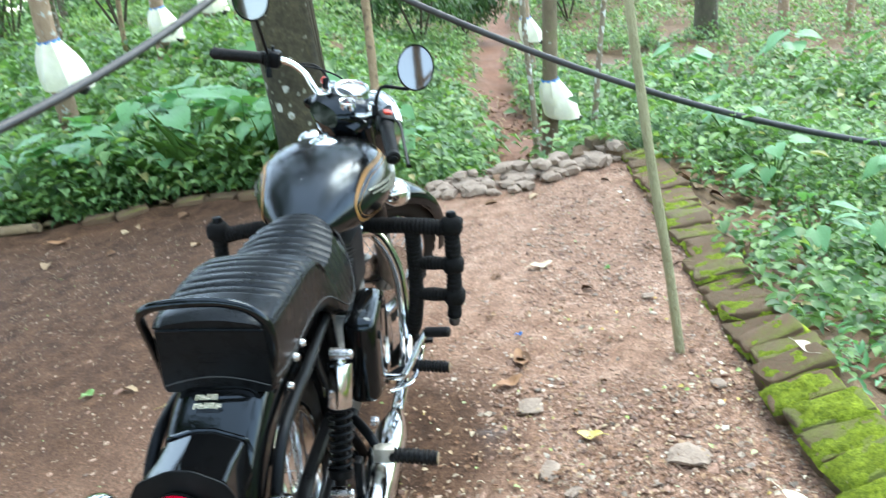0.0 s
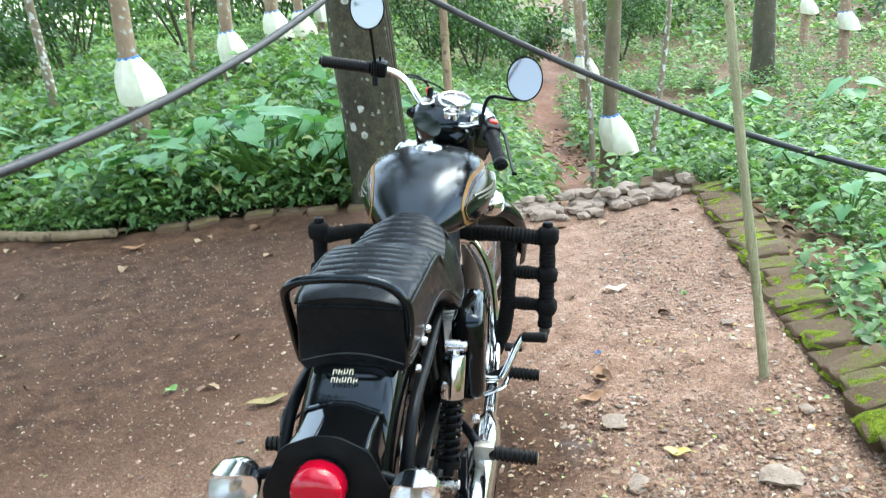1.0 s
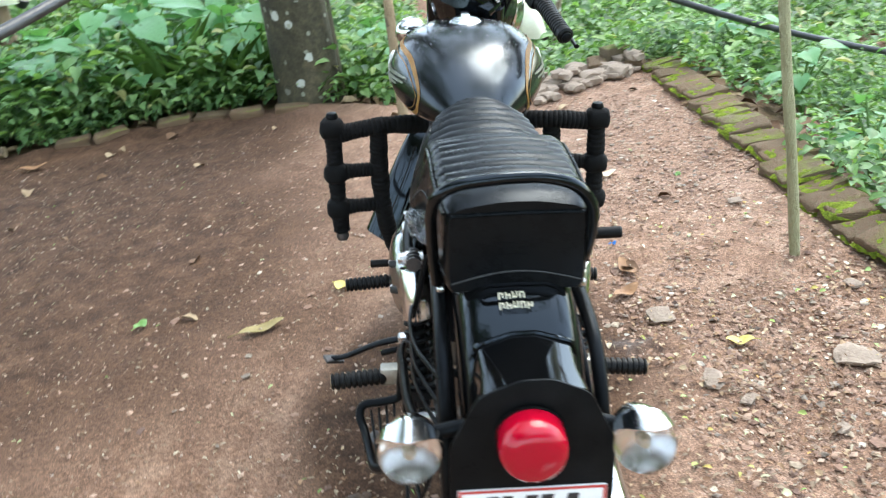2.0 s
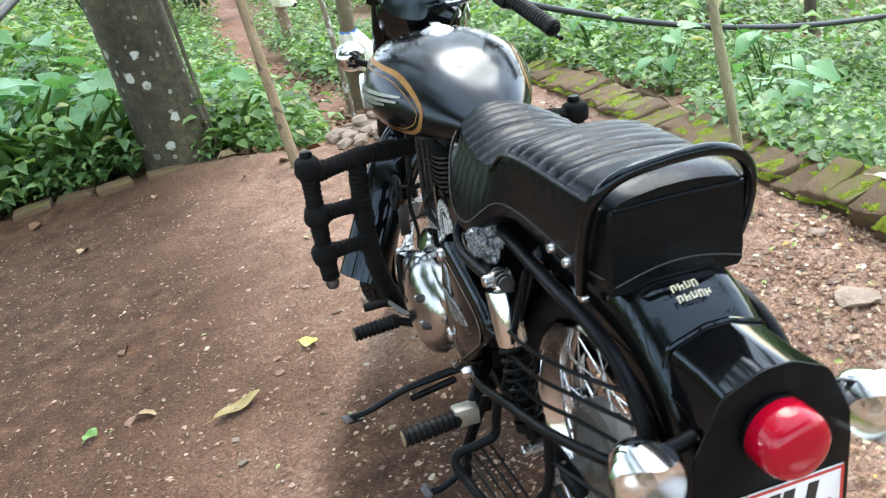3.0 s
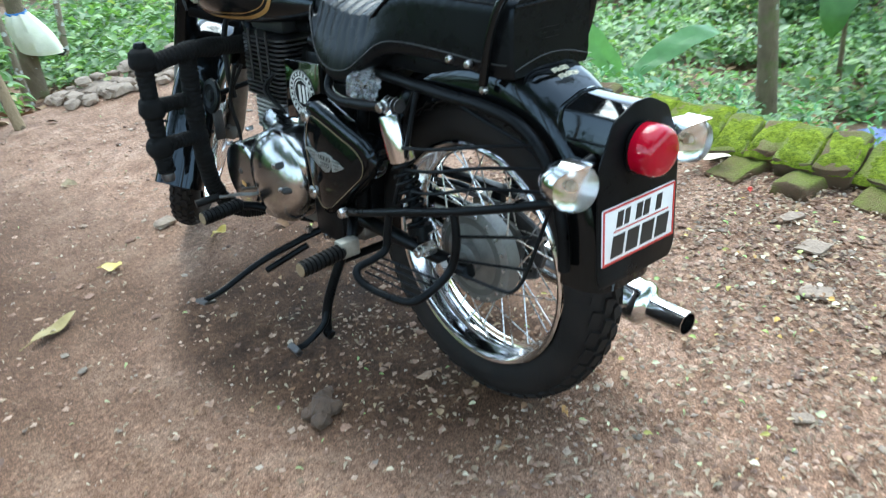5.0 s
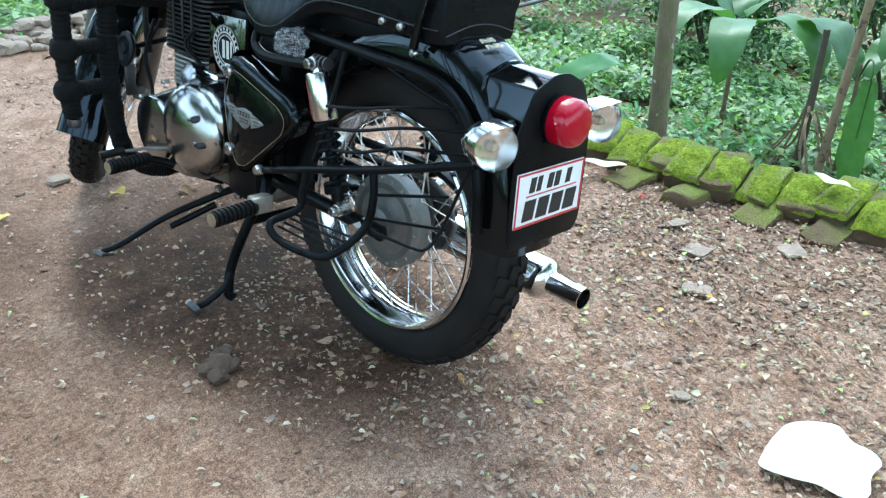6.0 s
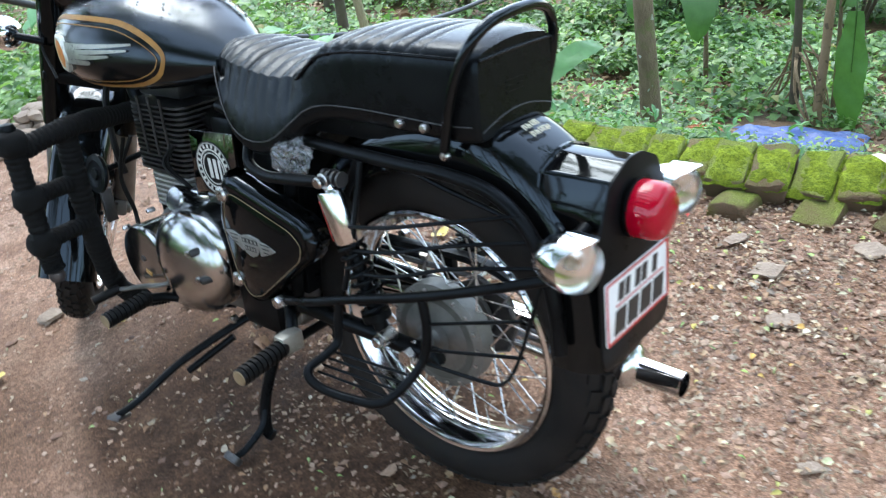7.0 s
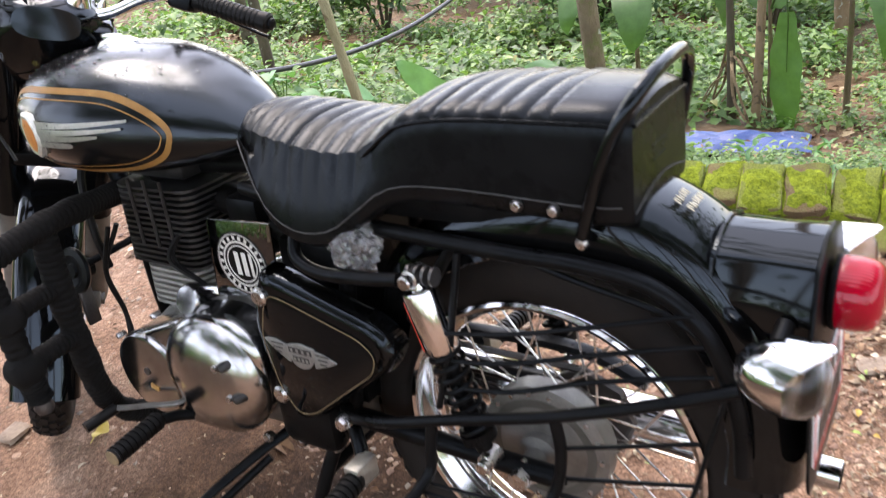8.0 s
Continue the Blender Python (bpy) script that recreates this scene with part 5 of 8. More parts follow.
# ---- materials of the ground and the plants ----
def earth_material():
    m, t, b = nodes("laterite_earth", (0.2, 0.12, 0.07), 0.85)
    b.inputs["Specular IOR Level"].default_value = 0.25
    big, mid, fine = noise_node(t, 0.9, 5), noise_node(t, 9.0, 6, 0.65), noise_node(t, 85.0, 5, 0.7)
    dry = ramp(t, mid.outputs["Fac"], [(0.28, (0.185, 0.105, 0.068)), (0.50, (0.310, 0.190, 0.128)), (0.72, (0.450, 0.305, 0.220))])
    # damp soil colours, set darker to carry shade as well
    wet_shade = ramp(t, mid.outputs["Fac"], [(0.30, (0.048, 0.026, 0.015)), (0.55, (0.108, 0.060, 0.035)), (0.75, (0.185, 0.110, 0.067))])
    wood = ramp(t, mid.outputs["Fac"], [(0.30, (0.075, 0.048, 0.027)), (0.50, (0.155, 0.100, 0.057)), (0.70, (0.235, 0.165, 0.098))])
    trod = ramp(t, mid.outputs["Fac"], [(0.30, (0.125, 0.062, 0.038)), (0.55, (0.215, 0.112, 0.070)), (0.75, (0.290, 0.175, 0.115))])
    at = t.nodes.new("ShaderNodeAttribute")
    at.attribute_name = "soil"
    sep = t.nodes.new("ShaderNodeSeparateColor")
    t.links.new(at.outputs["Color"], sep.inputs["Color"])

    def soft(out, k=0.35):
        a = t.nodes.new("ShaderNodeMath")
        a.operation = "MULTIPLY_ADD"
        t.links.new(mid.outputs["Fac"], a.inputs[0])
        a.inputs[1].default_value = k
        t.links.new(out, a.inputs[2])
        return ramp(t, a.outputs[0], [(0.42, 0.0), (0.80, 1.0)]).outputs["Color"]

    c = mix(t, soft(sep.outputs["Red"]), dry.outputs["Color"], wet_shade.outputs["Color"])
    c = mix(t, soft(sep.outputs["Green"]), c, wood.outputs["Color"])
    c = mix(t, soft(sep.outputs["Blue"]), c, trod.outputs["Color"])
    speck = ramp(t, fine.outputs["Fac"], [(0.36, (0.45, 0.42, 0.40)), (0.54, (1, 1, 1)), (0.70, (1.6, 1.55, 1.5))])
    c = mix(t, 0.75, c, mix(t, 1.0, c, speck.outputs["Color"], "MULTIPLY"))
    grit = noise_node(t, 290.0, 2, 0.5)
    c = mix(t, 1.0, c, ramp(t, grit.outputs["Fac"], [(0.34, (0.55, 0.52, 0.50)), (0.52, (1, 1, 1)), (0.68, (1.5, 1.45, 1.4))]).outputs["Color"], "MULTIPLY")
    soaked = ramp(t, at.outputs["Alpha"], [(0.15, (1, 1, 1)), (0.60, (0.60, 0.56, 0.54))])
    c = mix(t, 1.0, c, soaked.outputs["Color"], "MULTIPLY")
    t.links.new(c, b.inputs["Base Color"])
    g = ramp(t, big.outputs["Fac"], [(0.35, 0.62), (0.65, 0.92)])
    damp = mix(t, soft(sep.outputs["Red"]), g.outputs["Color"], (0.80, 0.80, 0.80))
    sheen = ramp(t, at.outputs["Alpha"], [(0.30, 0.16), (0.62, 0.5)])
    t.links.new(sheen.outputs["Color"], b.inputs["Specular IOR Level"])
    t.links.new(mix(t, ramp(t, at.outputs["Alpha"], [(0.40, 0.0), (0.62, 1.0)]).outputs["Color"], damp, (0.16, 0.16, 0.16)), b.inputs["Roughness"])
    n1 = bump(t, b, mid.outputs["Fac"], 0.40, 0.02)
    bump(t, b, fine.outputs["Fac"], 0.75, 0.008, n1)
    return m


def island_material(name, stops, rough=0.6, trans=0.0, vein=0.0, grain=60.0):
    """Colour by piece, with a fine mottling on top."""
    m, t, b = nodes(name, stops[0][1], rough)
    g = t.nodes.new("ShaderNodeNewGeometry")
    r = ramp(t, g.outputs["Random Per Island"], stops)
    n = noise_node(t, grain, 4)
    k = ramp(t, n.outputs["Fac"], [(0.3, 0.72), (0.7, 1.22)])
    t.links.new(mix(t, 1.0, r.outputs["Color"], k.outputs["Color"], "MULTIPLY"), b.inputs["Base Color"])
    if trans:
        b.inputs["Transmission Weight"].default_value = 0.0
        b.inputs["Subsurface Weight"].default_value = 0.0
        tr = t.nodes.new("ShaderNodeBsdfTranslucent")
        t.links.new(mix(t, 1.0, r.outputs["Color"], (1.35, 1.5, 0.7), "MULTIPLY"), tr.inputs["Color"])
        ms = t.nodes.new("ShaderNodeMixShader")
        ms.inputs[0].default_value = trans
        out = next(x for x in t.nodes if x.bl_idname == "ShaderNodeOutputMaterial")
        t.links.new(b.outputs[0], ms.inputs[1])
        t.links.new(tr.outputs[0], ms.inputs[2])
        t.links.new(ms.outputs[0], out.inputs["Surface"])
    bump(t, b, n.outputs["Fac"], 0.2, 0.003)
    return m


def bark_material(name, a, bcol, patch, patches=0.62, moss=None, rough_to=0.9, deep=0.02):
    m, t, b = nodes(name, a, 0.9)
    n = noise_node(t, 7.0, 6, 0.7, stretch=(1, 1, 0.6))
    spots = noise_node(t, 16.0, 2, 0.4)
    crack = noise_node(t, 46.0, 4, 0.7, stretch=(1, 1, 0.45))
    c = ramp(t, n.outputs["Fac"], [(0.3, a), (0.7, bcol)]).outputs["Color"]
    s = ramp(t, spots.outputs["Fac"], [(patches, 0.0), (patches + 0.03, 1.0)])
    c = mix(t, s.outputs["Color"], c, patch)
    if moss:
        mo = noise_node(t, 4.0, 5, 0.7)
        c = mix(t, ramp(t, mo.outputs["Fac"], [(0.50, 0.0), (0.66, 0.75)]).outputs["Color"], c, moss)
    t.links.new(c, b.inputs["Base Color"])
    bump(t, b, crack.outputs["Fac"], rough_to, deep)
    return m


def brick_material():
    m, t, b = nodes("mossy_brick", (0.3, 0.15, 0.08), 0.9)
    oi = t.nodes.new("ShaderNodeObjectInfo")
    base = ramp(t, oi.outputs["Random"], [(0.0, (0.20, 0.105, 0.062)), (0.5, (0.29, 0.155, 0.090)), (1.0, (0.235, 0.155, 0.105))])
    n, big = noise_node(t, 24.0, 6, 0.7, "Generated"), noise_node(t, 5.0, 4, 0.6)
    grime = mix(t, ramp(t, n.outputs["Fac"], [(0.35, 0.0), (0.65, 0.8)]).outputs["Color"], base.outputs["Color"], (0.15, 0.130, 0.060))
    mossy = ramp(t, n.outputs["Fac"], [(0.3, (0.120, 0.165, 0.014)), (0.50, (0.230, 0.290, 0.028)), (0.70, (0.350, 0.420, 0.048))])
    g = t.nodes.new("ShaderNodeNewGeometry")
    sep = t.nodes.new("ShaderNodeSeparateXYZ")
    t.links.new(g.outputs["Normal"], sep.inputs[0])
    add = t.nodes.new("ShaderNodeMath")
    add.operation = "MULTIPLY_ADD"
    t.links.new(sep.outputs["Z"], add.inputs[0])
    add.inputs[1].default_value = 0.30
    mul = t.nodes.new("ShaderNodeMath")
    mul.operation = "MULTIPLY_ADD"
    t.links.new(oi.outputs["Random"], mul.inputs[0])
    mul.inputs[1].default_value = 0.22
    t.links.new(big.outputs["Fac"], mul.inputs[2])
    wet_end = t.nodes.new("ShaderNodeSeparateXYZ")
    t.links.new(g.outputs["Position"], wet_end.inputs[0])
    along = t.nodes.new("ShaderNodeMapRange")
    t.links.new(wet_end.outputs["Y"], along.inputs["Value"])
    for k, v in (("From Min", 1.4), ("From Max", 0.0), ("To Min", -0.10), ("To Max", 0.07)):
        along.inputs[k].default_value = v
    spread = t.nodes.new("ShaderNodeMath")
    t.links.new(mul.outputs[0], spread.inputs[0])
    t.links.new(along.outputs["Result"], spread.inputs[1])
    t.links.new(spread.outputs[0], add.inputs[2])
    f = ramp(t, add.outputs[0], [(0.74, 0.0), (1.0, 0.90)])
    t.links.new(mix(t, f.outputs["Color"], grime, mossy.outputs["Color"]), b.inputs["Base Color"])
    bump(t, b, n.outputs["Fac"], 1.0, 0.02)
    return m


def moss_material():
    m, t, b = nodes("green_moss", (0.2, 0.3, 0.02), 0.95)
    b.inputs["Specular IOR Level"].default_value = 0.15
    big, tuft, fine = noise_node(t, 14.0, 4, 0.6), noise_node(t, 90.0, 4, 0.7), noise_node(t, 420.0, 3, 0.6)
    c = ramp(t, big.outputs["Fac"], [(0.30, (0.115, 0.150, 0.016)), (0.48, (0.225, 0.285, 0.026)), (0.68, (0.345, 0.430, 0.040))]).outputs["Color"]
    c = mix(t, 1.0, c, ramp(t, tuft.outputs["Fac"], [(0.34, (0.50, 0.55, 0.55)), (0.52, (1, 1, 1)), (0.70, (1.35, 1.3, 1.2))]).outputs["Color"], "MULTIPLY")
    c = mix(t, 1.0, c, ramp(t, fine.outputs["Fac"], [(0.34, (0.62, 0.62, 0.60)), (0.60, (1.15, 1.15, 1.1))]).outputs["Color"], "MULTIPLY")
    t.links.new(c, b.inputs["Base Color"])
    n1 = bump(t, b, tuft.outputs["Fac"], 1.0, 0.012)
    bump(t, b, fine.outputs["Fac"], 0.8, 0.004, n1)
    return m


EARTH = earth_material()
MOSS = moss_material()
GREENS = [(0.0, (0.052, 0.108, 0.038)), (0.3, (0.102, 0.198, 0.068)), (0.6, (0.162, 0.290, 0.100)), (0.86, (0.222, 0.360, 0.124)), (0.97, (0.270, 0.410, 0.140)), (1.0, (0.330, 0.290, 0.110))]
HERB = island_material("herb_leaf", GREENS, 0.5, 0.30)
BROAD = island_material("broad_leaf", [(0.0, (0.090, 0.240, 0.095)), (0.5, (0.140, 0.320, 0.130)), (1.0, (0.200, 0.400, 0.155))], 0.42, 0.25, grain=22)
# darker than the leaf's own green, for the shade it hangs in
BANANA = island_material("banana_leaf", [(0.0, (0.048, 0.120, 0.036)), (0.6, (0.080, 0.175, 0.050)), (1.0, (0.130, 0.240, 0.064))], 0.42, 0.35, grain=12)
YOUNG = island_material("young_banana_leaf", [(0.0, (0.090, 0.215, 0.075)), (0.6, (0.125, 0.270, 0.090)), (1.0, (0.175, 0.330, 0.110))], 0.42, 0.35, grain=12)
GRASS = island_material("grass_blade", [(0.0, (0.045, 0.120, 0.020)), (1.0, (0.130, 0.240, 0.050))], 0.5, 0.25)
CANOPY = island_material("canopy_leaf", [(0.0, (0.020, 0.055, 0.016)), (0.6, (0.045, 0.110, 0.030)), (1.0, (0.085, 0.170, 0.045))], 0.5, 0.30)
LITTER = island_material("leaf_litter", [(0.0, (0.085, 0.042, 0.020)), (0.4, (0.180, 0.095, 0.045)), (0.75, (0.290, 0.180, 0.095)), (1.0, (0.420, 0.320, 0.190))], 0.75)
FLAKE = island_material("petal_flake", [(0.0, (0.20, 0.135, 0.085)), (0.45, (0.25, 0.175, 0.11)), (0.85, (0.38, 0.30, 0.20)), (0.96, (0.48, 0.41, 0.29)), (1.0, (0.24, 0.40, 0.10))], 0.75)
PEBBLE = island_material("laterite_pebble", [(0.0, (0.160, 0.095, 0.067)), (0.25, (0.285, 0.175, 0.122)), (0.60, (0.410, 0.272, 0.192)), (0.84, (0.480, 0.345, 0.250)), (0.95, (0.240, 0.200, 0.165)), (1.0, (0.500, 0.410, 0.320))], 0.85, grain=90)
CHIP = island_material("stone_chip", [(0.0, (0.110, 0.064, 0.045)), (0.22, (0.235, 0.136, 0.093)), (0.52, (0.320, 0.190, 0.128)), (0.78, (0.410, 0.275, 0.187)), (0.88, (0.170, 0.140, 0.110)), (0.96, (0.420, 0.320, 0.220)), (1.0, (0.600, 0.540, 0.440))], 0.8, grain=120)
FRAGMENT = island_material("leaf_fragment", [(0.0, (0.130, 0.066, 0.032)), (0.35, (0.220, 0.112, 0.056)), (0.65, (0.320, 0.190, 0.100)), (0.86, (0.450, 0.340, 0.200)), (0.94, (0.660, 0.590, 0.440)), (0.97, (0.300, 0.450, 0.120)), (1.0, (0.560, 0.300, 0.070))], 0.7)
STONE = surface("rough_stone", (0.200, 0.145, 0.105), (0.400, 0.315, 0.240), (0.8, 0.95), 0.0, 9, 70, 0.6, 0.008)
BARK = bark_material("rubber_tree_bark", (0.250, 0.160, 0.098), (0.390, 0.280, 0.185), (0.50, 0.49, 0.43), 0.64)
BARK_GREY = bark_material("grey_tree_bark", (0.048, 0.041, 0.026), (0.110, 0.092, 0.058), (0.48, 0.49, 0.43), 0.70, (0.066, 0.074, 0.030), 0.6, 0.008)
BARK_LICHEN = bark_material("lichen_bark", (0.200, 0.155, 0.100), (0.320, 0.255, 0.175), (0.62, 0.61, 0.55), 0.56)
def old_bark_material():
    """Smooth olive-grey bark with round white lichen, warts and dark seams."""
    m, t, b = nodes("old_olive_bark", (0.05, 0.05, 0.03), 0.85)
    big, mid, fine = noise_node(t, 3.5, 5, 0.65, stretch=(1, 1, 0.5)), noise_node(t, 22.0, 5, 0.7), noise_node(t, 110.0, 4, 0.7)
    c = ramp(t, big.outputs["Fac"], [(0.32, (0.028, 0.025, 0.013)), (0.52, (0.060, 0.053, 0.028)), (0.70, (0.105, 0.088, 0.053))]).outputs["Color"]
    c = mix(t, 1.0, c, ramp(t, mid.outputs["Fac"], [(0.32, (0.55, 0.55, 0.50)), (0.52, (1, 1, 1)), (0.70, (1.5, 1.5, 1.4))]).outputs["Color"], "MULTIPLY")
    c = mix(t, 1.0, c, ramp(t, fine.outputs["Fac"], [(0.34, (0.65, 0.65, 0.62)), (0.66, (1.3, 1.3, 1.25))]).outputs["Color"], "MULTIPLY")
    co = t.nodes.new("ShaderNodeTexCoord")
    warp = t.nodes.new("ShaderNodeMix")
    warp.data_type = "RGBA"
    warp.inputs[0].default_value = 0.035
    t.links.new(co.outputs["Object"], warp.inputs[6])
    t.links.new(mid.outputs["Color"], warp.inputs[7])
    for scale, keep, size, colour in ((13.0, 0.90, 0.30, (0.50, 0.52, 0.45)), (30.0, 0.92, 0.36, (0.26, 0.27, 0.20))):
        v = t.nodes.new("ShaderNodeTexVoronoi")
        v.inputs["Scale"].default_value = scale
        t.links.new(warp.outputs[2], v.inputs["Vector"])
        rnd = t.nodes.new("ShaderNodeSeparateColor")
        t.links.new(v.outputs["Color"], rnd.inputs["Color"])
        chosen = ramp(t, rnd.outputs["Red"], [(keep, 0.0), (keep + 0.02, 1.0)]).outputs["Color"]
        disc = ramp(t, v.outputs["Distance"], [(size, 0.9), (size + 0.09, 0.0)]).outputs["Color"]
        c = mix(t, mix(t, 1.0, chosen, disc, "MULTIPLY"), c, colour)
    t.links.new(c, b.inputs["Base Color"])
    n1 = bump(t, b, mid.outputs["Fac"], 0.8, 0.012)
    bump(t, b, fine.outputs["Fac"], 0.6, 0.004, n1)
    return m


OLD_BARK = old_bark_material()
BARK_MOSS = bark_material("mossy_bark", (0.135, 0.102, 0.062), (0.235, 0.180, 0.112), (0.50, 0.50, 0.44), 0.70, (0.115, 0.165, 0.035))
BAMBOO = bark_material("dry_green_stick", (0.290, 0.275, 0.150), (0.400, 0.375, 0.220), (0.200, 0.170, 0.100), 0.66)
STICK = bark_material("brown_stick", (0.220, 0.155, 0.085), (0.320, 0.235, 0.135), (0.130, 0.095, 0.055), 0.60)
HOSE = surface("grey_hose", (0.016, 0.016, 0.017), (0.048, 0.048, 0.047), (0.35, 0.5), 0.0, 8, 150, 0.1)
BAG = surface("milky_plastic_bag", (0.58, 0.57, 0.40), (0.72, 0.70, 0.54), (0.35, 0.55), 0.0, 8, 60, 0.3, 0.004)
_b = BAG.node_tree.nodes["Principled BSDF"]
_b.inputs["Subsurface Weight"].default_value = 0.5
_b.inputs["Subsurface Radius"].default_value = (0.05, 0.05, 0.03)
BLUE = surface("blue_tie", (0.02, 0.13, 0.42), (0.05, 0.24, 0.58), (0.4, 0.6), 0.0, 30, 200, 0.2)
CUP = surface("black_cup", (0.008, 0.008, 0.008), (0.02, 0.02, 0.02), (0.35, 0.5), 0.0, 30, 200, 0.05)
TARP = surface("blue_tarpaulin", (0.022, 0.052, 0.190), (0.060, 0.115, 0.320), (0.40, 0.55), 0.0, 6, 60, 0.6, 0.012)
RUST = surface("rusty_sheet", (0.23, 0.075, 0.030), (0.36, 0.140, 0.060), (0.7, 0.9), 0.2, 14, 120, 0.4, 0.004)
BRICK = brick_material()
YELLOW_LEAF = surface("yellow_leaf", (0.58, 0.44, 0.09), (0.70, 0.58, 0.20), (0.5, 0.65), 0.0, 20, 150, 0.2)
OLIVE_LEAF = surface("drying_leaf", (0.22, 0.17, 0.055), (0.36, 0.28, 0.110), (0.5, 0.65), 0.0, 14, 120, 0.3)
PALE_LEAF = surface("pale_dry_leaf", (0.60, 0.50, 0.32), (0.72, 0.64, 0.46), (0.6, 0.75), 0.0, 14, 120, 0.3)
FRESH_LEAF = surface("fresh_leaf", (0.13, 0.26, 0.06), (0.20, 0.36, 0.10), (0.45, 0.6), 0.0, 30, 150, 0.2)
BROWN_LEAF = surface("brown_leaf", (0.24, 0.12, 0.055), (0.38, 0.21, 0.10), (0.6, 0.8), 0.0, 20, 120, 0.3)
PAPER = surface("white_paper", (0.74, 0.73, 0.70), (0.82, 0.81, 0.78), (0.55, 0.7), 0.0, 8, 80, 0.3, 0.003)

# ---- the lie of the land ----
EDGE = [(-300, 6.0), (-6.0, 4.3), (-3.74, 3.84), (-3.15, 3.66), (-2.5, 3.72), (-1.8, 3.90), (-1.1, 3.87), (-0.57, 3.78), (-0.2, 3.50), (0.25, 3.52), (0.77, 3.58), (1.1, 3.74), (1.42, 3.85), (3.0, 3.85)]
DROP = [(-3.2, 0.10, 1.0), (-0.9, 2.8, 5.0), (0.0, 3.5, 5.7), (0.8, 2.2, 4.6), (1.55, 1.45, 3.2), (1.72, 0.60, 2.0), (1.9, 0.12, 1.0), (3.2, 0.10, 1.0)]


def line_at(table, x, c=1):
    for a, b in zip(table, table[1:]):
        if x <= b[0]:
            f = max(0.0, (x - a[0]) / (b[0] - a[0]))
            return a[c] + (b[c] - a[c]) * f
    return table[-1][c]


def outside(x, y):
    """Metres beyond the edge of the yard; below 0 within it."""
    return max(x - 1.40, y - line_at(EDGE, x))


def land(x, y):
    d = outside(x, y)
    if d <= 0:
        return 0.0
    a = math.atan2(y - 1.5, x)
    return -line_at(DROP, a) * (1 - math.exp(-d / line_at(DROP, a, 2))) + (0.055 * min(d, 14.0) if a > 1.70 else 0.0) * min(1, (a - 1.70) / 0.2)

PATHWAY = [(0.10, 3.5), (0.25, 4.5), (0.45, 6.0), (0.55, 8.0), (0.45, 11.0), (0.2, 15.0), (0.1, 20.0), (0.4, 28.0), (0.4, 60.0)]


def off_path(x, y):
    """Metres from the middle of the trodden path beyond the stones."""
    if y < 3.5:
        return 9.0
    ys = [p[1] for p in PATHWAY]
    px = float(np.interp(y, ys, [p[0] for p in PATHWAY]))
    return abs(x - px) * (0.55 if x > px and y < 8.5 else 1.0) + 0.12 * noise.noise(Vector((x, y * 1.3, 3)))


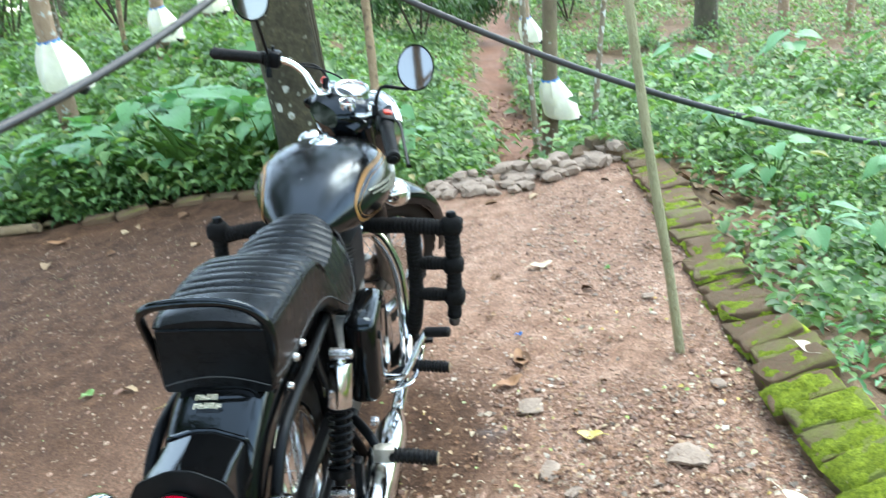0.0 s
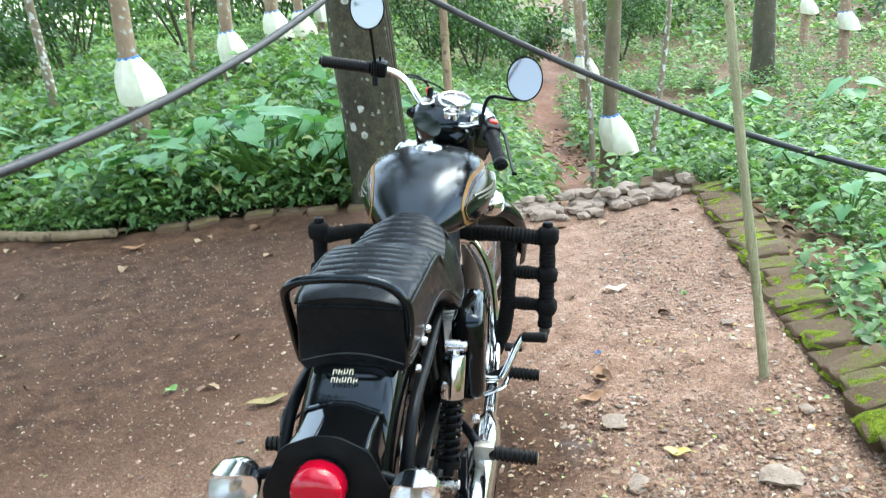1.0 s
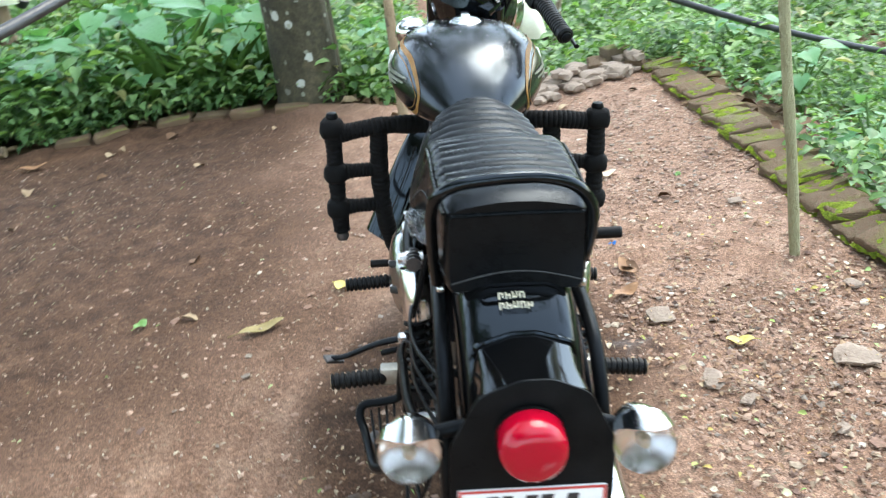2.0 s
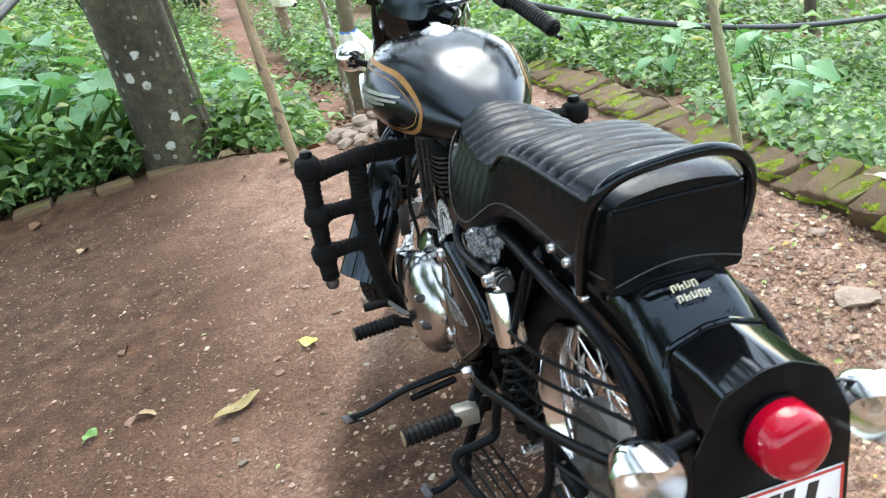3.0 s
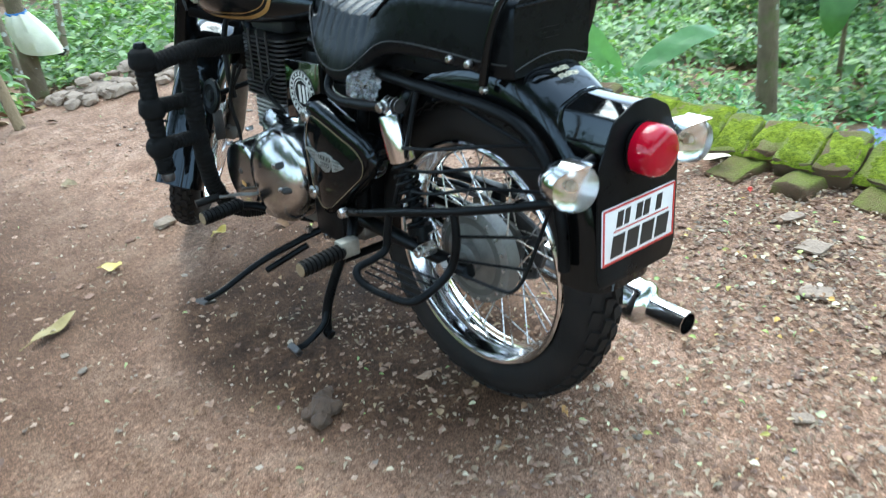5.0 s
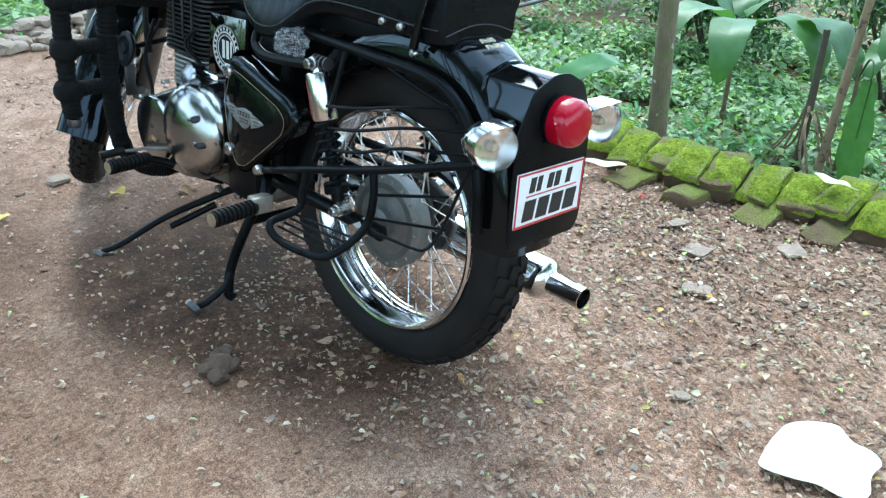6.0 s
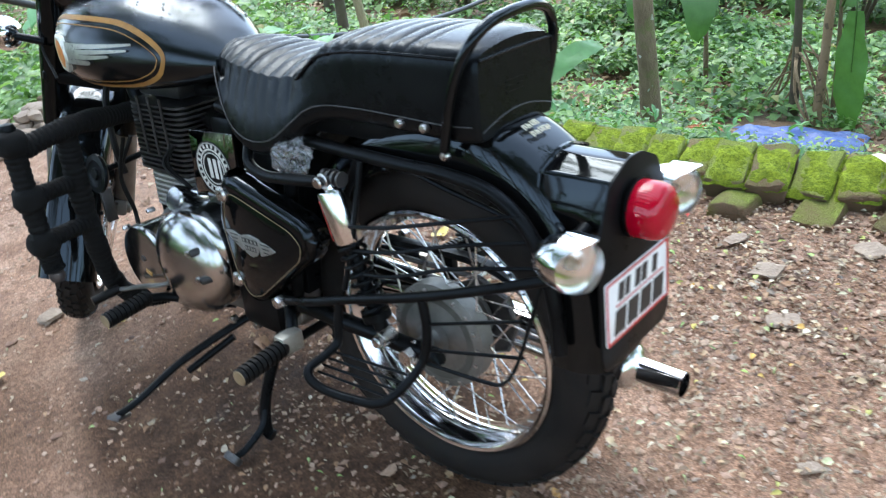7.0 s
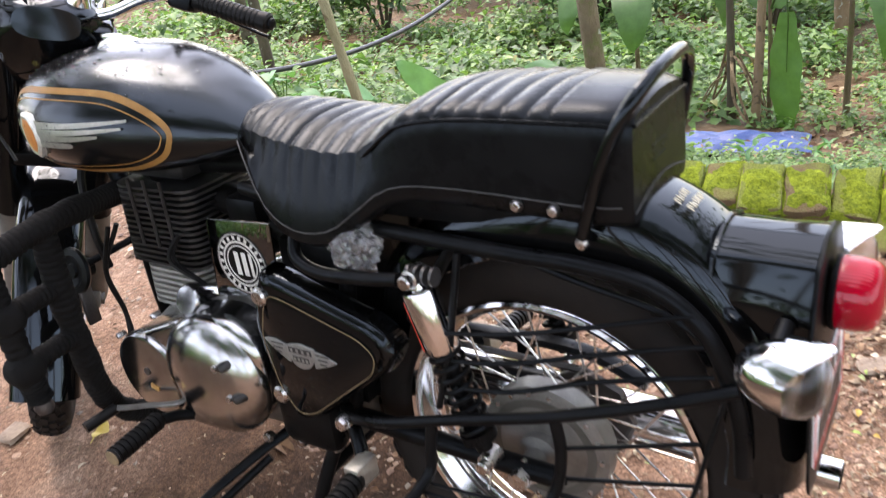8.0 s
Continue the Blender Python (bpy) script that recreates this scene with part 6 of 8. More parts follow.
def ground_mesh():
    def axis(lo, hi, step, far):
        inner = list(np.arange(lo, hi + 1e-6, step))
        out, s = [], step
        v = hi
        while v < far:
            s *= 1.22
            v += s
            out.append(v)
        back, s, v = [], step, lo
        while v > -far:
            s *= 1.22
            v -= s
            back.append(v)
        return back[::-1] + inner + out

    xs, ys = axis(-4.2, 3.4, 0.045, 320), axis(-1.6, 5.2, 0.045, 320)
    verts, soil = [], []
    for y in ys:
        for x in xs:
            d = outside(x, y)
            z = land(x, y)
            r = 0.010 * noise.noise(Vector((x * 1.7, y * 1.7, 0))) + 0.006 * noise.noise(Vector((x * 6, y * 6, 1))) + 0.0035 * noise.noise(Vector((x * 19, y * 19, 2)))
            if d > 0:
                r += min(d, 3) * 0.05 * noise.noise(Vector((x * 0.9, y * 0.9, 5)))
            if d > -0.25 and x < 0:
                r += 0.035 * max(0, 1 - abs(d + 0.05) / 0.22) * (0.6 + noise.noise(Vector((x * 3, y * 3, 8))))
            verts.append((x, y, z + r - 0.006))
            # damp left yard; its dark tone also paints in the tree shade
            wet_shade = 0.36 * (1 - math.tanh((x + 0.55 + 0.75 * noise.noise(Vector((x * 0.8, y * 0.8, 4))) + 0.3 * noise.noise(Vector((x * 2.6, y * 2.6, 14)))) * 1.4))
            wet_shade *= min(1.0, max(0.26, 0.50 + 0.50 * y))
            # damp patches under the motorcycle, spread to paint its shadow too
            wet_shade = max(wet_shade, 1.05 * math.exp(-(((x + 0.10) / 0.42) ** 2 + ((y - 0.45) / 0.70) ** 2)))
            wet_shade = max(wet_shade, 0.9 * math.exp(-(((x - 0.10) / 0.42) ** 2 + ((y - 0.75) / 0.55) ** 2)))
            wet_shade = max(wet_shade, 1.10 * math.exp(-(((x + 0.28) / 0.30) ** 2 + ((y - 0.62) / 0.50) ** 2)))
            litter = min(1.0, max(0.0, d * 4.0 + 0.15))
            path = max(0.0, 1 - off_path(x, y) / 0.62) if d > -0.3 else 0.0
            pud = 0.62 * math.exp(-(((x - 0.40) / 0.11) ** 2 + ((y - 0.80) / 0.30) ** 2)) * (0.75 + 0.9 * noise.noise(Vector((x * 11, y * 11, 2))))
            wet_shade = max(wet_shade, pud)
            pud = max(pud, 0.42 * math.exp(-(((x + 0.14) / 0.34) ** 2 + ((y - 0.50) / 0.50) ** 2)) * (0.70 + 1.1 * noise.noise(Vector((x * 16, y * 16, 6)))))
            soil.append((wet_shade, litter, path, max(0.0, min(1.0, pud))))
    nx = len(xs)
    faces = [(j * nx + i, j * nx + i + 1, (j + 1) * nx + i + 1, (j + 1) * nx + i) for j in range(len(ys) - 1) for i in range(nx - 1)]
    me = bpy.data.meshes.new("ground")
    me.from_pydata(verts, [], faces)
    col = me.color_attributes.new("soil", "FLOAT_COLOR", "POINT")
    col.data.foreach_set("color", np.array(soil, dtype=np.float32).ravel())
    me.polygons.foreach_set("use_smooth", [True] * len(me.polygons))
    me.materials.append(EARTH)
    return me


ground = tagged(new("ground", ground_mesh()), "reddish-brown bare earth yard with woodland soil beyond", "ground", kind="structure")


def pieces(name, verts, faces, material, label, category, smooth=False):
    me = bpy.data.meshes.new(name)
    me.from_pydata(verts, [], faces)
    me.materials.append(material)
    if smooth:
        me.polygons.foreach_set("use_smooth", [True] * len(me.polygons))
    return tagged(new(name, me), label, category, kind="stuff")


# ---- leaves, many at once ----
def leaf_cloud(spots, rng, fold=0.25, fine=False, far=False):
    """spots: rows of base x, y, z, way (yaw), pitch, length, width. Each leaf: a folded, drooping blade of eight faces, of more when fine, of four when far."""
    s = np.asarray(spots, float)
    n = len(s)
    u = np.array([0.0, 0.30, 0.30, 0.30, 0.68, 0.68, 0.68, 1.0])
    v = np.array([0.0, -0.5, 0.0, 0.5, -0.40, 0.0, 0.40, 0.0])
    w = np.array([0.0, 0.10, 0.0, 0.10, 0.06, -0.05, 0.06, -0.20])
    f = [(0, 2, 1), (0, 3, 2), (1, 2, 5), (1, 5, 4), (2, 3, 6), (2, 6, 5), (4, 5, 7), (5, 6, 7)]
    if far:
        u = np.array([0.0, 0.42, 0.42, 0.42, 1.0])
        v = np.array([0.0, -0.5, 0.0, 0.5, 0.0])
        w = np.array([0.0, 0.09, 0.0, 0.09, -0.20])
        f = [(0, 2, 1), (0, 3, 2), (1, 2, 4), (2, 3, 4)]
    if fine:
        u = np.array([0.0, 0.12, 0.12, 0.12, 0.36, 0.36, 0.36, 0.64, 0.64, 0.64, 0.86, 0.86, 0.86, 1.0])
        v = np.array([0.0, -0.30, 0.0, 0.30, -0.50, 0.0, 0.50, -0.44, 0.0, 0.44, -0.22, 0.0, 0.22, 0.0])
        w = np.array([0.0, 0.06, 0.02, 0.06, 0.10, 0.0, 0.10, 0.06, -0.04, 0.06, -0.04, -0.10, -0.04, -0.20])
        f = [(0, 2, 1), (0, 3, 2), (10, 11, 13), (11, 12, 13)]
        for a in (1, 4, 7):
            f += [(a, a + 1, a + 4), (a, a + 4, a + 3), (a + 1, a + 2, a + 5), (a + 1, a + 5, a + 4)]
    L, W = s[:, 5:6], s[:, 6:7]
    lx, ly, lz = u * L, v * W, (w - 0.10) * L * (0.6 + 0.8 * rng.random((n, 1))) + np.abs(v) * W * fold
    cp, sp, cy, sy = np.cos(s[:, 4:5]), np.sin(s[:, 4:5]), np.cos(s[:, 3:4]), np.sin(s[:, 3:4])
    roll = (rng.random((n, 1)) - 0.5) * 0.9
    cr, sr = np.cos(roll), np.sin(roll)
    ly, lz = ly * cr - lz * sr, ly * sr + lz * cr
    fx, fz = lx * cp - lz * sp, lx * sp + lz * cp
    X, Y, Z = s[:, 0:1] + fx * cy - ly * sy, s[:, 1:2] + fx * sy + ly * cy, s[:, 2:3] + fz
    verts = np.stack([X, Y, Z], -1).reshape(-1, 3)
    f = np.array(f)
    faces = (f[None] + len(u) * np.arange(n)[:, None, None]).reshape(-1, 3)
    return verts, faces


def mesh_np(name, verts, faces, material, smooth=True):
    me = bpy.data.meshes.new(name)
    me.vertices.add(len(verts))
    me.vertices.foreach_set("co", np.asarray(verts, np.float32).ravel())
    me.loops.add(len(faces) * 3)
    me.loops.foreach_set("vertex_index", np.asarray(faces, np.int32).ravel())
    me.polygons.add(len(faces))
    me.polygons.foreach_set("loop_start", np.arange(0, 3 * len(faces), 3, dtype=np.int32))
    me.polygons.foreach_set("use_smooth", np.full(len(faces), smooth))
    me.update(calc_edges=True)
    me.materials.append(material)
    return me


def herbs(rng, count, near, far, box, size, tall, per, keep=None):
    """Low leafy plants between two distances from the yard's edge."""
    spots = []
    tries = 0
    while count > 0 and tries < 400000:
        tries += 1
        x, y = rng.uniform(box[0], box[1]), rng.uniform(box[2], box[3])
        d = outside(x, y)
        if not near < d < far or (y < 9.5 and math.hypot(x - 0.9, y - 7.9) < 0.55) or off_path(x, y) < rng.uniform(0.25, 0.80) or (4.9 < x < 6.3 and 0.3 < y < 1.8) or (keep and not keep(x, y)):
            continue
        patchy = noise.noise(Vector((x * 0.55, y * 0.55, 7))) + 0.5 * noise.noise(Vector((x * 1.7, y * 1.7, 9)))
        if patchy < (rng.uniform(-0.45, 0.25) if x > 1.5 else rng.uniform(-0.65, 0.10)):
            continue
        count -= 1
        z = land(x, y)
        low = 0.55 if x > 1.4 and y < 1.2 else 1.0
        h = low * tall * rng.uniform(0.35, 1.0) * (1.0 + 0.5 * patchy)
        k = rng.integers(per[0], per[1] + 1)
        yaw = rng.uniform(0, 6.28)
        for j in range(k):
            up = h * (0.35 + 0.65 * (j + 1) / k) * rng.uniform(0.8, 1.1)
            yaw += 2.4 + rng.uniform(-0.4, 0.4)
            out = rng.uniform(0.0, 0.35) * h
            L = size * rng.uniform(0.6, 1.25) * (0.6 if low < 1 else 1.0)
            spots.append((x + out * math.cos(yaw), y + out * math.sin(yaw), z + up, yaw, rng.uniform(-0.5, 0.45), L, L * rng.uniform(0.50, 0.72)))
    return spots


nrng = np.random.default_rng(3)


def open_slope(x, y):
    """Hardly any tall herbs behind the bricks."""
    return not (x > 1.2 and y < 9.0) or (y > 3 and nrng.random() < 0.05)


def modest(x, y):
    """The slope behind the bricks is more open."""
    if x > 1.4 and y < 1.0:
        return nrng.random() < (0.72 if x < 4 else 0.85)
    return True


spots = herbs(nrng, 7200, 0.03, 3.2, (-5.5, 5.2, -4.5, 7.5), 0.062, 0.26, (7, 11), modest)
tall_spots = herbs(nrng, 1700, 0.10, 3.4, (-5.5, 5.2, -0.6, 7.5), 0.098, 0.50, (9, 14), open_slope)
tagged(new("tall_herbs", mesh_np("tall_herbs", *leaf_cloud(tall_spots, nrng, 0.25, True), HERB)), "taller leafy green herbs beside the yard", "undergrowth", kind="stuff")
tagged(new("undergrowth", mesh_np("undergrowth", *leaf_cloud(spots, nrng), HERB)), "dense low green undergrowth beside the yard", "undergrowth", kind="stuff")
spots = herbs(nrng, 5000, 2.6, 9.0, (-10, 11, -5, 14), 0.095, 0.34, (8, 12), modest)
spots += herbs(nrng, 1500, 2.6, 9.0, (-10, 11, -1.5, 14), 0.17, 0.70, (9, 14), open_slope)
spots += herbs(nrng, 1500, 3.0, 14.0, (6.2, 15, -2.5, 6.5), 0.15, 0.45, (9, 13))
spots += herbs(nrng, 2400, 2.2, 18.0, (-7, 6, 5.2, 22), 0.125, 0.40, (8, 12))
spots += herbs(nrng, 7000, 8.0, 26.0, (-26, 26, -3, 34), 0.135, 0.50, (8, 12))
spots += herbs(nrng, 4200, 22.0, 60.0, (-48, 48, -8, 66), 0.34, 1.0, (8, 11))
# clumps with darker leaves, painting in the shade of the far wood
dark = []
for n_clump in range(520):
    a, r0 = nrng.uniform(-0.35, 2.75), nrng.uniform(30, 62)
    cx, cy, tall = r0 * math.cos(a), 1.5 + r0 * math.sin(a), nrng.uniform(2.5, 8.0) * (0.4 if a < 0.9 else 1.0)
    if abs(cx - 0.4) < 2.0 and cy > 0:
        continue
    cz = land(cx, cy)
    for _ in range(120):
        h = tall * nrng.random() ** 0.8
        s = 1.7 * (1 - 0.3 * h / tall)
        L = nrng.uniform(0.25, 0.60)
        (dark if n_clump % 5 < 3 else spots).append((cx + nrng.normal(0, s), cy + nrng.normal(0, s), cz + h, nrng.uniform(0, 6.28), nrng.uniform(-0.9, 0.3), L, L * 0.5))
tagged(new("thicket", mesh_np("thicket", *leaf_cloud(dark, nrng, far=True), CANOPY)), "thicket far back in the wood, leaves darkened for its shade", "thicket", kind="stuff")
# unseen hedge added behind the yard to dim low sky in reflections
for _ in range(150):
    a, r0 = nrng.uniform(2.45, 5.9), nrng.uniform(8.5, 17)
    cx, cy, tall = r0 * math.cos(a), r0 * math.sin(a), nrng.uniform(1.2, 3.6)
    for _ in range(50):
        h = tall * nrng.random()
        L = nrng.uniform(0.25, 0.55)
        spots.append((cx + nrng.normal(0, 0.9), cy + nrng.normal(0, 0.9), h, nrng.uniform(0, 6.28), nrng.uniform(-0.9, 0.3), L, L * 0.5))
tagged(new("far_undergrowth", mesh_np("far_undergrowth", *leaf_cloud(spots, nrng, far=True), HERB)), "green undergrowth back among the trees and an added unseen hedge", "undergrowth", kind="stuff")


# fallen leaves, flakes and pebbles
def scatter(rng, count, box, accept):
    out = []
    while len(out) < count:
        x, y = rng.uniform(box[0], box[1]), rng.uniform(box[2], box[3])
        if accept(x, y):
            out.append((x, y))
    return out


def flat_leaves(rng, places, size, lift=0.004, aspect=(0.4, 0.7)):
    rows = []
    for x, y in places:
        L = rng.uniform(*size)
        rows.append((x, y, land(x, y) + lift + 0.006, rng.uniform(0, 6.28), rng.uniform(-0.12, 0.2), L, L * rng.uniform(*aspect)))
    return rows


rows = flat_leaves(nrng, scatter(nrng, 11000, (-6, 9, -4.5, 11), lambda x, y: outside(x, y) > 0.02 and (x > 1.4 or nrng.random() < 0.5)), (0.05, 0.15), 0.02)
rows += flat_leaves(nrng, scatter(nrng, 1500, (-1.6, 2.6, 3.7, 14), lambda x, y: outside(x, y) > 0.05 and off_path(x, y) < 1.1), (0.05, 0.14), 0.02)
rows += flat_leaves(nrng, scatter(nrng, 50, (-3.6, 1.3, 0.5, 3.8), lambda x, y: outside(x, y) < -0.02 and (nrng.random() < 0.25 or outside(x, y) > -0.5)), (0.04, 0.10))
tagged(new("leaf_litter", mesh_np("leaf_litter", *leaf_cloud(rows, nrng), LITTER)), "brown fallen leaves on the ground", "leaf litter", kind="stuff")


def yard_flake(x, y):
    return outside(x, y) < -0.03


rows = flat_leaves(nrng, scatter(nrng, 9000, (-3.2, 1.3, -1.5, 3.4), lambda x, y: yard_flake(x, y) and nrng.random() < 0.25 + 0.75 * max(0, noise.noise(Vector((x * 1.3, y * 1.3, 12))) + 0.35)), (0.006, 0.022), 0.0, (0.16, 0.45))
rows += flat_leaves(nrng, scatter(nrng, 6500, (-0.35, 1.3, -1.5, 0.7), lambda x, y: yard_flake(x, y) and nrng.random() < min(1.0, 0.25 + (0.4 - y) * 0.7) * min(1.0, 0.5 + x)), (0.006, 0.024), 0.001, (0.2, 0.55))
tagged(new("flakes", mesh_np("flakes", *leaf_cloud(rows, nrng, 0.1), FLAKE)), "small pale dry petals and leaf flakes on the earth", "flakes", kind="stuff")

ico = bmesh.new()
bmesh.ops.create_icosphere(ico, subdivisions=1, radius=1.0)
ICO_V = np.array([v.co[:] for v in ico.verts])
ICO_F = np.array([[v.index for v in f.verts] for f in ico.faces])
ico.free()
OCT_V = np.array([(1, 0, 0), (-1, 0, 0), (0, 1, 0), (0, -1, 0), (0, 0, 1), (0, 0, -1)], float)
OCT_F = np.array([(0, 2, 4), (2, 1, 4), (1, 3, 4), (3, 0, 4), (2, 0, 5), (1, 2, 5), (3, 1, 5), (0, 3, 5)])


def pebble_cloud(rng, places, size, ball=None):
    ball_v, ball_f = ball or (ICO_V, ICO_F)
    n = len(places)
    p = np.array(places)
    z = np.array([land(x, y) for x, y in places])
    r = size[0] * (size[1] / size[0]) ** (rng.random(n) ** 2.2)
    shape = rng.uniform(0.6, 1.25, (n, 1, 3)) * np.array([1.15, 1, 0.36])
    v = ball_v[None] * (1 + 0.30 * rng.standard_normal((n, len(ball_v), 1)).clip(-1.5, 1.5)) * shape * r[:, None, None]
    a = rng.uniform(0, 6.28, n)
    c, s = np.cos(a)[:, None], np.sin(a)[:, None]
    X, Y = v[..., 0] * c - v[..., 1] * s, v[..., 0] * s + v[..., 1] * c
    verts = np.stack([X + p[:, :1], Y + p[:, 1:], v[..., 2] + z[:, None] + 0.02 * r[:, None] - 0.0045], -1).reshape(-1, 3)
    faces = (ball_f[None] + len(ball_v) * np.arange(n)[:, None, None]).reshape(-1, 3)
    return verts, faces


def gravel(x, y):
    if not yard_flake(x, y):
        return False
    k = 1 / (1 + math.exp(-(x - 0.30 + 0.3 * noise.noise(Vector((x, y, 20)))) * 3.5))
    if y < -0.1:
        k = max(k, 0.35 + 0.4 * (x > -0.2))
    return nrng.random() < 0.05 + 0.95 * k


tagged(new("gravel", mesh_np("gravel", *pebble_cloud(nrng, scatter(nrng, 40000, (-2.6, 1.32, -1.6, 3.6), gravel), (0.0022, 0.0110), (OCT_V, OCT_F)), PEBBLE, False)), "small reddish laterite pebbles in the earth", "gravel", kind="stuff")


def chippings(x, y):
    """Coarse chips lie thickest between the wheel and the bricks."""
    if not yard_flake(x, y):
        return False
    k = 1 / (1 + math.exp(-(x - 0.42) * 6)) * (1.0 if y < 1.0 else 0.45)
    return nrng.random() < (0.04 + 0.96 * k) * (0.45 + 0.9 * max(0.0, 0.5 + noise.noise(Vector((x * 2.2, y * 2.2, 31)))))


tagged(new("stone_chips", mesh_np("stone_chips", *pebble_cloud(nrng, scatter(nrng, 7000, (-1.2, 1.32, -1.6, 3.6), chippings), (0.0040, 0.0150)), CHIP, False)), "coarse brown and tan stone chips on the earth", "gravel", kind="stuff")
rows = flat_leaves(nrng, scatter(nrng, 3800, (-0.5, 1.3, -1.5, 1.6), chippings), (0.008, 0.025), 0.004, (0.35, 0.8))
rows += flat_leaves(nrng, scatter(nrng, 1300, (-1.4, 1.2, -1.5, 0.5), yard_flake), (0.008, 0.022), 0.002, (0.25, 0.6))
tagged(new("leaf_fragments", mesh_np("leaf_fragments", *leaf_cloud(rows, nrng, 0.15), FRAGMENT)), "dry brown and pale leaf fragments on the earth", "leaf litter", kind="stuff")


# ---- trees ----
def trunk_mesh(base, way, dia, tall, seed, taper=0.5, seg=14, flare=1.25, wobble=0.02):
    r = random.Random(seed)
    pts = []
    n = max(8, int(tall * 3))
    for i in range(n + 1):
        h = tall * i / n - 0.12
        k = 1 if h > 0.05 else 0.3
        pts.append(Vector((way[0] * h + wobble * k * noise.noise(Vector((h * 0.9, seed * 3.1, 0))), way[1] * h + wobble * k * noise.noise(Vector((h * 0.9, seed * 3.1, 9))), h)))

    def radius(f):
        h = tall * f
        return dia / 2 * (1 - taper * f) * (1 + (flare - 1) * math.exp(-h / 0.22)) * (1 + 0.05 * noise.noise(Vector((h * 3, seed, 0))))
    bm = sweep(pts, radius, seg)
    for v in bm.verts:
        v.co += 0.05 * dia * noise.noise_vector(v.co * 5 + Vector((seed, 0, 0)))
    return bm


def crown_mesh(seed, centre, spread, count, size):
    r = np.random.default_rng(seed)
    rows = []
    for c in range(9):
        a = r.uniform(0, 6.28)
        q = np.array(centre) + np.array([math.cos(a), math.sin(a), 0]) * spread * r.uniform(0.2, 0.9) + np.array([0, 0, r.uniform(-0.4, 0.6) * spread])
        for _ in range(count // 9):
            p = q + 0.26 * spread * r.standard_normal(3).clip(-1.7, 1.7) * np.array([1, 1, 0.7])
            L = size * r.uniform(0.6, 1.2)
            rows.append((*p, r.uniform(0, 6.28), r.uniform(-0.9, 0.4), L, L * 0.45))
    return leaf_cloud(rows, r, far=True)


def bag_parts(tree, h, dia, seed, way):
    """A milky plastic skirt tied with a blue band, and the black cup below it."""
    r = random.Random(seed)
    c = Vector((way[0] * h, way[1] * h, h))
    R = dia / 2 * 1.04
    ang = r.uniform(-0.7, -0.2)
    rings = []
    for i in range(15):
        f = i / 14
        ring = []
        for k in range(28):
            a = 2 * math.pi * k / 28
            bulge = 0.030 * math.sin(math.pi * f) + 0.115 * f ** 0.8
            side = 1 + 0.95 * math.cos(a - ang) * f ** 0.7
            pleat = 1 + (0.05 * (1 - f) + 0.03) * math.sin(a * 9 + seed) + 0.10 * f * noise.noise(Vector((math.cos(a) * 1.5, math.sin(a) * 1.5, f * 2 + seed)))
            rr = (R + bulge * side) * pleat
            ring.append(c + Vector((rr * math.cos(a), rr * math.sin(a), -0.42 * f * (1 + 0.14 * math.cos(a - ang)) + 0.015)))
        rings.append(ring)
    inner = [[c + (p - c) * 0.985 for p in ring] for ring in rings[::-1]]
    bm = loft(rings + inner, caps=False)
    bag = part("plastic_bag", bm, BAG, tree, "milky plastic rain bag tied round the trunk")
    part("tie", lathe([(R * 1.02, -0.03), (R * 1.06 + 0.004, -0.025), (R * 1.06 + 0.004, 0.022), (R * 1.02, 0.03)], 24, Matrix.Translation(c) @ Matrix.Rotation(radians(8), 4, "X"), caps=False), BLUE, bag, "blue tie band")
    cup = c + Vector((math.cos(ang) * (R + 0.19), math.sin(ang) * (R + 0.19), -0.46))
    part("cup", lathe([(0.0, -0.05), (0.035, -0.048), (0.055, -0.01), (0.062, 0.025), (0.058, 0.027)], 18, Matrix.Translation(cup) @ Matrix.Rotation(0.4, 4, "Y")), CUP, bag, "black collecting cup")


def tree(base, way, dia, material, label, seed, bag=0.0, tall=7.0, crown=True, name="tree", group="rubber trees", spread=2.0, leaves=170):
    ob = thing(name, label, "tree", Matrix.Translation((base[0], base[1], land(base[0], base[1]))), group)
    part("trunk", trunk_mesh(base, way, dia, tall, seed), material, ob)
    if bag:
        bag_parts(ob, bag, dia * (1 - 0.5 * bag / tall), seed, way)
    # crowns stay out of view; their size sets how much sky they hide
    if crown:
        for k in range(4):
            a = seed * 1.3 + k * 1.7
            h0 = tall * (0.62 + 0.09 * k)
            p = Vector((way[0] * h0, way[1] * h0, h0))
            part("limb", sweep([p, p + Vector((0.5 * math.cos(a), 0.5 * math.sin(a), 0.5)), p + Vector((1.1 * math.cos(a), 1.1 * math.sin(a), 1.3))], lambda f: dia * 0.2 * (1 - 0.7 * f), 7, 8), material, ob)
        me = mesh_np("crown", *crown_mesh(seed, (way[0] * tall, way[1] * tall, tall + 1.6 + 0.5 * (spread - 1.9)), spread, leaves, 0.18 * spread ** 0.5), CANOPY)
        c = new("crown", me)
        c.parent = ob
    return ob


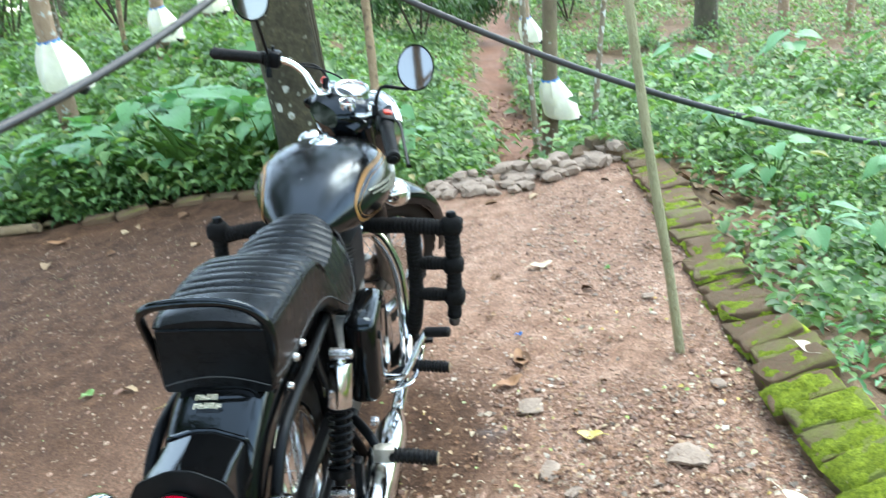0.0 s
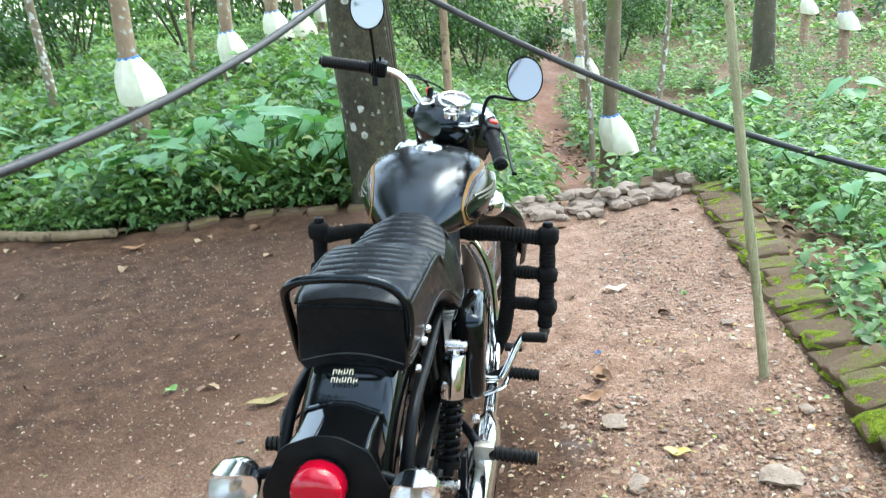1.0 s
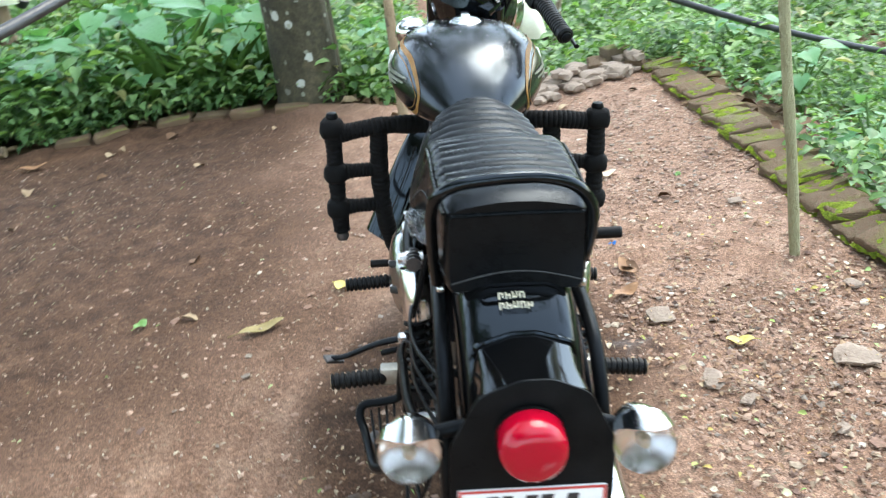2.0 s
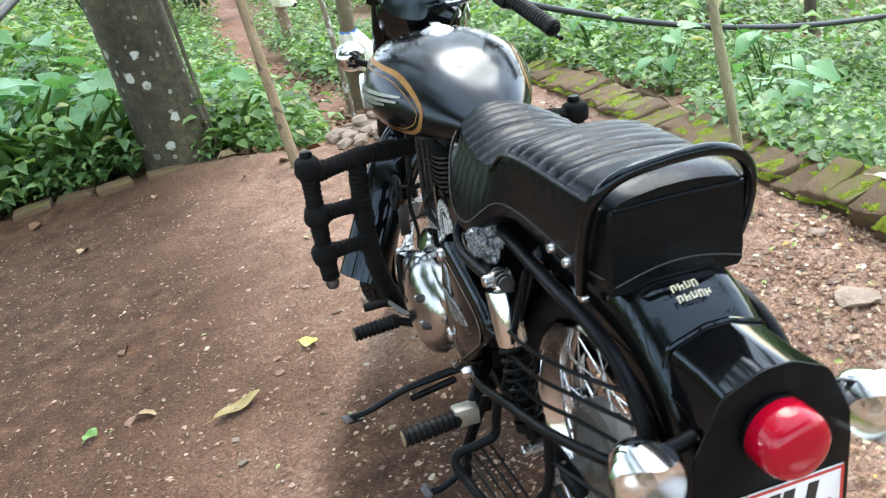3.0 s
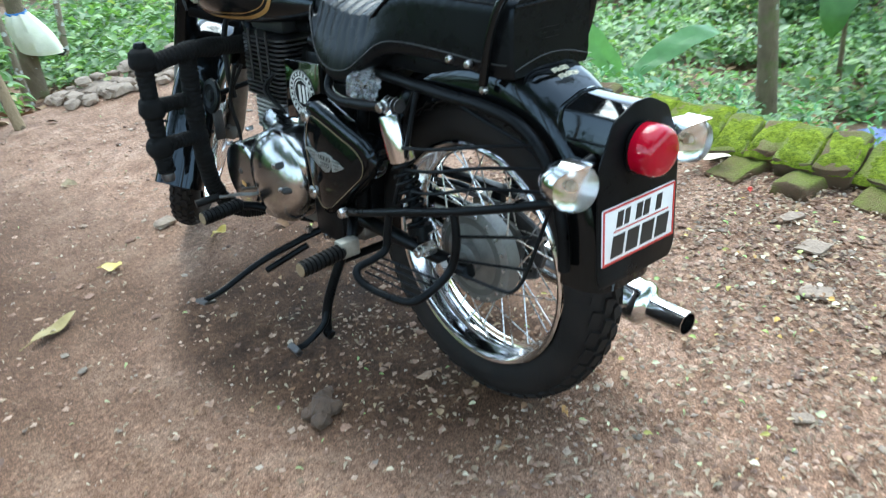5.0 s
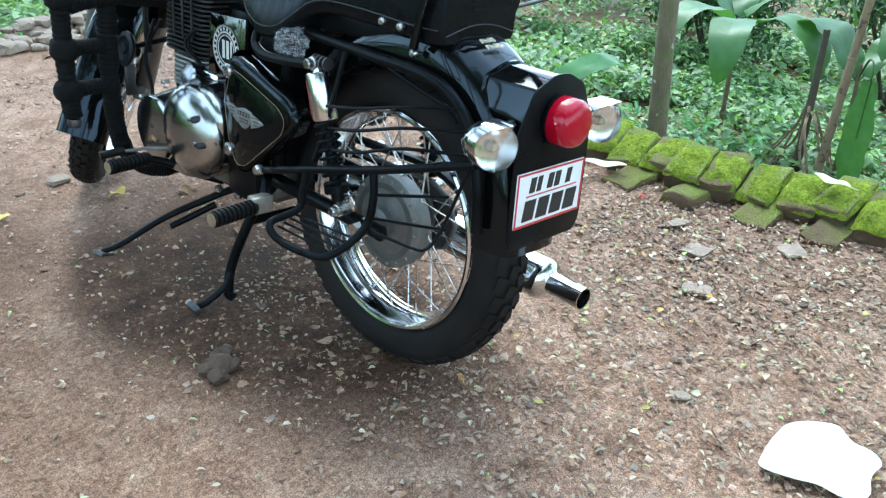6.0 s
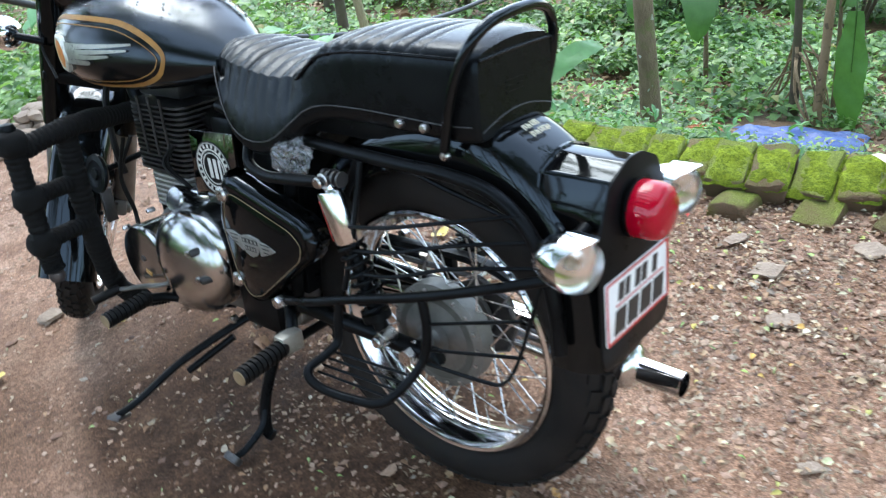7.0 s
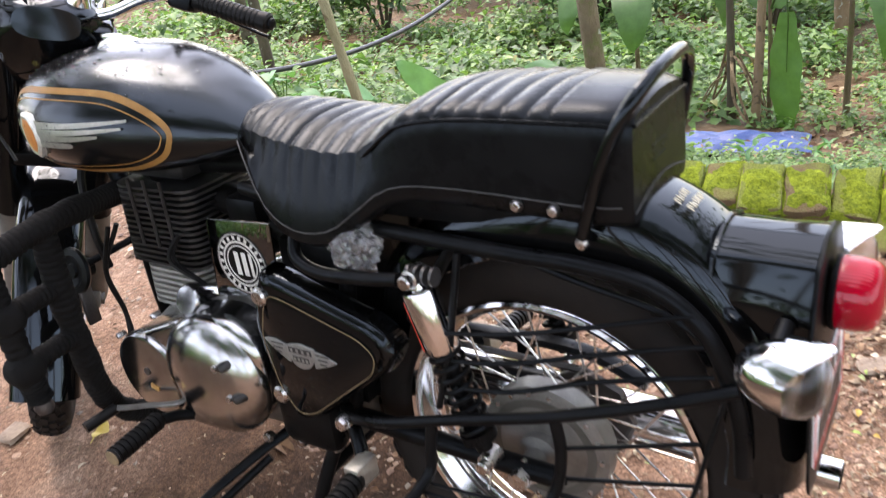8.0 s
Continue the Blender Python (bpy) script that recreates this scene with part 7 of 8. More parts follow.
TAPPED = [
    ((-3.80, 6.34), (0.033, 0.005), 0.205, 1.08), ((-4.37, 10.30), (0.094, 0.015), 0.205, 0.95), ((-4.45, 12.73), (0.083, 0.013), 0.240, 1.02),
    ((-4.30, 13.96), (0.049, 0.008), 0.190, 0.90), ((-5.27, 18.85), (0.100, 0.016), 0.220, 1.03), ((0.94, 8.35), (0.099, 0.016), 0.195, 0.90),
    ((0.98, 15.41), (0.003, 0.0), 0.225, 1.26), ((0.87, 26.58), (0.043, 0.007), 0.29, 1.19), ((7.86, 24.78), (0.056, 0.009), 0.26, 1.61), ((7.57, 20.45), (0.039, 0.006), 0.275, 1.48)]
# dense unseen crowns here keep low sky out of the tank's reflections
for i, (b, w, d, h) in enumerate(TAPPED):
    tree(b, w, d, BARK if i != 5 else BARK_MOSS, "rubber tree trunk with a white plastic bag and blue tie", 10 + i, h, 8.5, spread=3.0, leaves=900)
for i, (b, w, d, mt, lab) in enumerate((
        ((-5.96, 8.31), (0.013, 0.002), 0.125, BARK_LICHEN, "slender tree with pale lichen patches"), ((-9.5, 17.0), (0.05, 0.01), 0.17, BARK_LICHEN, "slender tree with pale lichen patches"),
        ((1.56, 9.29), (0.154, 0.025), 0.083, BARK_LICHEN, "thin leaning tree with white lichen"), ((0.77, 8.10), (0.016, 0.002), 0.075, BARK_LICHEN, "thin tree with white lichen"),
        ((5.64, 6.45), (0.042, -0.019), 0.130, BARK_GREY, "young brown tree trunk"), ((6.41, 11.09), (0.088, -0.039), 0.148, BARK, "young brown tree trunk"),
        ((8.36, 18.43), (0.124, -0.055), 0.177, BARK, "young brown tree trunk"), ((7.05, 8.25), (0.057, -0.074), 0.161, BARK_GREY, "young brown tree trunk"),
        ((4.38, 1.83), (-0.024, 0.025), 0.150, BARK_MOSS, "mossy tree trunk with white patches"), ((11.6, 1.25), (-0.033, 0.043), 0.208, BARK, "old fibrous brown trunk"),
        ((8.39, 40.0), (0.022, 0.003), 0.22, BARK_GREY, "distant grey tree trunk"), ((3.2, 33.0), (0.02, 0.0), 0.25, BARK_GREY, "distant grey tree trunk"), ((-13.0, 24.0), (0.04, 0.0), 0.24, BARK_GREY, "distant grey tree trunk"), ((12.5, 27.0), (0.0, 0.0), 0.28, BARK, "distant brown tree trunk"))):
    # taller at x > 4, lifting unseen crowns clear of the low sky
    tree(b, w, d, mt, lab, 40 + i, 0.0, 10.5 if b[0] > 4 and b[1] < 9 else 7.0 if d > 0.1 else 4.5, d > 0.07, group="woodland trees", spread=2.6, leaves=600)
# unseen trees added round the yard to block low sky light
for i in range(21):
    a = radians(140 + 9.6 * i)
    r0 = 9.0 + 3.2 * ((i * 0.618) % 1)
    b = (r0 * math.cos(a), r0 * math.sin(a))
    tree(b, (0.02 * math.sin(i), 0.02 * math.cos(i)), 0.22, BARK, "added unseen rubber tree with a broad light-blocking crown", 200 + i, 0.0, 5.6 + 1.6 * ((i * 0.37) % 1), True, spread=3.3, leaves=1600)
# four more added out of view, to shade the left side
for i, b in enumerate(((-4.9, -1.6), (-5.6, 1.0), (-3.6, -3.8), (-6.2, 3.2))):
    tree(b, (0.03 * math.sin(i * 2), 0.02), 0.24, BARK, "added unseen rubber tree with a broad light-blocking crown", 260 + i, 0.0, 5.2 + 0.4 * i, True, spread=2.8, leaves=1500)
tree((5.45, 19.60), (0.042, 0.007), 0.58, BARK_GREY, "thick rough tree trunk with white patches", 70, 0.0, 8.0, True, group="woodland trees")

# dark leafy shrubs among the trees; six at x > 9 added for shaded gaps
for i, (x, y, r0) in enumerate(((-1.6, 19.5, 1.5), (-3.0, 21.5, 1.7), (-0.6, 22.5, 1.3), (2.6, 26.0, 1.5), (10.8, 4.6, 1.3), (12.4, 2.4, 1.5), (13.0, 6.6, 1.6), (11.8, -0.4, 1.4), (9.6, 7.8, 1.2), (14.5, 9.5, 1.8), (-9.6, 14.6, 1.6), (-8.0, 17.0, 1.7), (-11.5, 18.5, 1.9), (-6.4, 19.0, 1.6), (-10.2, 11.8, 1.4))):
    shrub = thing("shrub", "dense dark green shrub among the trees", "shrub", Matrix.Translation((x, y, land(x, y))), "dark shrubs")
    for k in range(5):
        a = 1.3 * k + i
        part("stem", sweep([(0, 0, -0.05), (0.3 * r0 * math.cos(a), 0.3 * r0 * math.sin(a), 0.7 * r0), (0.6 * r0 * math.cos(a), 0.6 * r0 * math.sin(a), 1.3 * r0)], lambda f: 0.035 * (1 - 0.7 * f), 7, 10), BARK_GREY, shrub)
    foliage = new("foliage", mesh_np("foliage", *crown_mesh(400 + i, (0, 0, r0), r0, 2600, 0.17), CANOPY))
    foliage.parent = shrub

# the big trunk at the yard's edge
big = tagged(new("big_tree"), "large grey-brown tree trunk with pale lichen spots and hanging vine stems", "tree")
big.matrix_basis = Matrix.Translation((-0.855, 4.05, 0))
part("trunk", trunk_mesh((0, 0), (0.005, 0.01), 0.420, 7.5, 3, 0.22, 28, 1.12, 0.015), OLD_BARK, big)
for k in range(5):
    a0 = -0.15 + 0.13 * k
    line = [(0.222 * math.cos(a0 + 0.12 * math.sin(h * 2 + k)) + 0.01, -0.222 * math.sin(a0 + 0.5 + 0.12 * math.sin(h * 2 + k)) * 0.8, h) for h in (0.02, 0.4, 0.8, 1.2, 1.6, 2.0, 2.6, 3.2)]
    part("vine", sweep(line, 0.006 + 0.003 * (k % 2), 6, 40), BARK_GREY, big)
for k in range(3):
    a0 = 0.2 + k
    h0 = 5.0 + 0.7 * k
    part("limb", sweep([(0, 0, h0), (0.7 * math.cos(a0), 0.7 * math.sin(a0), h0 + 1.4), (1.5 * math.cos(a0), 1.5 * math.sin(a0), h0 + 3.4)], lambda f: 0.12 * (1 - 0.7 * f), 8, 10), BARK_GREY, big)
# unseen crown, kept sparse so that sky still lights the paint
cr = new("crown", mesh_np("crown", *crown_mesh(99, (-0.6, 1.2, 10.4), 2.2, 300, 0.26), CANOPY))
cr.parent = big


# ---- sticks, hose, log ----
def pole(name, base, way, tall, dia, material, label, seed):
    ob = thing(name, label, "pole", Matrix.Translation((base[0], base[1], land(base[0], base[1]))))
    pts = [(way[0] * h + 0.006 * noise.noise(Vector((h * 2, seed, 0))), way[1] * h + 0.006 * noise.noise(Vector((h * 2, seed, 5))), h) for h in [tall * i / 24 - 0.05 for i in range(25)]]
    part("stem", sweep(pts, lambda f: dia / 2 * (1 - 0.25 * f) * (1 + 0.10 * abs(math.sin(f * 23)) ** 12), 10), material, ob)
    for k in range(3):
        h = tall * (0.18 + 0.22 * k)
        part("node", lathe([(dia * 0.47, -0.008), (dia * 0.53, 0.0), (dia * 0.47, 0.008)], 10, Matrix.Translation((way[0] * h, way[1] * h, h)), caps=False), material, ob)
    return ob


pole("stick", (1.05, 1.165), (-0.075, 0.043), 2.6, 0.034, BAMBOO, "straight greenish dry stick standing in the yard", 1)
pole("stick", (-0.250, 3.25), (0.005, 0.448), 2.8, 0.058, STICK, "leaning brown stick at the yard's edge", 2)
pole("stick", (-5.17, 10.77), (0.119, 0.019), 4.0, 0.085, STICK, "thin upright brown stick in the undergrowth", 3)
pole("stick", (6.50, 1.25), (0.034, -0.035), 3.2, 0.085, STICK, "dark dry stem among banana leaves", 4)


def hung(a, b, sag, n=70):
    return [Vector(a).lerp(Vector(b), i / (n - 1)) - Vector((0, 0, 4 * sag * (i / (n - 1)) * (1 - i / (n - 1)))) for i in range(n)]


left = hung((-0.670, 3.69, 1.594), (-2.30, -1.45, 1.115), 0.38)
right = hung((-0.670, 3.69, 1.594), (8.246, 4.278, -0.233), 1.107, 110)
line = left[::-1] + right[1:]
for _ in range(6):
    line = [line[0]] + [(line[i - 1] + 2 * line[i] + line[i + 1]) / 4 for i in range(1, len(line) - 1)] + [line[-1]]
hose = tagged(new("hose"), "long dark grey hose slung from a tree trunk", "hose")
part("pipe", sweep(line, 0.0205, 12), HOSE, hose)
part("wire_tie", lathe([(0.021, -0.012), (0.024, 0.0), (0.021, 0.012)], 14, Matrix.Translation(line[69]) @ Matrix.Rotation(math.pi / 2, 4, "Y"), caps=False), STEEL_DARK, hose)
part("wire_tie", sweep([line[69], line[69] + Vector((-0.05, 0.10, 0.02)), line[69] + Vector((-0.12, 0.20, 0.03))], 0.004, 6, 8), STEEL_DARK, hose)

log = tagged(new("log"), "brown peeled log lying along the yard's edge", "log")
part("wood", sweep([(-4.6, 3.98, 0.05), (-3.9, 3.86, 0.055), (-3.3, 3.70, 0.05), (-2.72, 3.66, 0.045)], lambda f: 0.05 * (1 - 0.35 * f), 14, 30), STICK, log)


# ---- stones and bricks ----
def stone_mesh(seed, size, sub=2):
    r = random.Random(seed)
    bm = bmesh.new()
    bmesh.ops.create_icosphere(bm, subdivisions=sub, radius=1.0)
    for v in bm.verts:
        n = v.co.normalized()
        v.co = n * (1 + 0.60 * noise.noise(n * 1.3 + Vector((seed, 0, 0))) + 0.10 * noise.noise(n * 4 + Vector((0, seed, 0))))
        for ax in range(3):
            lim = 0.78 + 0.12 * math.sin(seed + ax)
            v.co[ax] = max(-lim, min(lim, v.co[ax]))
    bmesh.ops.scale(bm, vec=(size, size * r.uniform(0.6, 0.95), size * r.uniform(0.32, 0.55)), verts=bm.verts)
    return bm


rs = random.Random(21)
protos = [finish("stone", stone_mesh(s, 0.062), STONE) for s in range(6)]
n = 0
for k in range(150):
    f = rs.random()
    x = 0.02 + 1.22 * f + rs.uniform(-0.05, 0.05)
    y = line_at(EDGE, x) - 0.02 + rs.uniform(-0.17, 0.17) - 0.10 * (1 - f) * rs.random()
    if abs(f - 0.30) < 0.26 and rs.random() < 0.2:
        y -= 0.12
    size = rs.uniform(0.55, 1.15) * (1.35 if rs.random() < 0.15 else 1.0)
    p = protos[k % 6]
    ob = p if k < 6 else new("stone", p.data)
    ob.matrix_basis = Matrix.Translation((x, y, max(land(x, y), -0.03) + 0.022 * size + (0.05 if rs.random() < 0.35 and abs(y - line_at(EDGE, x)) < 0.1 else 0))) @ Matrix.Rotation(rs.uniform(0, 6.28), 4, "Z") @ Matrix.Diagonal((size, size, size, 1))
    tagged(ob, "rough grey-brown stone in a loose row at the yard's edge", "stone", "stones along the edge")
for k, (x, y, s) in enumerate(((0.524, 0.893, 0.8), (0.566, 0.549, 0.75), (0.953, 0.565, 1.05), (0.62, 0.45, 0.5), (0.70, -0.362, 0.9), (-0.225, 1.538, 0.8), (0.90, -0.25, 0.8), (1.02, -0.12, 0.7), (1.10, -0.45, 0.75), (0.264, -0.565, 0.45), (0.78, 0.30, 0.5), (1.12, 0.92, 0.55), (1.02, 1.62, 0.5))):
    o = new("stone", protos[k % 6].data)
    o.matrix_basis = Matrix.Translation((x, y, 0.004)) @ Matrix.Rotation(k * 1.3, 4, "Z") @ Matrix.Diagonal((s, s, s * 0.42, 1))
    tagged(o, "flat brown stone lying on the bare earth", "stone", "loose stones in the yard")
o = new("brick", finish("corner_brick", rbox((0.17, 0.11, 0.13), 0.012), BRICK).data)
bpy.data.objects.remove(bpy.data.objects["corner_brick"])
o.name = "corner_block"
o.matrix_basis = pose(1.10, 3.86, 0.05, 0, 0, 20)
tagged(o, "mossy block at the end of the stone row", "block")

edging = thing("brick_edging", "row of moss-covered red bricks edging the yard", "edging", kind="structure")
rb = random.Random(4)


def brick_mesh(seed):
    r = random.Random(seed)
    bm = rbox((0.212, 0.116, 0.082), 0.0, None)
    bmesh.ops.subdivide_edges(bm, edges=list(bm.edges), cuts=2, use_grid_fill=True)
    bmesh.ops.bevel(bm, geom=[e for e in bm.edges if e.is_manifold and e.calc_face_angle(0) > 0.5], offset=0.011, segments=2, profile=0.5, affect="EDGES")
    for v in bm.verts:
        v.co += 0.010 * noise.noise_vector(v.co * 22 + Vector((seed * 5, 0, 0))) + 0.010 * noise.noise_vector(v.co * 9 + Vector((0, seed * 3, 0)))
    ob = finish("brick", bm, BRICK, edging)
    return ob


def moss_mesh(seed, fill):
    """A lumpy cushion over a brick's top, sunk into it where it thins out."""
    nu, nv = 26, 15
    verts, faces = [], []
    for j in range(nv):
        for i in range(nu):
            u, v = 2 * i / (nu - 1) - 1, 2 * j / (nv - 1) - 1
            q = Vector((u * 0.112, v * 0.063, 0))
            h = fill + 0.011 * noise.noise(q * 16 + Vector((seed * 7, 0, 0))) + 0.006 * noise.noise(q * 48 + Vector((0, seed * 5, 0))) + 0.0025 * noise.noise(q * 130 + Vector((0, 0, seed)))
            rim = max(abs(u) ** 6, abs(v) ** 6)
            verts.append((q.x, q.y, 0.0405 + h - 0.026 * rim))
    for j in range(nv - 1):
        for i in range(nu - 1):
            a = j * nu + i
            faces.append((a, a + 1, a + nu + 1, a + nu))
    me = bpy.data.meshes.new("moss")
    me.from_pydata(verts, [], faces)
    me.polygons.foreach_set("use_smooth", [True] * len(me.polygons))
    me.materials.append(MOSS)
    return me


bricks = [brick_mesh(s) for s in range(8)]
full_moss = [moss_mesh(s, 0.0050) for s in range(6)]
thin_moss = [moss_mesh(20 + s, -0.0030) for s in range(6)]
made = 0


def lay(x, y, z, rx, ry, rz, moss=None):
    global made
    ob = bricks[made] if made < 8 else new("brick", bricks[made % 8].data)
    ob.parent = edging
    ob.matrix_basis = pose(x, y, z, rx, ry, rz)
    if moss:
        cushion = new("moss", moss[(made * 5) % 6])
        cushion.parent = ob
    made += 1


y = 3.62
while y > -1.6:
    near = y < 1.15
    skew = rb.uniform(-8, 8) + (8 if y > 1.5 else 3)
    x = 1.340 - 0.11 * min(0.0, y - 0.2)
    lay(x + rb.uniform(-0.024, 0.024), y, (0.045 if near else 0.004) + rb.uniform(-0.012, 0.012), rb.uniform(-6, 6), rb.uniform(-20, -10) if near else rb.uniform(-6, 2), skew, full_moss if y < 0.75 else thin_moss)
    y -= rb.uniform(0.114, 0.128)
for y in (0.17, -0.05, -0.28, -0.49, -0.76, -1.02, -1.30):
    lay(1.225 - 0.11 * min(0.0, y - 0.2) + rb.uniform(-0.02, 0.012), y, -0.010 + rb.uniform(-0.008, 0.008), rb.uniform(-6, 6), rb.uniform(-9, 2), rb.uniform(-14, 14))
for k in range(5):
    lay(1.08 - 0.11 * k if k else 1.20, 3.78 + 0.02 * k, 0.015, 0, 0, 70 + 8 * k) if k < 2 else None
for x, yy, rz in ((-1.25, 3.84, 10), (-1.48, 3.86, -6), (-1.72, 3.88, 4), (-2.10, 3.78, 25), (-0.95, 3.80, 0), (-2.32, 3.72, 12)):
    lay(x, yy, 0.012, rb.uniform(-6, 6), rb.uniform(-6, 6), rz)


# ---- broad-leaved plants, grass and bananas ----
def heart_leaf(seed, L):
    """A large arrow-shaped leaf with a midrib fold and wavy rim."""
    r = random.Random(seed)
    bm = bmesh.new()
    rows = []
    prof = [(-0.30, 0.10), (-0.18, 0.30), (0.0, 0.42), (0.18, 0.43), (0.40, 0.35), (0.62, 0.23), (0.82, 0.11), (1.0, 0.0)]
    for u, w in prof:
        row = []
        for v in (-1, -0.66, -0.33, 0, 0.33, 0.66, 1):
            x = u
            if u < 0:
                x = u * abs(v) ** 0.6
            z = 0.10 * abs(v) * w + 0.05 * (1 - u * u) - 0.16 * max(0, u) ** 2 + 0.018 * math.sin(7 * u + 9 * v + seed)
            row.append(bm.verts.new((x * L, v * w * L, z * L)))
        rows.append(row)
    for a, b in zip(rows, rows[1:]):
        for k in range(6):
            bm.faces.new((a[k], a[k + 1], b[k + 1], b[k]))
    bmesh.ops.remove_doubles(bm, verts=bm.verts, dist=1e-4)
    return bm


rp = random.Random(31)
leaf_protos = []
for s in range(5):
    me_ob = finish("leaf", heart_leaf(s, 1.0), BROAD)
    leaf_protos.append(me_ob.data)
    bpy.data.objects.remove(me_ob)


def broad_plant(x, y, tall, count, size):
    ob = thing("broad_leaf_plant", "leafy plant with large soft green arrow-shaped leaves", "plant", Matrix.Translation((x, y, land(x, y))), "broad-leaved plants")
    for k in range(count):
        a = 6.28 * k / count + rp.uniform(-0.5, 0.5)
        h = tall * rp.uniform(0.55, 1.05)
        out = tall * rp.uniform(0.18, 0.45)
        tip = Vector((out * math.cos(a), out * math.sin(a), h))
        part("stalk", sweep([(0, 0, -0.02), (tip.x * 0.25, tip.y * 0.25, h * 0.55), tip], lambda f: 0.009 * (1 - 0.5 * f), 6, 8), GRASS, ob)
        L = size * rp.uniform(0.75, 1.2)
        lf = new("leaf", leaf_protos[rp.randrange(5)])
        lf.parent = ob
        lf.matrix_basis = Matrix.Translation(tip) @ Matrix.Rotation(a, 4, "Z") @ Matrix.Rotation(rp.uniform(-0.05, 0.45), 4, "Y") @ Matrix.Rotation(rp.uniform(-0.3, 0.3), 4, "X") @ Matrix.Diagonal((L, L, L, 1))
    return ob


for k in range(26):
    x, y = rp.uniform(-2.75, -1.15), rp.uniform(4.25, 6.0)
    broad_plant(x, y, rp.uniform(0.40, 0.72), rp.randrange(5, 8), 0.27)
for x, y, t_, c, s in ((-3.6, 4.6, 0.4, 5, 0.24), (-4.4, 5.6, 0.5, 6, 0.26), (-4.9, 7.0, 0.6, 6, 0.3), (-5.8, 6.4, 0.6, 6, 0.3), (-0.35, 4.6, 0.45, 6, 0.20), (-0.45, 5.6, 0.6, 6, 0.22), (2.0, 3.2, 0.38, 9, 0.12), (2.3, 2.5, 0.40, 9, 0.13), (1.85, 2.2, 0.34, 9, 0.11), (2.0, 4.2, 0.45, 9, 0.13), (2.8, 3.4, 0.55, 9, 0.15), (-1.9, 7.2, 0.6, 7, 0.26), (-2.6, 8.4, 0.6, 7, 0.28), (3.4, 12.5, 0.8, 7, 0.4), (5.5, 13.5, 0.8, 7, 0.4), (7.0, 13.0, 0.8, 7, 0.4)):
    broad_plant(x, y, t_, c, s)


def blade_clump(x, y, tall, count, seed, name="grass_clump"):
    r = np.random.default_rng(seed)
    rows = []
    for _ in range(count):
        rows.append((x + r.normal(0, 0.06), y + r.normal(0, 0.06), land(x, y), r.uniform(0, 6.28), r.uniform(0.9, 1.45), tall * r.uniform(0.6, 1.15), 0.010))
    return tagged(new(name, mesh_np(name, *leaf_cloud(rows, r), GRASS)), "clump of long green grass blades", "grass", "grass clumps")


for k, (x, y, t_) in enumerate(((-1.45, 4.15, 0.5), (-1.75, 4.25, 0.6), (-1.25, 4.30, 0.55), (-2.05, 4.2, 0.45), (-2.3, 4.1, 0.4), (-0.55, 4.2, 0.4), (-3.0, 4.0, 0.3))):
    blade_clump(x, y, t_, 34, 60 + k)


for k, y in enumerate((0.98, 0.80, 0.66, 0.50, 0.36, 0.10, -0.12)):
    r = np.random.default_rng(300 + k)
    rows = [(1.50 + r.normal(0, 0.02), y + r.normal(0, 0.02), 0.02 + 0.012 * j, r.uniform(0, 6.28), r.uniform(0.2, 1.0), r.uniform(0.03, 0.06), 0.016) for j in range(12)]
    tagged(new("fern_sprig", mesh_np("fern_sprig", *leaf_cloud(rows, r), BROAD)), "small pale green fern sprig behind the bricks", "fern", "fern sprigs")


def banana_leaf(L, W, droop, seed, tears=True):
    r = random.Random(seed)
    bm = bmesh.new()
    n = 22
    rows = []
    x, z, a = 0.0, 0.0, 0.0
    for i in range(n + 1):
        f = i / n
        a = -droop * f * f
        x += L / n * math.cos(a)
        z += L / n * math.sin(a)
        w = W / 2 * (math.sin(math.pi * min(1, 0.06 + 0.94 * f)) ** 0.55)
        row = []
        for v in (-1, -0.55, -0.06, 0.06, 0.55, 1):
            ww = w * (1 + (0.05 * r.uniform(-1, 1) if abs(v) == 1 else 0))
            row.append(bm.verts.new((x, v * ww, z + (0.20 if abs(v) > 0.1 else 0) * abs(v) * w - 0.14 * v * v * w + 0.05 * W * math.sin(i * 0.9 + 2 * v))))
        rows.append(row)
    for a_, b_ in zip(rows, rows[1:]):
        for k in range(5):
            bm.faces.new((a_[k], a_[k + 1], b_[k + 1], b_[k]))
    return bm


def banana(x, y, tall, leaves, seed, label, green=BANANA):
    ob = thing("banana_plant", label, "plant", Matrix.Translation((x, y, land(x, y))), "banana plants")
    part("stem", sweep([(0, 0, -0.05), (0.01, 0, tall * 0.5), (0.0, 0.01, tall)], lambda f: 0.028 * tall ** 0.5 * (1 - 0.5 * f), 10, 10), BARK_MOSS, ob)
    for k, (yaw, pitch, L, W, droop, *roll) in enumerate(leaves):
        m = Matrix.Translation((0, 0, tall * (0.85 + 0.03 * k))) @ Matrix.Rotation(radians(yaw), 4, "Z") @ Matrix.Rotation(radians(-pitch), 4, "Y") @ Matrix.Rotation(radians(sum(roll)), 4, "X")
        lf = part("leaf", moved(banana_leaf(L, W, droop, seed + k), m), green, ob, "long green banana leaf")
        part("midrib", sweep([m @ Vector((0, 0, -0.004)), m @ Vector((L * 0.5, 0, -droop * 0.06 * L - 0.006))], lambda f: 0.009 * (1 - 0.6 * f), 6), GRASS, lf)
    return ob


YOUNG_LEAVES = ((134, 55, 0.62, 0.17, 0.4, -68), (-23, 26, 0.86, 0.15, 1.2, 34), (-68, -4, 0.45, 0.18, 1.4))
banana(2.90, 1.97, 0.30, YOUNG_LEAVES, 5, "young banana plant with a few broad leaves", YOUNG)
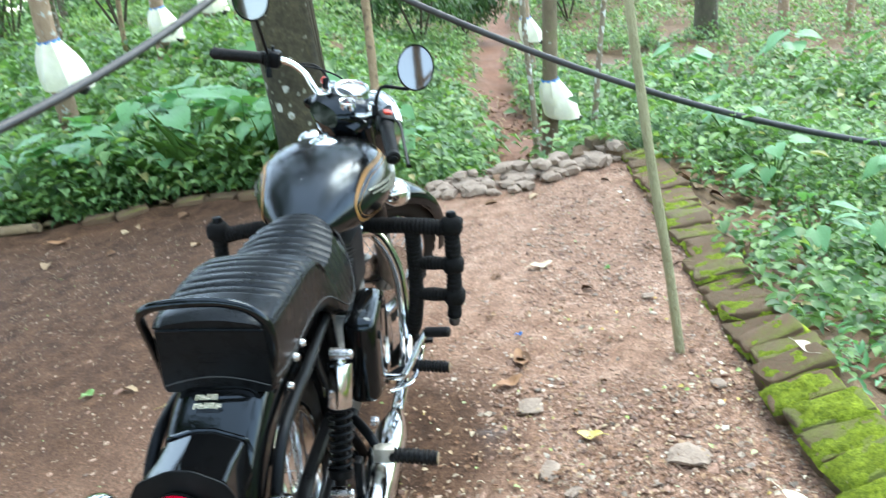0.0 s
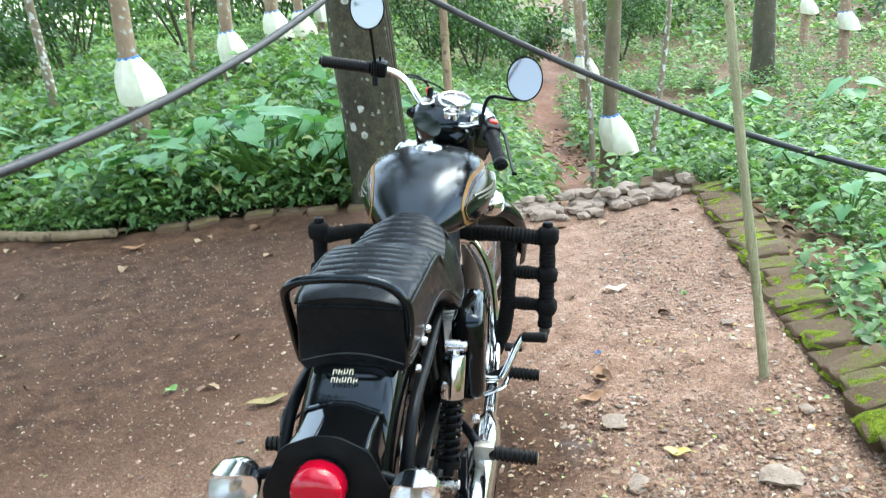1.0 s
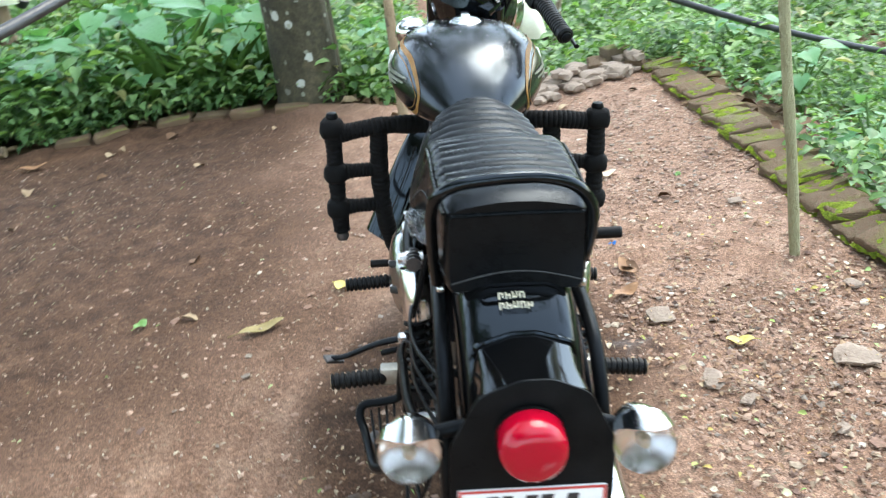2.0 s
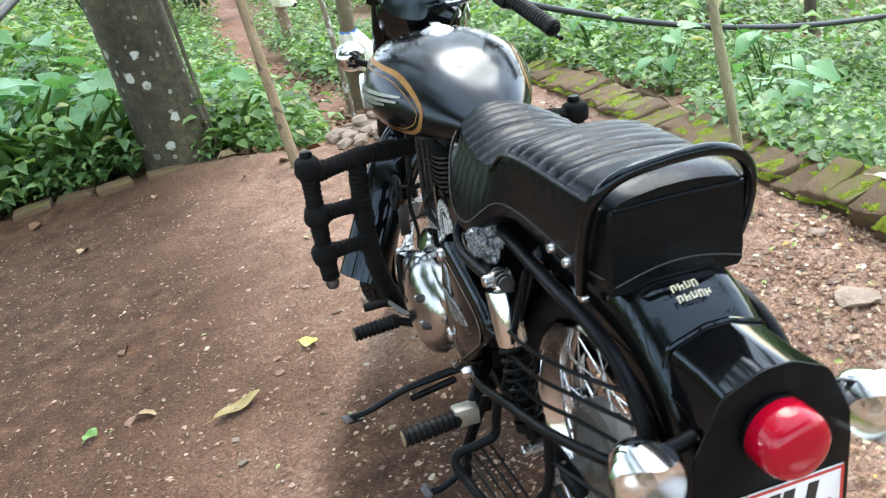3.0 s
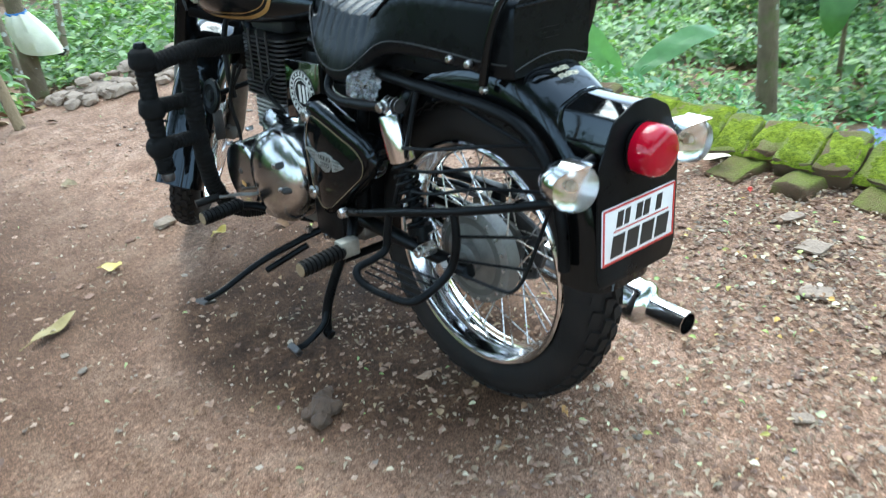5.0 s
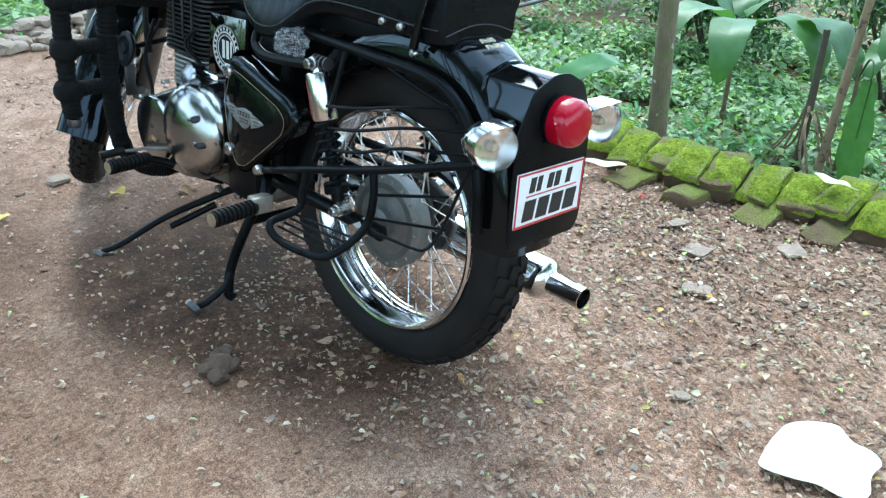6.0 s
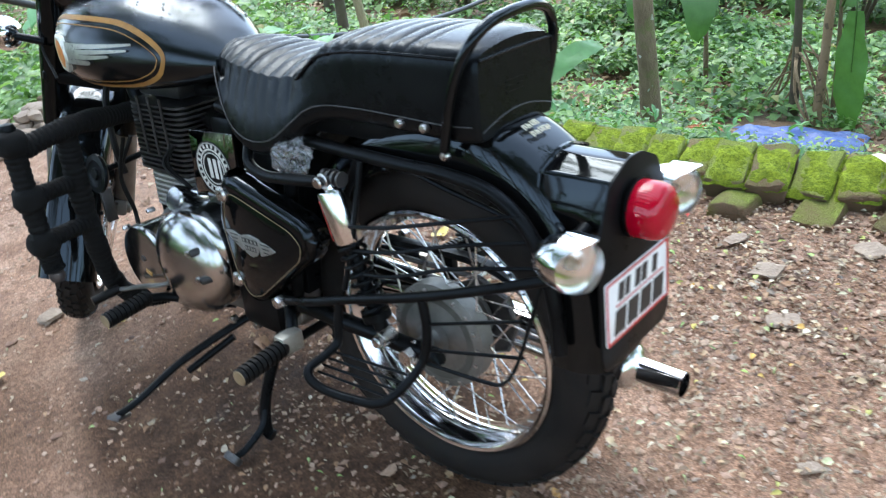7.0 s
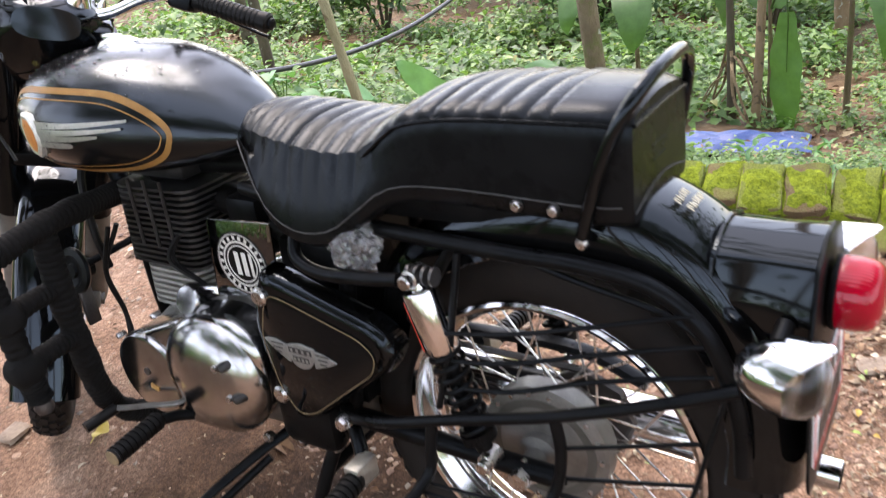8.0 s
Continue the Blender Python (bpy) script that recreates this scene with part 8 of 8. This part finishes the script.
banana(7.4, 2.7, 1.35, ((200, 35, 1.5, 0.42, 2.6), (165, 40, 1.4, 0.40, 2.4), (250, 30, 1.5, 0.42, 2.5), (100, 50, 1.4, 0.4, 1.8), (20, 40, 1.4, 0.4, 2.0), (300, 40, 1.4, 0.4, 2.2)), 25, "banana plant with drooping torn leaves")
banana(7.0, 0.55, 1.55, ((205, 30, 1.6, 0.44, 3.0), (235, 35, 1.5, 0.42, 2.8), (170, 45, 1.4, 0.4, 2.0), (290, 40, 1.4, 0.4, 2.2), (90, 45, 1.3, 0.4, 2.0)), 45, "banana plant with drooping torn leaves")
banana(8.6, -0.6, 1.7, ((190, 35, 1.7, 0.45, 2.6), (230, 35, 1.6, 0.45, 2.6), (150, 40, 1.6, 0.45, 2.4), (100, 40, 1.6, 0.45, 2.2), (280, 45, 1.5, 0.42, 2.0)), 65, "banana plant with drooping torn leaves")
hanging = banana(6.85, 1.20, 1.25, ((60, 50, 1.2, 0.36, 2.0), (340, 45, 1.2, 0.36, 2.2)), 85, "banana plant with one broad leaf hanging straight down")
top = Vector((-0.40, -0.22, 1.28))
m = Matrix.Translation(top) @ Matrix(((0.08, 0.30, -0.95, 0), (0.02, 0.95, 0.30, 0), (-1, 0.0, -0.09, 0), (0, 0, 0, 1)))
lf = part("leaf", moved(banana_leaf(1.25, 0.30, 0.12, 93), m), BANANA, hanging, "broad banana leaf hanging straight down")
part("midrib", sweep([(0, 0, 1.15), (-0.22, -0.12, 1.36), top, top + Vector((0.02, 0.0, -0.6))], lambda f: 0.012 * (1 - 0.6 * f), 6, 16), GRASS, lf)
rt = random.Random(77)
roots = tagged(new("dead_banana_leaves"), "tangle of dry brown banana leaf stalks", "dead leaves")
roots.matrix_basis = Matrix.Translation((6.62, 1.50, land(6.62, 1.50)))
for k in range(14):
    a = rt.uniform(0, 6.28)
    part("stalk", sweep([(0.06 * math.cos(a), 0.06 * math.sin(a), rt.uniform(0.5, 1.0)), (0.22 * math.cos(a), 0.22 * math.sin(a), rt.uniform(0.35, 0.7)), (0.32 * math.cos(a + 0.4), 0.32 * math.sin(a + 0.4), 0.15), (0.28 * math.cos(a + 0.6), 0.28 * math.sin(a + 0.6), 0.0)], lambda f: 0.016 * (1 - 0.5 * f), 6, 14, flat=0.5), STICK, roots)
part("stump", sweep([(0, 0, -0.1), (0.02, 0, 0.6), (0.04, 0.02, 1.5)], lambda f: 0.050 * (1 - 0.4 * f), 12, 14), BARK_GREY, roots)

# ---- things lying about ----
bm = bmesh.new()
bmesh.ops.create_grid(bm, x_segments=60, y_segments=50, size=0.5)
turn = Matrix.Rotation(radians(12), 4, "Z")
for v in bm.verts:
    u, w = v.co.x * 2, v.co.y * 2
    q = turn @ Vector((v.co.x * 1.05 * (1 + 0.05 * noise.noise(Vector((w * 2, 0, 1)))), v.co.y * 1.10 * (1 + 0.07 * noise.noise(Vector((u * 2, 5, 1)))), 0))
    x, y = 5.62 + q.x, 1.16 + q.y
    rise = max(0.0, 1 - max(abs(u), abs(w)) ** 4)
    h = 0.11 * rise * (0.7 + 0.7 * noise.noise(Vector((u * 1.6, w * 1.6, 0)))) + 0.030 * noise.noise(Vector((u * 5, w * 4, 3))) + 0.008 * abs(noise.noise(Vector((u * 14, w * 12, 7))))
    v.co = Vector((x, y, land(x, y) + 0.02 + max(0.0, h)))
bmesh.ops.solidify(bm, geom=list(bm.faces), thickness=0.004)
tagged(finish("tarpaulin", bm, TARP), "crumpled blue tarpaulin spread behind the bricks", "tarpaulin")
bm = bmesh.new()
bmesh.ops.create_grid(bm, x_segments=24, y_segments=4, size=0.5)
for v in bm.verts:
    v.co.z = 0.012 * math.sin(v.co.x * 60)
bmesh.ops.solidify(bm, geom=list(bm.faces), thickness=0.002)
sh = finish("metal_sheet", bm, RUST)
sh.matrix_basis = Matrix.Translation((5.25, 1.80, land(5.25, 1.80) + 0.08)) @ Matrix.Rotation(radians(25), 4, "Z") @ Matrix.Rotation(radians(12), 4, "Y") @ Matrix.Diagonal((0.42, 0.30, 1, 1))
tagged(sh, "small rusty corrugated metal sheet on the slope", "metal sheet")

bm = bmesh.new()
outline = [(0.148, -0.805), (0.155, -0.775), (0.215, -0.765), (0.305, -0.768), (0.355, -0.795), (0.385, -0.842), (0.345, -0.880), (0.350, -0.930), (0.318, -0.955), (0.270, -0.945), (0.225, -0.968), (0.175, -0.930), (0.190, -0.880), (0.165, -0.845)]
outline = [(0.020 + x, y - 0.012) for x, y in rounded(outline, 0.022, 3)]
mid = bm.verts.new((0.26, -0.86, 0.030))
inner = [bm.verts.new((0.26 + (x - 0.26) * 0.55, -0.86 + (y + 0.86) * 0.55, 0.026 + 0.014 * noise.noise(Vector((x * 9, y * 9, 1))))) for i, (x, y) in enumerate(outline)]
rim = [bm.verts.new((x, y, 0.013 + 0.012 * noise.noise(Vector((x * 11, y * 11, 4))))) for i, (x, y) in enumerate(outline)]
for k in range(len(outline)):
    j = (k + 1) % len(outline)
    bm.faces.new((mid, inner[k], inner[j]))
    bm.faces.new((inner[k], rim[k], rim[j], inner[j]))
bmesh.ops.subdivide_edges(bm, edges=list(bm.edges), cuts=1, use_grid_fill=True)
bmesh.ops.solidify(bm, geom=list(bm.faces), thickness=0.003)
tagged(finish("paper_scrap", bm, PAPER), "torn white paper scrap lying on the earth", "paper")


def fallen_leaf(x, y, L, W, yaw, material, label, curl=0.3, z=0.006):
    rows = []
    bm = bmesh.new()
    n = 12
    for i in range(n + 1):
        f = i / n
        w = W / 2 * math.sin(math.pi * (0.03 + 0.95 * f)) ** 0.75
        zc = curl * L * 0.20 * ((2 * f - 1) ** 2) + 0.004 * math.sin(9 * f)
        rows.append([bm.verts.new(((f - 0.5) * L, v * w, zc + 0.18 * w * v * v + 0.0)) for v in (-1, -0.5, 0, 0.5, 1)])
    for a, b in zip(rows, rows[1:]):
        for k in range(4):
            bm.faces.new((a[k], a[k + 1], b[k + 1], b[k]))
    bmesh.ops.remove_doubles(bm, verts=bm.verts, dist=1e-5)
    bmesh.ops.solidify(bm, geom=list(bm.faces), thickness=0.0008)
    ob = thing("fallen_leaf", label, "leaf", Matrix.Translation((x, y, max(0, land(x, y)) + z)) @ Matrix.Rotation(radians(yaw), 4, "Z"), "fallen leaves")
    lf = part("blade", bm, material, ob)
    part("stalk", sweep([(-0.5 * L, 0, curl * L * 0.18), (-0.5 * L - 0.25 * L, 0.03 * L, 0.004)], 0.0014, 5), material, ob)


fallen_leaf(-0.735, 1.143, 0.155, 0.050, 22, OLIVE_LEAF, "long drying olive-brown leaf on the earth")
fallen_leaf(-0.480, 1.362, 0.070, 0.050, -40, YELLOW_LEAF, "small yellow fallen leaf on the earth", 0.6)
fallen_leaf(0.692, 0.701, 0.075, 0.040, 170, YELLOW_LEAF, "small orange-yellow leaf on the earth", 0.5)
fallen_leaf(-1.185, 1.280, 0.055, 0.045, 60, FRESH_LEAF, "small fresh green leaf on the earth", 0.4)
fallen_leaf(1.165, 0.262, 0.155, 0.052, -62, PALE_LEAF, "pale dry leaf against the bricks", 0.15, 0.045)
fallen_leaf(1.395, 0.900, 0.120, 0.048, -60, PALE_LEAF, "pale dry leaf on the mossy bricks", 0.2, 0.105)
fallen_leaf(1.400, -0.42, 0.120, 0.048, 80, PALE_LEAF, "pale dry leaf on the mossy bricks", 0.2, 0.125)
fallen_leaf(-2.43, 3.37, 0.16, 0.06, 10, BROWN_LEAF, "brown fallen leaf near the yard's edge", 0.5)
fallen_leaf(-3.05, 3.52, 0.13, 0.05, 40, BROWN_LEAF, "brown fallen leaf near the yard's edge", 0.5)
fallen_leaf(0.46, 1.05, 0.10, 0.05, 30, BROWN_LEAF, "brown fallen leaf beside the motorcycle", 0.6)
fallen_leaf(0.50, 1.20, 0.12, 0.05, 100, BROWN_LEAF, "brown fallen leaf beside the motorcycle", 0.6)
fallen_leaf(0.62, 2.05, 0.10, 0.05, 10, PALE_LEAF, "pale brown leaf on the earth", 0.6)
fallen_leaf(-0.13, 1.285, 0.060, 0.040, 20, YELLOW_LEAF, "crumpled yellow leaf under the motorcycle", 0.8)
fallen_leaf(0.50, 1.40, 0.028, 0.018, 20, BLUE, "small blue plastic scrap on the earth", 0.2)
fallen_leaf(0.90, 1.94, 0.040, 0.024, 60, FRESH_LEAF, "small green leaf sprig on the earth", 0.4)
fallen_leaf(1.19, -0.03, 0.045, 0.020, 60, PAPER, "small white paper scrap by the bricks", 0.3)
fallen_leaf(1.10, 0.06, 0.030, 0.016, 30, RED, "small red plastic scrap by the bricks", 0.3)
fallen_leaf(-0.04, -0.187, 0.030, 0.014, 60, GOLD, "small orange scrap beside the wheel", 0.4)
# clod of earth and dead leaf beside the stand
bm = bmesh.new()
for k, (x, y, r0) in enumerate(((0, 0, 0.036), (0.040, 0.012, 0.027), (-0.036, -0.010, 0.025), (0.010, -0.030, 0.022), (-0.012, 0.030, 0.020), (0.070, 0.004, 0.014))):
    lump = bmesh.ops.create_icosphere(bm, subdivisions=3, radius=r0, matrix=Matrix.Translation((x, y, 0)))["verts"]
    for v in lump:
        v.co += 0.30 * r0 * noise.noise_vector(v.co * 42 + Vector((k, 0, 0))) + 0.16 * r0 * noise.noise_vector(v.co * 130)
cl = finish("earth_clod", bm, WET_CLOD)
cl.matrix_basis = Matrix.Translation((-0.404, 0.235, 0.006)) @ Matrix.Rotation(0.7, 4, "Z") @ Matrix.Diagonal((1.0, 0.9, 0.62, 1))
tagged(cl, "dark earth clod lying beside the stand", "clod")
